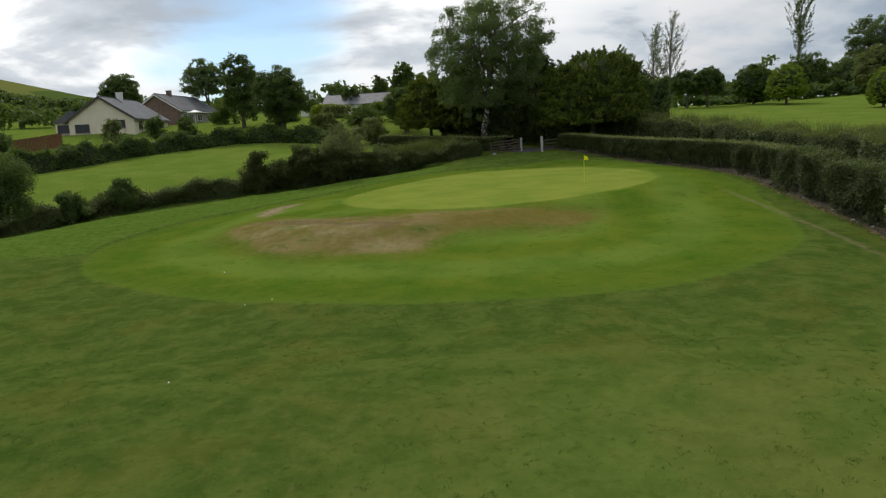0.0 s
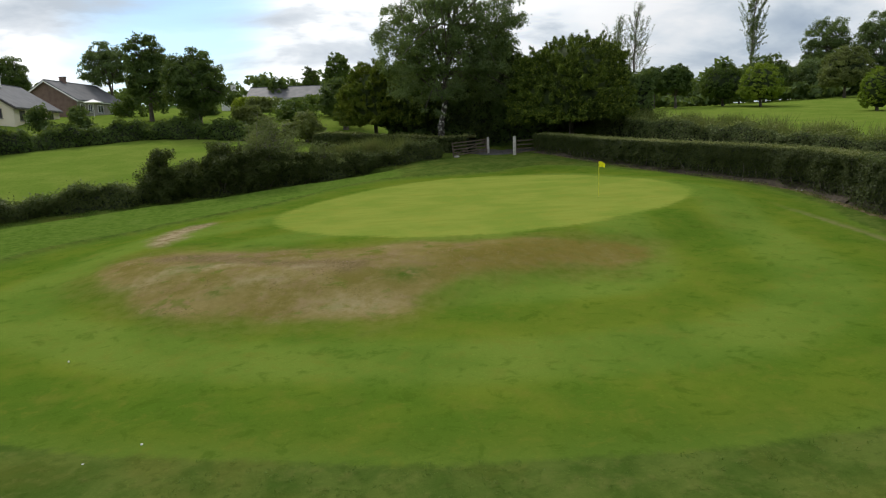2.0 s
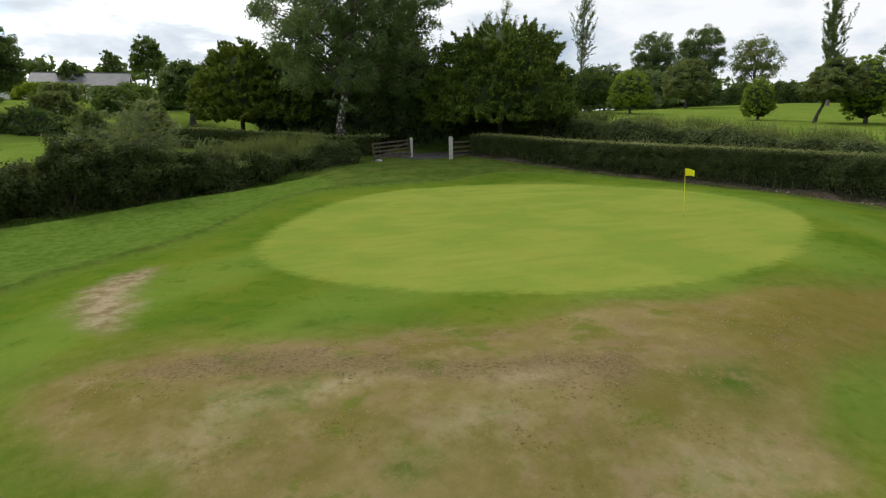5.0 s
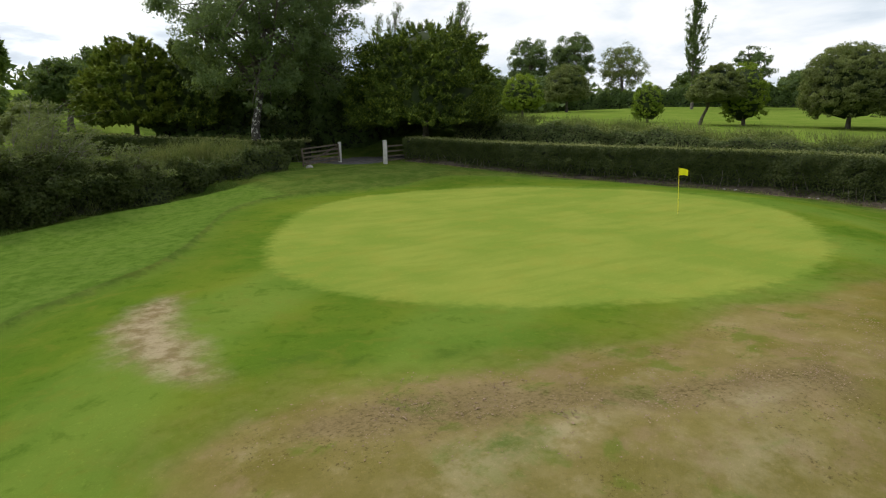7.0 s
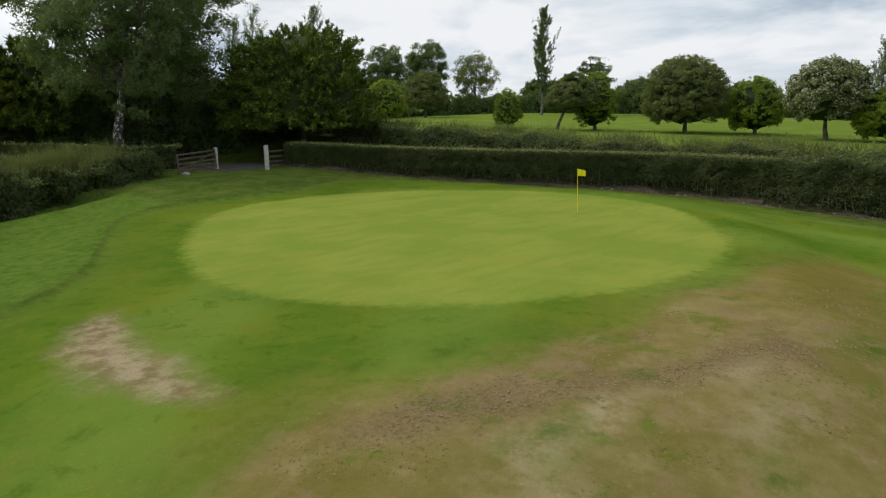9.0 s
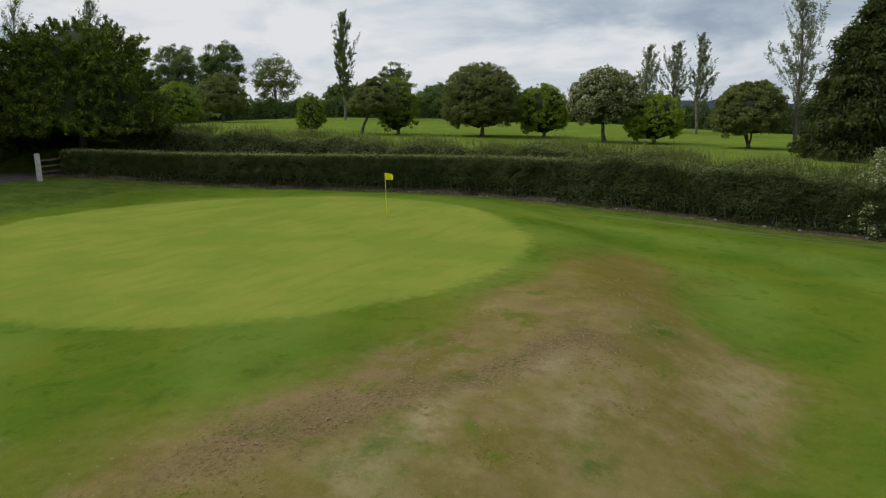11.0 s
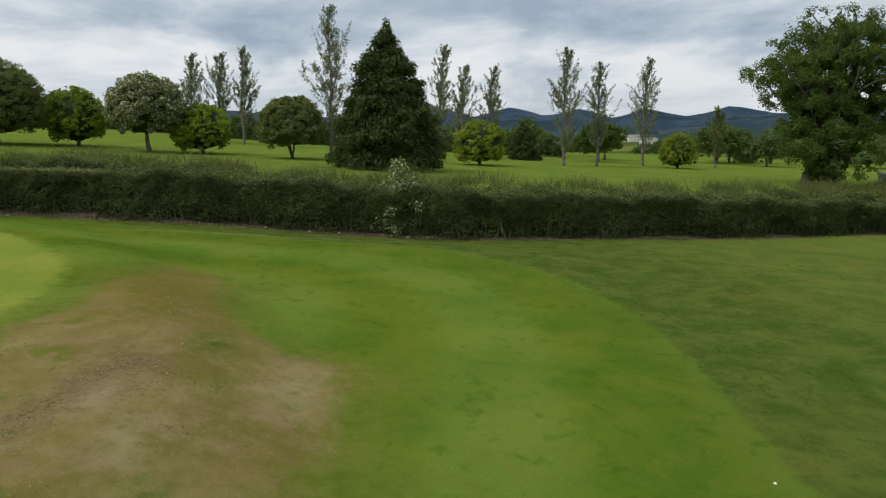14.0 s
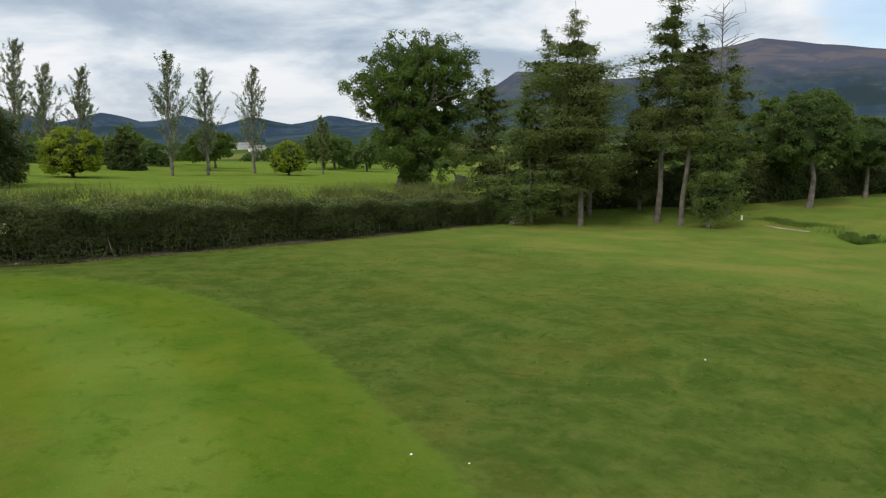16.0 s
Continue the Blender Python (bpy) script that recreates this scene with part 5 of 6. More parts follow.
poplar("dark_poplar", "tall slim poplar behind the meadow", 91.9, 108.3, 19.2, 5.0, LEAF_ASH, seed=86, lean=(0.6, -0.9), size=0.34, dense=1.5)
FAR = "tall trees beyond the meadow"
broad_tree("ash_tree", "tall open-crowned dark tree beyond the meadow", 86.9, 144.2, 15.4, 11.0, LEAF_ASH, seed=87, low=0.08, lumps=26, size=0.32, dense=14, thin=-0.2, wild=1.2, group=FAR)
broad_tree("ash_tree", "tall open-crowned dark tree beyond the meadow", 96.7, 141.6, 17.4, 11.2, LEAF_ASH, seed=88, low=0.08, lumps=26, size=0.32, dense=14, thin=-0.2, wild=1.2, group=FAR)
broad_tree("ash_tree", "thin-leaved tree with its limbs showing beyond the meadow", 99.9, 130.6, 13.8, 11.4, LEAF_OLIVE, seed=89, low=0.12, lumps=24, size=0.32, dense=7, thin=0.0, group=FAR)
broad_tree("round_willow", "dark round tree before the far hedge", 74.6, 121.2, 8.4, 8.6, LEAF_OLIVE, seed=90, low=0.15, dome=0.4, wild=0.6, lumps=26, size=0.34, dense=12, solid=0.74)
broad_tree("pine_tree", "dark uneven tree behind the willow", 97.2, 100.2, 10.8, 7.4, LEAF_ASH, seed=91, low=0.3, lumps=18, size=0.34, dense=14, thin=0.1)
for i, (px, py, ph, pw) in enumerate([(66, 138, 5, 9), (72, 140, 9, 10), (80, 136, 8, 11), (106, 118, 7, 10), (112, 100, 7, 10)]):
    broad_tree("far_tree", "dark green tree at the top of the meadow", px, py, ph, pw, LEAF_DARK if i % 2 else LEAF_ASH, seed=100 + i, low=0.1, lumps=16, size=0.6, dense=3, group="trees at the top of the meadow")

# ---- trees by the gate ----
broad_tree("ash_tree", "tall ash tree with a pale mottled trunk behind the hedge", 5.6, 87.2, 19.0, 16.6, LEAF_ASH, BARK_BIRCH, seed=110, low=0.13, lumps=60, size=0.235, dense=21, trunk=0.34, thin=-0.12, lump=0.13, lean=(1.3, 0), wild=1.5)
leyland("leyland_cypress", "huge dome of dark leyland cypress by the lane", 17.5, 80.9, 11.4, 11.8, LEAF_LEYLAND, 111, 0.27, 1300, 0.098)
leyland("leyland_cypress", "leyland cypress with bright yellow-green tips", -1.1, 97.2, 9.6, 8.4, LEAF_YELLOW, 112, 0.27, 560, 0.13)
leyland("leyland_cypress", "dark leyland cypress beside the lane", 3.2, 96.5, 9.8, 7.8, LEAF_LEYLAND, 115, 0.27, 440, 0.145)
cone_tree("leyland_cypress", "dark leyland cypress behind the ash tree", 10.5, 97.0, 8.6, 10.0, LEAF_CYPRESS, seed=113, power=2.6, rows=8, size=0.7, dense=2.6, droop=0.1, squash=0.9)
cone_tree("leyland_cypress", "dark leyland cypress between the ash and the great dome", 13.2, 93.0, 11.0, 9.0, LEAF_CYPRESS, seed=116, power=2.2, rows=9, size=0.42, dense=7, droop=0.0, squash=0.9)
cone_tree("leyland_cypress", "dark leyland cypress closing the lane", 24.0, 91.0, 7.5, 9.0, LEAF_CYPRESS, seed=114, power=2.6, rows=8, size=0.7, dense=2.6, droop=0.1, squash=0.9)
# ---- west side ----
broad_tree("apple_tree", "dark round tree on a thick trunk above the hedge", -4.8, 106.2, 6.6, 7.8, LEAF_DARK, seed=120, low=0.25, lumps=22, size=0.38, dense=12, trunk=0.3)
broad_tree("ivy_tree", "tree with a thick ivy-clad trunk", -23.4, 107.5, 11.0, 8.4, LEAF_DARK, seed=121, low=0.14, lumps=26, size=0.36, dense=12, trunk=0.6)
bush("ivy", "dark ivy round the foot of the tree", -23.4, 106.7, 4.6, 3.2, LEAF_DARK, 122, 10, 0.28, 26)
broad_tree("sycamore", "tall dark broadleaved tree behind the hedge", -31.6, 116.0, 11.6, 7.6, LEAF_DARK, seed=123, low=0.0, lumps=28, size=0.4, dense=11)
broad_tree("sycamore", "tall open dark tree behind the bungalow", -48.2, 150.0, 13.0, 9.6, LEAF_ASH, seed=124, low=0.25, lumps=22, size=0.36, dense=12, thin=-0.2)
broad_tree("sycamore", "round dark tree behind the bungalow", -66.0, 150.0, 11.0, 9.2, LEAF_DARK, seed=125, low=0.2, lumps=22, size=0.44, dense=9)
for i, (px, py, ph, pw) in enumerate([(-7.5, 162, 9.0, 6.5), (-19.0, 156, 6.5, 4.0), (-13.0, 164, 7.0, 4.0), (6, 150, 8.0, 9.0)]):
    broad_tree("garden_tree", "dark tree in a garden by the far houses", px, py, ph, pw, LEAF_DARK if i % 2 else LEAF_OAK, seed=130 + i, low=0.15, lumps=16, size=0.5, dense=7, group="garden trees")
WESTB = "bushes in the ditch hedge"
bush("hawthorn_bush", "big dark hawthorn bush in the field hedge", -37.2, 59.2, 6.2, 7.3, LEAF_DARK, 140, 18, 0.17, 30, group=WESTB)
bush("hawthorn_bush", "rounded bush in the field hedge", -32.1, 60.5, 2.8, 3.2, LEAF_DARK, 141, 10, 0.18, 50, group=WESTB)
bush("hawthorn_bush", "rounded bush in the field hedge", -29.7, 66.0, 3.0, 4.0, LEAF_DARK, 142, 10, 0.18, 50, group=WESTB)
bush("hawthorn_bush", "upright dark hawthorn bush in the field hedge", -18.2, 71.0, 4.6, 4.2, LEAF_HEDGE, 143, 18, 0.13, 70, group=WESTB)
bush("willow_bush", "dark leafy bush in the field hedge", -14.2, 72.8, 4.1, 4.6, LEAF_HEDGE, 144, 16, 0.15, 50, thin=-0.5, group=WESTB)
wispy_willow("willow_bush", "tall wispy olive willow with bare twigs behind the hedge", -11.6, 74.6, 6.3, 6.4, LEAF_WILLOW, 148, 44, 12, group=WESTB)
bush("hawthorn_bush", "dark leafy bush in the field hedge", -10.6, 73.2, 3.4, 4.8, LEAF_HEDGE, 145, 14, 0.14, 60, group=WESTB)
wispy_willow("willow_bush", "feathery willow scrub blown by the wind behind the hedge", -6.6, 75.6, 3.5, 3.6, LEAF_WILLOW, 146, 24, 2, group=WESTB)
bush("hawthorn_bush", "low bush in the field hedge", -25.9, 68.4, 1.5, 1.8, LEAF_DARK, 147, 8, 0.16, 50, group=WESTB)
for i, (px, py, ph, pw) in enumerate([(-7.6, 74.6, 2.6, 3.4), (-3.4, 76.0, 1.7, 2.6), (-16.3, 72.2, 3.2, 3.8), (-12.4, 73.4, 3.6, 4.4)]):
    bush("hawthorn_bush", "dark leafy bush in the field hedge", px, py, ph, pw, LEAF_HEDGE, 190 + i, 14, 0.14, 50, group=WESTB)
bush("elder_bush", "elder bush with creamy flowers leaning over the hedge", 21.2, 31.2, 4.3, 3.4, LEAF_ELDER, 150, 14, 0.14, 40, thin=-0.2)
bush("bramble_bush", "dark bramble bush at the end of the hedge", 27.0, -7.2, 2.3, 3.6, LEAF_DARK, 152, 14, 0.16, 50)
bush("bramble_bush", "pale leafy weeds at the foot of the hedge", 25.0, -8.6, 1.1, 2.2, LEAF_BLOSSOM, 151, 8, 0.13, 60)

# ---- tall conifers beyond the hedge end ----
PINES = "tall conifers"
for kind, label, px, py, ph, pw, seed, low, leaf, dense, lean, gaps in [
        ("larch_tree", "feathery green conifer with boughs down to its short trunk", 25.2, -10.3, 12.4, 7.6, 160, 0.16, LEAF_PINE, 1.3, (0.2, 0.1), 0.06),
        ("larch_tree", "tall feathery larch with a pale trunk", 21.7, -12.8, 19.0, 8.2, 161, 0.20, LEAF_LARCH, 1.2, (0.5, 0.2), 0.12),
        ("larch_tree", "tall thin-topped larch with a pale bare trunk", 20.0, -21.8, 21.6, 7.4, 162, 0.40, LEAF_LARCH, 1.0, (-1.0, -0.7), 0.20),
        ("larch_tree", "tall conifer with a bare leaning trunk", 15.8, -19.0, 17.2, 6.2, 163, 0.45, LEAF_LARCH, 1.1, (-1.2, -0.8), 0.15),
        ("spruce_tree", "small feathery spruce with boughs near the ground", 12.6, -17.9, 9.5, 4.4, 164, 0.20, LEAF_PINE, 1.9, (-0.4, -0.2), 0.05),
        ("larch_tree", "dark conifer behind the larches", 26.7, -16.7, 18.2, 8.0, 165, 0.22, LEAF_LARCH, 1.0, (1.6, 1.0), 0.12),
        ("larch_tree", "dark conifer behind the larches", 26.9, -20.6, 17.0, 7.4, 166, 0.24, LEAF_LARCH, 1.0, (-0.4, -0.3), 0.12),
        ("larch_tree", "dark conifer behind the larches", 25.1, -26.5, 15.4, 6.6, 167, 0.16, LEAF_CYPRESS, 0.9, (0, 0), 0.10),
        ("larch_tree", "slim dark conifer behind the larches", 20.5, -29.4, 15.4, 6.4, 168, 0.24, LEAF_CYPRESS, 0.9, (0, 0), 0.10),
        ("larch_tree", "tall feathery conifer in the clump", 32.0, -11.6, 13.6, 5.8, 169, 0.24, LEAF_LARCH, 0.9, (0, 0), 0.15),
        ("larch_tree", "dark conifer round the foot of a dead treetop", 16.4, -28.0, 15.6, 6.2, 172, 0.34, LEAF_LARCH, 0.9, (0, 0), 0.15)]:
    tall_conifer(kind, label, px, py, ph, pw, seed, low, leaf, lean=lean, dense=dense, group=PINES, gaps=gaps)
broad_tree("beech_tree", "round green tree on a pale trunk beyond the conifers", 12.2, -36.0, 11.8, 8.4, LEAF_DARK, BARK_PALE, seed=170, low=0.30, lumps=34, size=0.23, dense=17, thin=-0.3, wild=0.8, solid=0.7)
broad_tree("beech_tree", "smaller green tree on a pale trunk beyond the conifers", 11.0, -47.0, 8.8, 7.0, LEAF_DARK, BARK_PALE, seed=171, low=0.3, lumps=26, size=0.22, dense=24, thin=-0.3, wild=0.8, solid=0.7)
broad_tree("beech_tree", "dark round tree in the hedge behind the conifers", 18.6, -41.5, 11.0, 7.4, LEAF_OAK, BARK, seed=174, low=0.12, lumps=26, size=0.4, dense=9, thin=-0.3, wild=0.8, solid=0.8)


def bare_crown(x, y, z0, h, seed):
    """Leafless upper boughs."""
    rng = np.random.default_rng(seed)
    owner = thing("dead_tree", (x, y, ground_z(x, y) - 0.05), "bare dead treetop with spreading grey twigs", "tree")
    tubes = [(np.linspace(0, 1, 5)[:, None] * np.array([[0.2, 0, h]]), 0.16 * np.linspace(1.2, 0.15, 5), 7)]
    for i in range(26):
        k = rng.uniform(z0, 0.97)
        a, r = rng.uniform(0, 6.28), (1.15 - k) * h * 0.28 * rng.uniform(0.5, 1.2) + 0.5
        start = np.array([0.2 * k, 0, h * k])
        end = start + np.array([math.cos(a) * r, math.sin(a) * r, r * rng.uniform(0.2, 0.7)])
        pts = limb(start, end, rng, 0.07, 5)
        tubes.append((pts, 0.04 * np.linspace(1, 0.25, 5), 4))
        for j in range(3):
            q = pts[rng.integers(1, 5)]
            tubes.append((limb(q, q + rng.normal(0, 0.4, 3) + (0, 0, 0.35), rng, 0.06, 3), 0.016 * np.linspace(1, 0.4, 3), 3))
    part("trunk", tubes_mesh("trunk", tubes, BARK_PALE), BARK_PALE, owner)


bare_crown(16.6, -26.5, 0.74, 19.4, 173)

# ---- scrub between the field and the far houses ----
SCRUB = "garden scrub"
for i, (px, py, ph, pw, lf) in enumerate([(-14, 96, 3.2, 5.0, LEAF_WILLOW), (-9, 97, 3.6, 5.5, LEAF_OLIVE), (-18, 112, 2.2, 6.0, LEAF_OLIVE), (-12, 114, 2.4, 7.0, LEAF_OAK), (-6, 116, 2.0, 6.0, LEAF_DARK), (-26, 122, 2.5, 7.0, LEAF_DARK), (-18, 128, 2.2, 7.0, LEAF_OLIVE), (-10, 132, 2.4, 7.0, LEAF_OAK), (-2, 128, 2.3, 7.0, LEAF_DARK), (-22, 140, 2.3, 7.0, LEAF_GOLD), (-14, 145, 2.0, 7.0, LEAF_DARK), (-30, 140, 2.4, 7.0, LEAF_DARK), (-38, 108, 3.8, 5.0, LEAF_DARK), (-37, 124, 3.4, 5.0, LEAF_OAK), (-42, 106, 4.4, 4.0, LEAF_DARK), (-58, 93, 4.2, 6.0, LEAF_DARK), (-46.5, 102, 3.8, 4.0, LEAF_WILLOW), (-25.0, 144, 3.4, 5.0, LEAF_DARK)]):
    bush("scrub_bush", "untidy bush between the field and the houses", px, py, ph, pw, lf, 180 + i, 10, 0.38, 8, group=SCRUB)


# ---- long grass ----
def long_grass(name, label, line, count, wide, tall, mat, seed, lift=0.0):
    """Uncut grass along a line, as one mass of blades."""
    rng = np.random.default_rng(seed)
    p = smooth_line(line, 0.5)
    i, k = rng.integers(0, len(p) - 1, count), rng.random(count)[:, None]
    xy = p[i] * (1 - k) + p[i + 1] * k + rng.normal(0, wide, (count, 2))
    clump = np.sin(xy[:, 0] * 1.3 + seed) * np.sin(xy[:, 1] * 1.1) + rng.normal(0, 0.5, count)
    xy = xy[clump > -0.1]
    z = height(xy[:, 0], xy[:, 1]) + lift
    at = np.concatenate([xy, z[:, None]], 1)
    ob = new(name, quad_mesh(name, blade_quads(at, tall, 0.018, rng), mat))
    tagged(ob, label, "grass", kind="stuff")


def shifted(line, dx, dy):
    return [(x + dx, y + dy) for x, y in line]


long_grass("long_grass", "uncut seeding grass along the foot of the hedge", shifted(HEDGE_FRONT, -0.35, 0), 9000, 0.2, 0.14, GRASS_LONG, 1)
long_grass("long_grass", "tall pale grass on top of the bank beyond the lane", shifted(BACK_LINE, 1.5, 0), 24000, 0.55, 0.75, GRASS_LONG, 2, 1.7)
long_grass("long_grass", "tall grass and weeds along the ditch", shifted(HEDGE_WEST, 0.5, -0.4), 7000, 0.4, 0.18, GRASS_BLADE, 3)
long_grass("long_grass", "tall pale grass blown over the field hedge", [(1.0, 79.0), (-4.0, 76.6), (-9.0, 75.4)], 6000, 0.5, 1.1, GRASS_LONG, 14, 1.5)
long_grass("long_grass", "tall dry grass behind the field hedge", [(3.0, 82.4), (-4.0, 79.0), (-10.0, 75.5)], 14000, 0.8, 1.5, GRASS_LONG, 4)


def rough_tufts(name, label, x0, x1, y0, y1, count, tall, seed):
    """Tufts of rough grass spread over the ground outside the apron."""
    rng = np.random.default_rng(seed)
    c = np.stack([rng.uniform(x0, x1, count // 9), rng.uniform(y0, y1, count // 9)], -1)
    xy = np.repeat(c, 9, axis=0) + rng.normal(0, 0.05, (len(c) * 9, 2))
    xy = xy[inside(APRON, xy[:, 0], xy[:, 1]) < 0.05]
    at = np.concatenate([xy, height(xy[:, 0], xy[:, 1])[:, None] - 0.01], 1)
    ob = new(name, quad_mesh(name, blade_quads(at, tall, 0.011, rng, 0.7), GRASS_BLADE))
    tagged(ob, label, "grass", kind="stuff")


rough_tufts("rough_grass", "tufts of uneven rough grass outside the apron", -14.0, 13.0, 5.0, 27.5, 42000, 0.026, 8)
long_grass("reeds", "rushes round the ditch on the course", [(4.6, -22.2), (2.4, -21.2), (-1.5, -19.6)], 3500, 0.45, 0.55, GRASS_BLADE, 5)
long_grass("long_grass", "weedy uncut grass beside the worn earth", [(12.5, -26.6), (9.5, -25.4), (6.0, -24.6)], 6000, 0.7, 0.22, GRASS_BLADE, 6)
for i, (px, py) in enumerate([(3.6, -22.0), (1.6, -21.2), (-0.2, -20.6)]):
    bush("rush_clump", "dark clump of rushes in the ditch", px, py, 0.7, 2.0, LEAF_DARK, 155 + i, 7, 0.12, 60, group="rushes in the ditch")


def earth_clods(count, seed):
    """Crumbs and clods of bare earth lying in the worn strip, as one scatter."""
    rng = np.random.default_rng(seed)
    p = smooth_line(MUD + [(-1.0, 38.6), (1.2, 39.2)], 0.3)
    i = rng.integers(0, len(p), count)
    xy = p[i] + rng.normal(0, 0.75, (count, 2)) * (1.5, 0.9)
    clump = np.sin(xy[:, 0] * 2.9 + 1) * np.sin(xy[:, 1] * 3.7) + rng.normal(0, 0.45, count)
    xy = xy[clump > 0.1]
    n = len(xy)
    r = (0.006 + 0.016 * rng.random(n) ** 3)[:, None] * rng.uniform(0.7, 1.3, (n, 3)) * (1, 1, 0.7)
    c = np.concatenate([xy, height(xy[:, 0], xy[:, 1])[:, None] + r[:, 2:] * 0.5], 1)
    a = rng.uniform(0, 6.28, n)
    e1 = np.stack([np.cos(a), np.sin(a), 0 * a], -1) * r[:, :1]
    e2 = np.stack([-np.sin(a), np.cos(a), 0 * a], -1) * r[:, 1:2]
    e3 = np.array([[0, 0, 1.0]]) * r[:, 2:] + rng.normal(0, 0.3, (n, 3)) * r * (1, 1, 0)
    ring = [c + e1, c + e2, c - e1 * 0.9, c - e2 * 1.1]
    tris = [np.stack([ring[k], ring[(k + 1) % 4], c + e3], 1) for k in range(4)]
    ob = new("earth_clods", quad_mesh("earth_clods", np.concatenate(tris), CLOD))
    tagged(ob, "small brown crumbs of bare earth on the worn turf", "soil", kind="stuff")


earth_clods(9000, 41)

# ---- woods far off ----
def woods(name, label, spots, size, leaf, seed, lift=0.0):
    """Far hedgerow trees and woods as one mass of leaf clumps: rows of (x, y, width, height)."""
    rng = np.random.default_rng(seed)
    lumps = []
    for x, y, w, h in spots:
        z = ground_z(x, y) + lift
        for k in range(4):
            lumps.append((np.array([x + rng.normal(0, w * 0.22), y + rng.normal(0, w * 0.22), z + h * rng.uniform(0.25, 0.72)]), np.array([w * 0.32, w * 0.32, h * 0.30])))
    at, out = lump_leaves(split_lumps(lumps, rng, 4, 0.6), 9.0 / (size * size * 16), rng, 0.5)
    ob = new(name, quad_mesh(name, leaf_quads(at, out + (0, 0, 0.4), size, rng), leaf))
    tagged(ob, label, "woods", kind="stuff")


def hedgerow(rng, a, b, gap, w, h):
    n = int(math.hypot(b[0] - a[0], b[1] - a[1]) / gap)
    return [(a[0] + (b[0] - a[0]) * (i + rng.uniform(-0.3, 0.3)) / n, a[1] + (b[1] - a[1]) * (i + rng.uniform(-0.3, 0.3)) / n, w * rng.uniform(0.6, 1.3), h * rng.uniform(0.5, 1.3)) for i in range(n)]


wood_rng = random.Random(9)
valley = []
for a, b in [((130, 20), (120, -30)), ((150, 40), (160, -40)), ((120, -45), (90, -75)), ((180, -60), (110, -90)), ((220, 20), (230, -110)), ((70, -70), (40, -85)), ((260, -60), (160, -150)), ((60, -110), (10, -120)), ((330, -80), (250, -220)), ((140, -120), (30, -170)), ((420, 0), (430, -230)), ((40, -75), (-10, -80)), ((42, -60), (12, -73)), ((200, -200), (40, -260)), ((-5, -95), (-60, -100))]:
    valley += [v for v in hedgerow(wood_rng, a, b, 7.0, 9.0, 6.0) if abs(v[1] - 34 + 0.427 * (v[0] + 18)) > 9 or v[0] < 60]
woods("valley_woods", "dark hedgerow trees and woods down in the valley", valley, 0.9, LEAF_DARK, 70)
north = []
for a, b in [((-150, 150), (-75, 150)), ((-230, 210), (-110, 190)), ((-300, 260), (-180, 240)), ((-180, 250), (-80, 210)), ((-330, 330), (-200, 330)), ((-100, 120), (-70, 118)), ((-60, 190), (40, 185)), ((60, 175), (150, 160)), ((130, 150), (150, 90)),  ((-140, 130), (-90, 128)), ((-175, 264), (-128, 262)), ((-160, 246), (-110, 240)), ((-150, 232), (-100, 224))]:
    north += hedgerow(wood_rng, a, b, 6.0, 9.0, 5.5)
far_rows = hedgerow(wood_rng, (34, 142), (62, 134), 2.6, 5.0, 3.0) + hedgerow(wood_rng, (58, 134), (80, 128), 2.6, 5.0, 3.0) + hedgerow(wood_rng, (66, 168), (112, 150), 5.0, 10.0, 9.0) + hedgerow(wood_rng, (74, 146), (92, 136), 2.6, 6.0, 4.5)
woods("far_woods", "dark trees behind the top of the meadow", far_rows, 0.8, LEAF_DARK, 72)
woods("hillside_woods", "dark hedgerows and scrub on the hillside", north, 0.9, LEAF_DARK, 71)

# ---- putting green ----
def flagstick(x, y):
    z = ground_z(x, y) - 0.04
    owner = thing("golf_flag", (x, y, z), "yellow golf flag on a thin yellow pole in the putting green", "flag")
    pts = np.linspace(0, 1, 4)[:, None] * np.array([[0, 0, 1.95]])
    part("pole", tubes_mesh("pole", [(pts, np.full(4, 0.011), 8)], PAINT_YELLOW), PAINT_YELLOW, owner)
    u, v = np.meshgrid(np.linspace(0, 1, 10), np.linspace(0, 1, 6))
    u, v = u.ravel(), v.ravel()
    wave = 0.05 * np.sin(u * 6.5 + v) * u
    sheet = np.stack([0.02 + u * 0.34, wave - 0.10 * u, 1.94 - v * (0.31 - 0.07 * u) - 0.10 * u * u], -1)
    cloth = part("flag", grid_mesh("flag", sheet, 6, 10, CLOTH_YELLOW), CLOTH_YELLOW, owner, "plain yellow cloth flag")
    cloth.rotation_euler = (0, 0, radians(-35))
    # flat disc on the turf, its dark paint standing for the hole's shade
    bm = bmesh.new()
    bmesh.ops.create_circle(bm, cap_ends=True, radius=0.054, segments=20, matrix=Matrix.Translation((0, 0, 0.035)))
    part("hole_shade", bm, PAINT_DARK, owner, "flat dark disc painted as the shade in the hole round the pole")


flagstick(10.25, 51.35)


def golf_ball(x, y, label):
    bm = bmesh.new()
    bmesh.ops.create_icosphere(bm, subdivisions=3, radius=0.0214)
    for i, v in enumerate(bm.verts):
        v.co *= 1.0 - 0.012 * (i % 2)
    owner = thing("golf_ball", (x, y, ground_z(x, y) - 0.01), label, "ball", "golf balls")
    owner.scale = (1.25, 1.25, 1.25)
    part("ball", bm, BALL_WHITE, owner)


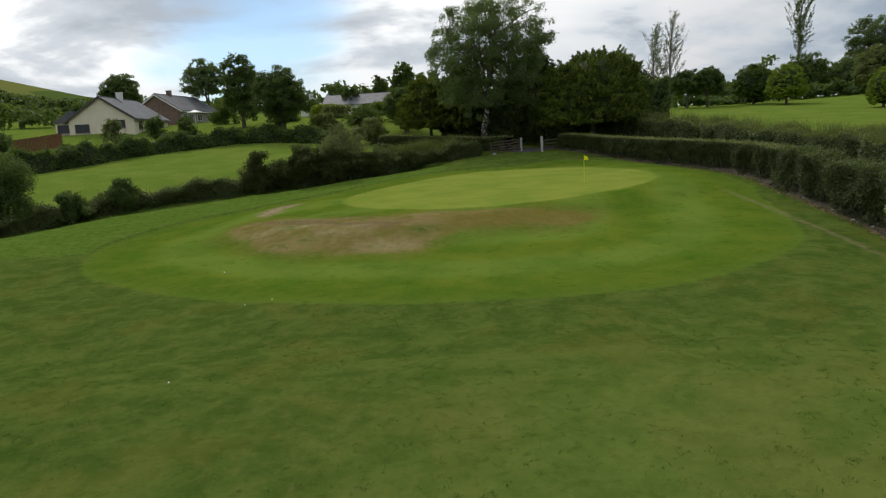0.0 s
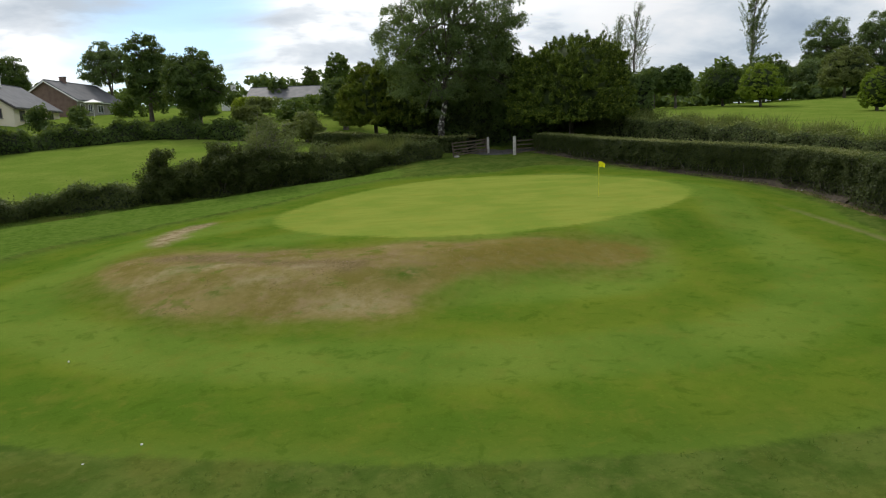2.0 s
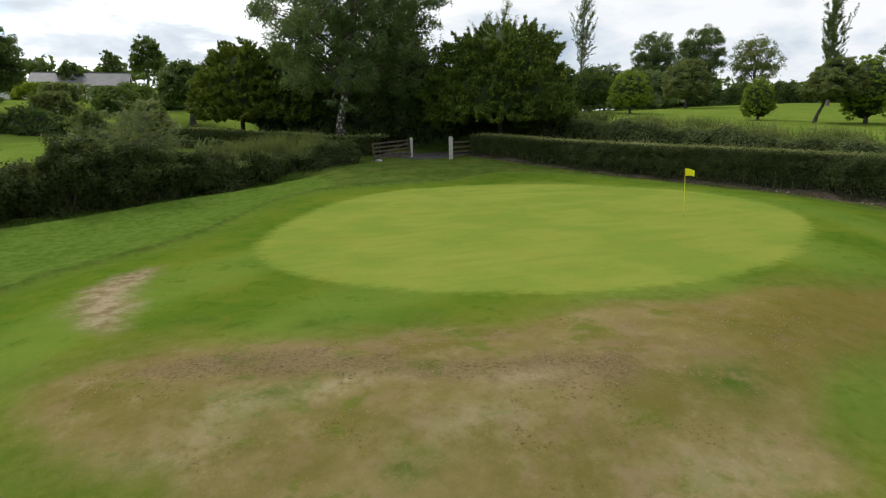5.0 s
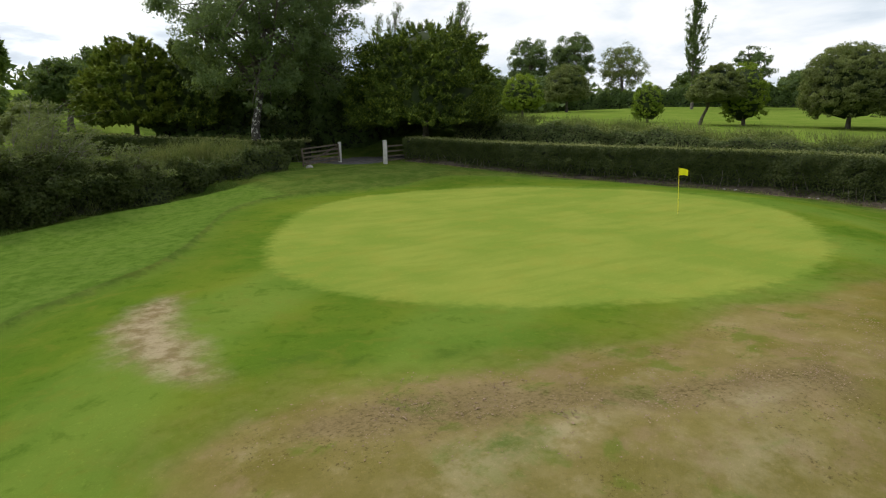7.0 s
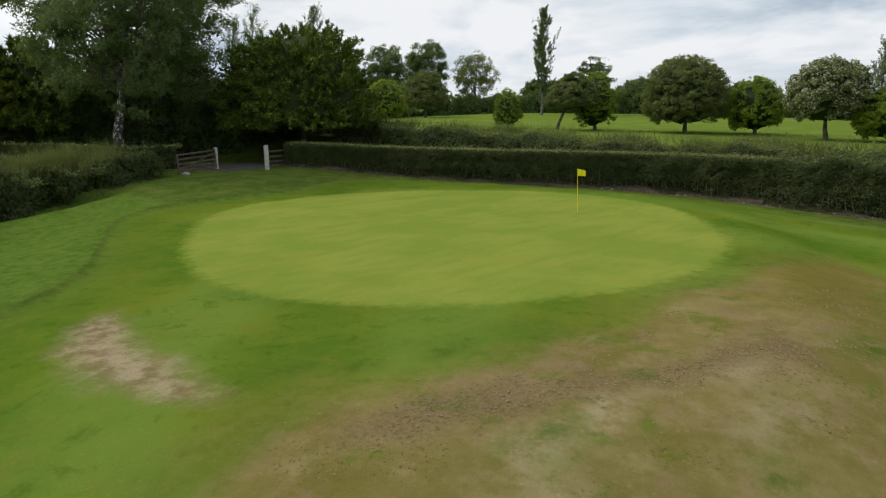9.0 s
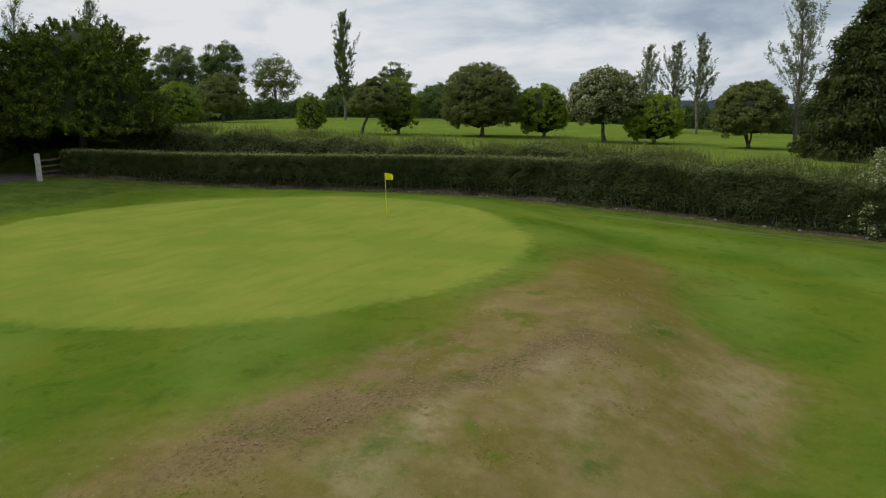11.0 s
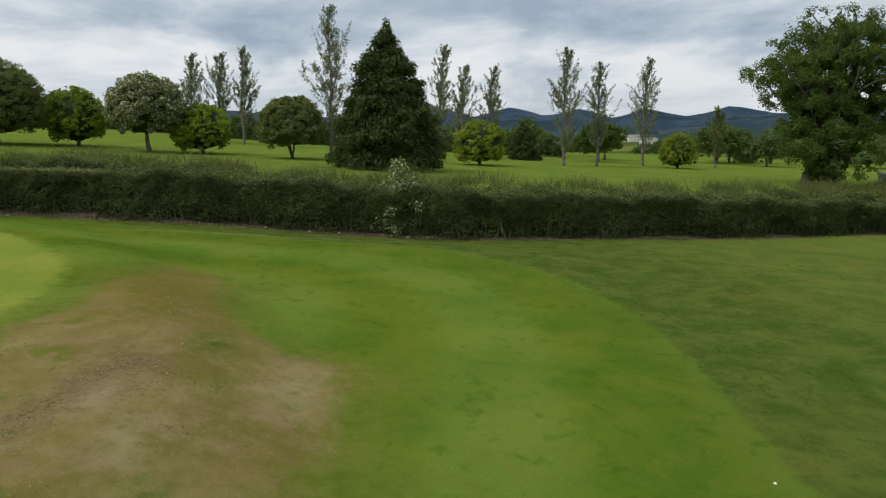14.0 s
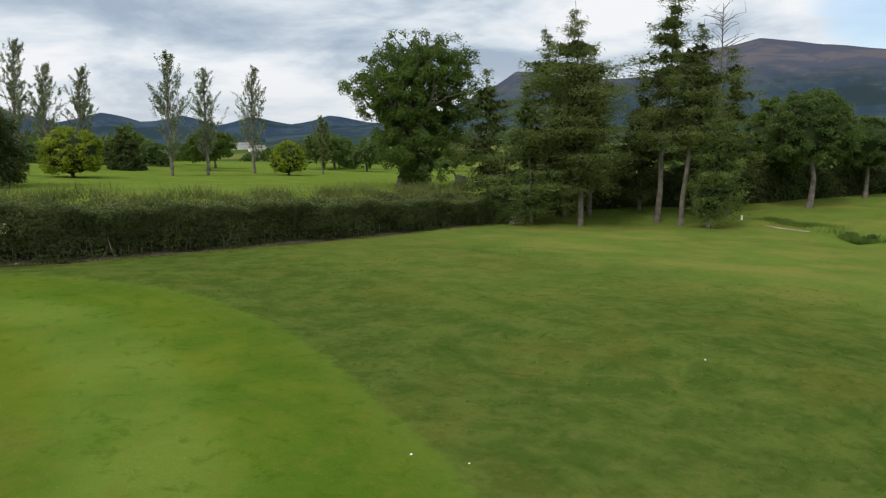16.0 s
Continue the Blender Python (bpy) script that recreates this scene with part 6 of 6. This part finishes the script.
for bx, by in [(-7.12, 27.9), (-8.03, 27.29), (-7.76, 18.75), (-10.57, 33.1), (-7.8, 25.34)]:
    golf_ball(bx, by, "white golf ball lying in the grass")


# ---- gate ----
def post(name, x, y, h, thick, mat, label):
    owner = thing(name, (x, y, ground_z(x, y) - 0.1), label, "post")
    part("shaft", box_bm((-thick / 2, -thick / 2, 0), (thick / 2, thick / 2, h), 0.02), mat, owner)
    part("cap", prism_bm([(-thick / 2 - 0.01, h), (thick / 2 + 0.01, h), (0, h + 0.06)], "y", -thick / 2 - 0.01, thick / 2 + 0.01), mat, owner)
    return owner


post("gate_post", 10.9, 76.4, 1.70, 0.24, WOOD_PALE, "stout pale weathered wooden gate post")
post("gate_post", 9.1, 79.9, 1.5, 0.2, WOOD_PALE, "pale weathered wooden gate post")


def barred_gate(name, a, b, h, bars, label, brace=True):
    """A timber gate between two points on the ground."""
    (ax, ay), (bx, by) = a, b
    length, turn = math.hypot(bx - ax, by - ay), math.degrees(math.atan2(by - ay, bx - ax))
    owner = thing(name, (ax, ay, ground_z(ax, ay)), label, "gate", turn=turn)
    rise = ground_z(bx, by) - ground_z(ax, ay)
    owner.matrix_basis = owner.matrix_basis @ pose(0, 0, 0, 0, -math.degrees(math.atan2(rise, length)), 0)
    for x in (0.0, length - 0.1):
        part("stile", box_bm((x, -0.045, 0.05), (x + 0.1, 0.045, h), 0.01), WOOD_GATE, owner)
    for i in range(bars):
        z = 0.14 + (h - 0.26) * (i / max(1, bars - 1)) ** 1.15
        part("rail", box_bm((0.1, -0.022, z), (length - 0.1, 0.022, z + 0.11), 0.008), WOOD_GATE, owner)
    if brace:
        bm = box_bm((0, -0.02, 0), (length * 0.98, 0.0, 0.09), 0.006)
        bmesh.ops.rotate(bm, cent=(0, 0, 0), matrix=Matrix.Rotation(-math.atan2(h - 0.3, length), 3, "Y"), verts=bm.verts)
        bmesh.ops.translate(bm, vec=(0, -0.025, 0.12), verts=bm.verts)
        part("brace", bm, WOOD_GATE, owner)
    return owner


barred_gate("field_gate", (5.6, 78.7), (9.0, 79.7), 1.35, 5, "dark weathered five-bar timber gate standing open")
barred_gate("rail_fence", (11.05, 76.6), (13.3, 77.3), 1.25, 4, "short run of dark timber rails beside the gate post", False)
bm = bmesh.new()
bmesh.ops.create_icosphere(bm, subdivisions=2, radius=0.22)
for v in bm.verts:
    v.co = Vector((v.co.x * 1.3, v.co.y * 0.9, v.co.z * 0.7)) * (1 + 0.18 * noise.noise(v.co * 6))
stone = thing("stone", (5.9, 78.3, ground_z(5.9, 78.3) + 0.05), "pale round stone at the foot of the gate", "stone")
part("rock", bm, STONE, stone)


# ---- stones at the foot of the hedge ----
def small_stone(x, y, r, seed):
    bm = bmesh.new()
    bmesh.ops.create_icosphere(bm, subdivisions=2, radius=r)
    for v in bm.verts:
        v.co = Vector((v.co.x * 1.25, v.co.y, v.co.z * 0.7)) * (1 + 0.25 * noise.noise(v.co * 5 + Vector((seed, 0, 0))))
    owner = thing("stone", (x, y, ground_z(x, y) + r * 0.2), "grey stone lying at the foot of the hedge", "stone", "stones under the hedge")
    part("rock", bm, STONE, owner)


for i in range(34):
    k = 0.24 + 0.34 * ((i * 0.618) % 1.0)
    line = smooth_line(HEDGE_FRONT, 0.5)
    px, py = line[int(k * (len(line) - 1))]
    small_stone(px + 0.02 + 0.16 * math.sin(i * 2.1), py + 0.2 * math.cos(i), 0.05 + 0.07 * ((i * 0.37) % 1.0) ** 2, i)


# ---- houses ----
def window_part(owner, x, y, z, w, h, depth, along="x", frame_mat=PAINT_WHITE, bars=1):
    """A window proud of a wall: frame, bars and pane."""
    holder = new("window")
    holder.parent = owner
    holder.location = (x, y, z)
    holder.rotation_euler = (0, 0, 0 if along == "x" else radians(90))
    t = 0.08
    bm = bmesh.new()
    for lo, hi in (((-w / 2, -depth, 0), (w / 2, 0, t)), ((-w / 2, -depth, h - t), (w / 2, 0, h)), ((-w / 2, -depth, t), (-w / 2 + t, 0, h - t)), ((w / 2 - t, -depth, t), (w / 2, 0, h - t))):
        box(bm, lo, hi)
    for i in range(bars):
        c = -w / 2 + w * (i + 1) / (bars + 1)
        box(bm, (c - 0.03, -depth, t), (c + 0.03, 0, h - t))
    part("frame", bm, frame_mat, holder)
    part("pane", box_bm((-w / 2 + t, -depth * 0.5, t), (w / 2 - t, -depth * 0.3, h - t)), GLASS, holder)
    part("sill", box_bm((-w / 2 - 0.1, -depth - 0.08, -0.1), (w / 2 + 0.1, 0, 0.0)), STONE, holder)


def gable_house(name, label, place, turn, w, l, eaves, ridge, wall, gable, barge, windows, chimney=None, front_z=0.0):
    """A house with its gable on -y: w wide, l long; windows: (side, where, sill height, width, height)."""
    x, y, z = place
    owner = thing(name, (x, y, z), label, "house", turn=turn)
    h = w / 2
    body = prism_bm([(-h, -1.5), (h, -1.5), (h, eaves), (0, ridge - 0.12), (-h, eaves)], "y", 0.0, l)
    part("wall", body, wall, owner)
    part("gable", prism_bm([(-h, -1.5), (h, -1.5), (h, eaves), (0, ridge - 0.12), (-h, eaves)], "y", -0.06, -0.003), gable, owner)
    slope = (ridge - eaves) / h
    for s in (-1, 1):
        o = h + 0.45
        prof = [(0, ridge), (s * o, ridge - slope * o), (s * o, ridge - slope * o + 0.16), (0, ridge + 0.16)]
        roof = part("roof", prism_bm(prof, "y", -0.4, l + 0.4), SLATE, owner)
        part("bargeboard", prism_bm([(0, ridge - 0.2), (s * o, ridge - slope * o - 0.2), (s * o, ridge - slope * o + 0.02), (0, ridge + 0.02)], "y", -0.46, -0.403), barge, roof)
        part("gutter", box_bm((s * o - 0.06, -0.4, ridge - slope * o - 0.14), (s * o + 0.06, l + 0.4, ridge - slope * o - 0.02), 0.02), barge, roof)
    part("ridge", box_bm((-0.13, -0.4, ridge + 0.06), (0.13, l + 0.4, ridge + 0.22), 0.04), SLATE, owner)
    if chimney:
        cx, cy, ch, cm = chimney
        stack = part("chimney", box_bm((cx - 0.45, cy - 0.3, ridge - 0.8), (cx + 0.45, cy + 0.3, ridge + ch), 0.02), cm, owner)
        part("chimney_cap", box_bm((cx - 0.52, cy - 0.37, ridge + ch), (cx + 0.52, cy + 0.37, ridge + ch + 0.1), 0.02), cm, stack)
    for sd, at, sill, ww, wh in windows:
        if sd == "front":
            window_part(owner, at, -0.06, sill, ww, wh, 0.06, "x", PAINT_DARK if barge is PAINT_DARK else PAINT_WHITE)
        else:
            window_part(owner, h, at, sill, ww, wh, 0.06, "y", PAINT_DARK if barge is PAINT_DARK else PAINT_WHITE)
    return owner


bungalow = gable_house("bungalow", "cream rendered bungalow with a grey slate roof and brown window frames", (-51.7, 109.8, 5.9), 1.0, 10.0, 14.0, 2.5, 5.8, RENDER_CREAM, RENDER_CREAM, PAINT_DARK,
                       [("front", -3.0, 0.5, 2.2, 1.3), ("front", 2.6, 1.0, 2.0, 1.2), ("side", 2.2, 0.7, 1.4, 1.3), ("side", 5.0, 0.2, 1.0, 2.0), ("side", 8.0, 0.7, 1.6, 1.3), ("side", 11.0, 0.7, 1.6, 1.3)], (0.4, 6.5, 1.0, RENDER_WHITE))
part("annexe_wall", box_bm((-7.4, 0.6, -1.5), (-5.003, 4.2, 2.1)), RENDER_CREAM, bungalow)
part("annexe_roof", prism_bm([(-7.7, 2.1), (-4.4, 2.1), (-4.4, 3.9), (-5.2, 3.9)], "y", 0.3, 4.5), SLATE, bungalow)
window_part(bungalow, -6.2, 0.6, 0.6, 1.8, 1.3, 0.06, "x", PAINT_DARK)
gable_house("bungalow", "brick-gabled bungalow with a grey slate roof and white bargeboards", (-52.4, 133.4, 7.9), -9.0, 9.6, 15.0, 2.7, 5.7, BLOCK, BRICK, PAINT_WHITE,
            [("side", 1.6, 0.7, 1.4, 1.3), ("side", 3.8, 0.7, 1.2, 1.3), ("side", 7.0, 0.7, 1.8, 1.3), ("side", 11.0, 0.7, 1.8, 1.3)], (0.0, 5.0, 0.9, BRICK))
gable_house("cottage", "white gabled cottage far behind the hedges", (-26.2, 150.0, 8.6), 12.0, 4.6, 9.0, 2.4, 4.2, RENDER_WHITE, RENDER_WHITE, PAINT_WHITE, [("front", 0.0, 0.8, 1.0, 1.1)], (0, 4.0, 0.8, RENDER_WHITE))
long_house = gable_house("long_house", "long low house with a grey slate roof and rooflights", (-10.6, 156.0, 8.9), 84.0, 8.0, 13.5, 2.2, 4.4, RENDER_WHITE, RENDER_WHITE, PAINT_WHITE, [("front", 0.0, 0.8, 1.4, 1.2), ("side", 3.0, 0.6, 1.4, 1.2), ("side", 8.0, 0.6, 1.4, 1.2)])


def garden_furniture():
    owner = thing("parasol", (-43.5, 128.0, ground_z(-43.5, 128.0)), "white garden parasol beside the bungalow", "parasol")
    part("pole", box_bm((-0.03, -0.03, 0), (0.03, 0.03, 2.3)), PAINT_WHITE, owner)
    bm = bmesh.new()
    bmesh.ops.create_cone(bm, cap_ends=True, segments=8, radius1=1.5, radius2=0.05, depth=0.5, matrix=Matrix.Translation((0, 0, 2.4)))
    part("canopy", bm, PAINT_WHITE, owner)


garden_furniture()


def plank_fence(name, label, a, b, h, mat, plank=0.16, gap=0.02):
    (ax, ay), (bx, by) = a, b
    length, turn = math.hypot(bx - ax, by - ay), math.degrees(math.atan2(by - ay, bx - ax))
    owner = thing(name, (ax, ay, ground_z(ax, ay)), label, "fence", turn=turn)
    rise = ground_z(bx, by) - ground_z(ax, ay)
    me = None
    n = int(length / (plank + gap))
    for i in range(n):
        if me is None:
            first = part("plank", box_bm((0, 0, 0), (plank, 0.025, h), 0.005), mat, owner)
            me = first.data
        else:
            ob = new("plank", me)
            ob.parent = owner
            ob.location = (i * (plank + gap), 0, rise * i / n + 0.03 * math.sin(i * 1.7))
    part("rail", box_bm((0, 0.03, h * 0.25), (length, 0.07, h * 0.25 + 0.09)), mat, owner)
    part("rail", box_bm((0, 0.03, h * 0.75), (length, 0.07, h * 0.75 + 0.09)), mat, owner)


plank_fence("garden_fence", "dark red-stained plank garden fence by the bungalow", (-67.0, 92.5), (-53.0, 100.5), 1.9, PAINT_RED)


# ---- small things by the hedges ----
def blue_drum(x, y):
    owner = thing("water_drum", (x, y, ground_z(x, y)), "blue plastic drum standing behind the hedge", "drum")
    bm = bmesh.new()
    prof = [(0.0, 0.0), (0.27, 0.0), (0.30, 0.05), (0.30, 0.28), (0.315, 0.30), (0.30, 0.32), (0.30, 0.58), (0.315, 0.60), (0.30, 0.62), (0.30, 0.85), (0.27, 0.90), (0.0, 0.90)]
    edges = []
    vs = [bm.verts.new((r, 0, z)) for r, z in prof]
    for p, q in zip(vs, vs[1:]):
        edges.append(bm.edges.new((p, q)))
    bmesh.ops.spin(bm, geom=vs + edges, cent=(0, 0, 0), axis=(0, 0, 1), angle=2 * math.pi, steps=20, use_merge=True)
    part("barrel", bm, PAINT_BLUE, owner)


blue_drum(-8.6, 81.0)
post("fence_post", -9.9, 83.0, 1.5, 0.2, WOOD_PALE, "pale wooden post behind the hedge")
post("fence_post", -12.5, 84.0, 1.8, 0.16, WOOD_GATE, "dark wooden post behind the hedge")


def marker(x, y):
    owner = thing("tee_marker", (x, y, ground_z(x, y)), "small white tee marker on the grass", "marker", "tee markers")
    bm = bmesh.new()
    bmesh.ops.create_cone(bm, cap_ends=True, segments=12, radius1=0.09, radius2=0.07, depth=0.42, matrix=Matrix.Translation((0, 0, 0.21)))
    part("stub", bm, PAINT_WHITE, owner)


for mx, my in [(18.7, -28.0), (13.4, -25.0)]:
    marker(mx, my)


def low_wall(x, y, turn):
    owner = thing("stone_wall", (x, y, ground_z(x, y) - 0.1), "low grey stone wall beyond the hedge", "wall", turn=turn)
    rng = random.Random(5)
    for row in range(4):
        px = -2.0 + 0.2 * (row % 2)
        while px < 2.0:
            w = rng.uniform(0.35, 0.6)
            part("block", box_bm((px, -0.2, 0.32 * row), (px + w - 0.02, 0.2, 0.32 * row + 0.3), 0.03), STONE, owner)
            px += w


post("marker_post", 41.4, -20.6, 1.1, 0.12, PAINT_YELLOW, "short yellow marker post beyond the hedge")
low_wall(46.5, -21.0, -25.0)


def sand_strip(line, wide):
    """A worn strip of pale earth lying on the turf."""
    p = smooth_line(line, 0.4)
    t = unit(np.gradient(p, axis=0))
    side = np.stack([-t[:, 1], t[:, 0]], -1)
    rows = []
    for k in np.linspace(-1, 1, 7):
        q = p + side * (wide * k * (0.75 + 0.25 * np.sin(np.arange(len(p)) * 0.9 + k)))[:, None] * np.sin(np.linspace(0.15, np.pi - 0.15, len(p)))[:, None]
        rows.append(np.concatenate([q, (height(q[:, 0], q[:, 1]) + 0.03 - 0.05 * k * k)[:, None]], 1))
    verts = np.stack(rows, 1).reshape(-1, 3)
    ob = new("path", grid_mesh("path", verts, len(p), 7, SAND))
    tagged(ob, "worn strip of pale sandy earth in the turf", "path", kind="structure")


sand_strip([(10.5, -23.2), (8.4, -22.4), (6.3, -22.0)], 0.45)

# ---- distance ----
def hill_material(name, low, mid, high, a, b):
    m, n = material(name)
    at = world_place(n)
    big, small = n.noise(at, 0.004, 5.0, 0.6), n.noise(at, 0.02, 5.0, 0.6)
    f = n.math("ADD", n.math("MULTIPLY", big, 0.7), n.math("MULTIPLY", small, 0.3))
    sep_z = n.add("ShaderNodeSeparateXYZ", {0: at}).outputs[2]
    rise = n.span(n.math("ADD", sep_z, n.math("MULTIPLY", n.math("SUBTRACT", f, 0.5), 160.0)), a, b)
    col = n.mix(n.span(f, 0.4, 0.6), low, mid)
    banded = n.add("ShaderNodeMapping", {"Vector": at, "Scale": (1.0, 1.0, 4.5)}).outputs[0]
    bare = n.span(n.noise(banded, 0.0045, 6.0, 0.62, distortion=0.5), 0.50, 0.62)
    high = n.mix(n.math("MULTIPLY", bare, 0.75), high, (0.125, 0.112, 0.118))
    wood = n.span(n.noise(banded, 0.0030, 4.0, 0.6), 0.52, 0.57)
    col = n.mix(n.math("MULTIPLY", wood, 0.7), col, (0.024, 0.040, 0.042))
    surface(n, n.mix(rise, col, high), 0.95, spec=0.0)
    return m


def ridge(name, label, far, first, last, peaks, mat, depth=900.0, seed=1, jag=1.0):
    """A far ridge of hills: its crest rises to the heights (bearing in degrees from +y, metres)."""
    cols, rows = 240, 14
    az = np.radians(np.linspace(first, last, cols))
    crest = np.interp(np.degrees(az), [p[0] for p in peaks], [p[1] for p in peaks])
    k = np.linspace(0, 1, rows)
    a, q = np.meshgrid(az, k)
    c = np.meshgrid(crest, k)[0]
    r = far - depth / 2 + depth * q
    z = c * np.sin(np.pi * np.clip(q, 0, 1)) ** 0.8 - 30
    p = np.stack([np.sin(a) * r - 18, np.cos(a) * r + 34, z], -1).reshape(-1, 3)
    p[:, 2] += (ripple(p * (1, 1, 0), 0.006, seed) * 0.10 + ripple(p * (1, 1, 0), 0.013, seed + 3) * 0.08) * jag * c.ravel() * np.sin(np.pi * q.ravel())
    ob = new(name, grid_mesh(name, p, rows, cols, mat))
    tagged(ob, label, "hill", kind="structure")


# blue distance haze is mixed into the base colours of these hills
HILL_HAZE = hill_material("hill_haze", (0.030, 0.052, 0.080), (0.050, 0.078, 0.110), (0.045, 0.060, 0.095), 60, 160)
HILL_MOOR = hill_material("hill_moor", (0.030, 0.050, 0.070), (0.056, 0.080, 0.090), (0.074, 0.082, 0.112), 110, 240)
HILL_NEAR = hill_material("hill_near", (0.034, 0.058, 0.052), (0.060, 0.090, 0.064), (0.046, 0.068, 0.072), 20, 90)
ridge("backdrop_hill", "wooded hills coloured blue with distance haze", 3600, 40, 128, [(40, 60), (53, 190), (70, 90), (78, 120), (81, 170), (84, 140), (86, 175), (89, 130), (92, 120), (95, 150), (97.2, 200), (99, 150), (101.5, 112), (104.5, 155), (107, 116), (110, 135), (112.5, 92), (115, 130), (118, 95), (121, 128), (128, 60)], HILL_HAZE, seed=2)
ridge("backdrop_mountain", "heather-covered mountain with dark plantations, haze tinted into its colour", 3200, 116, 200, [(116, 40), (124, 80), (130, 130), (133.4, 210), (136, 300), (142, 250), (147, 260), (150.4, 350), (154, 385), (158, 355), (162, 315), (175, 200), (200, 60)], HILL_MOOR, depth=1500.0, seed=4, jag=0.3)
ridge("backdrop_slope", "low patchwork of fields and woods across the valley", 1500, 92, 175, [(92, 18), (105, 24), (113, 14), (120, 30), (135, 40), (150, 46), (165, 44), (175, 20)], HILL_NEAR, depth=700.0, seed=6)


def far_shed(x, y, z, w, l, h, turn):
    owner = thing("far_building", (x, y, z), "long white building far down the valley", "building", "far white buildings", turn)
    part("wall", box_bm((-w / 2, -l / 2, 0), (w / 2, l / 2, h)), RENDER_WHITE, owner)
    part("roof", prism_bm([(-w / 2 - 0.5, h), (w / 2 + 0.5, h), (0, h + 3)], "y", -l / 2 - 0.5, l / 2 + 0.5), BLOCK, owner)


far_shed(822, -342, -12.0, 10, 26, 6, 20)
far_shed(850, -330, -6.0, 12, 18, 7, 30)
far_shed(800, -352, -15.0, 10, 20, 5, 10)
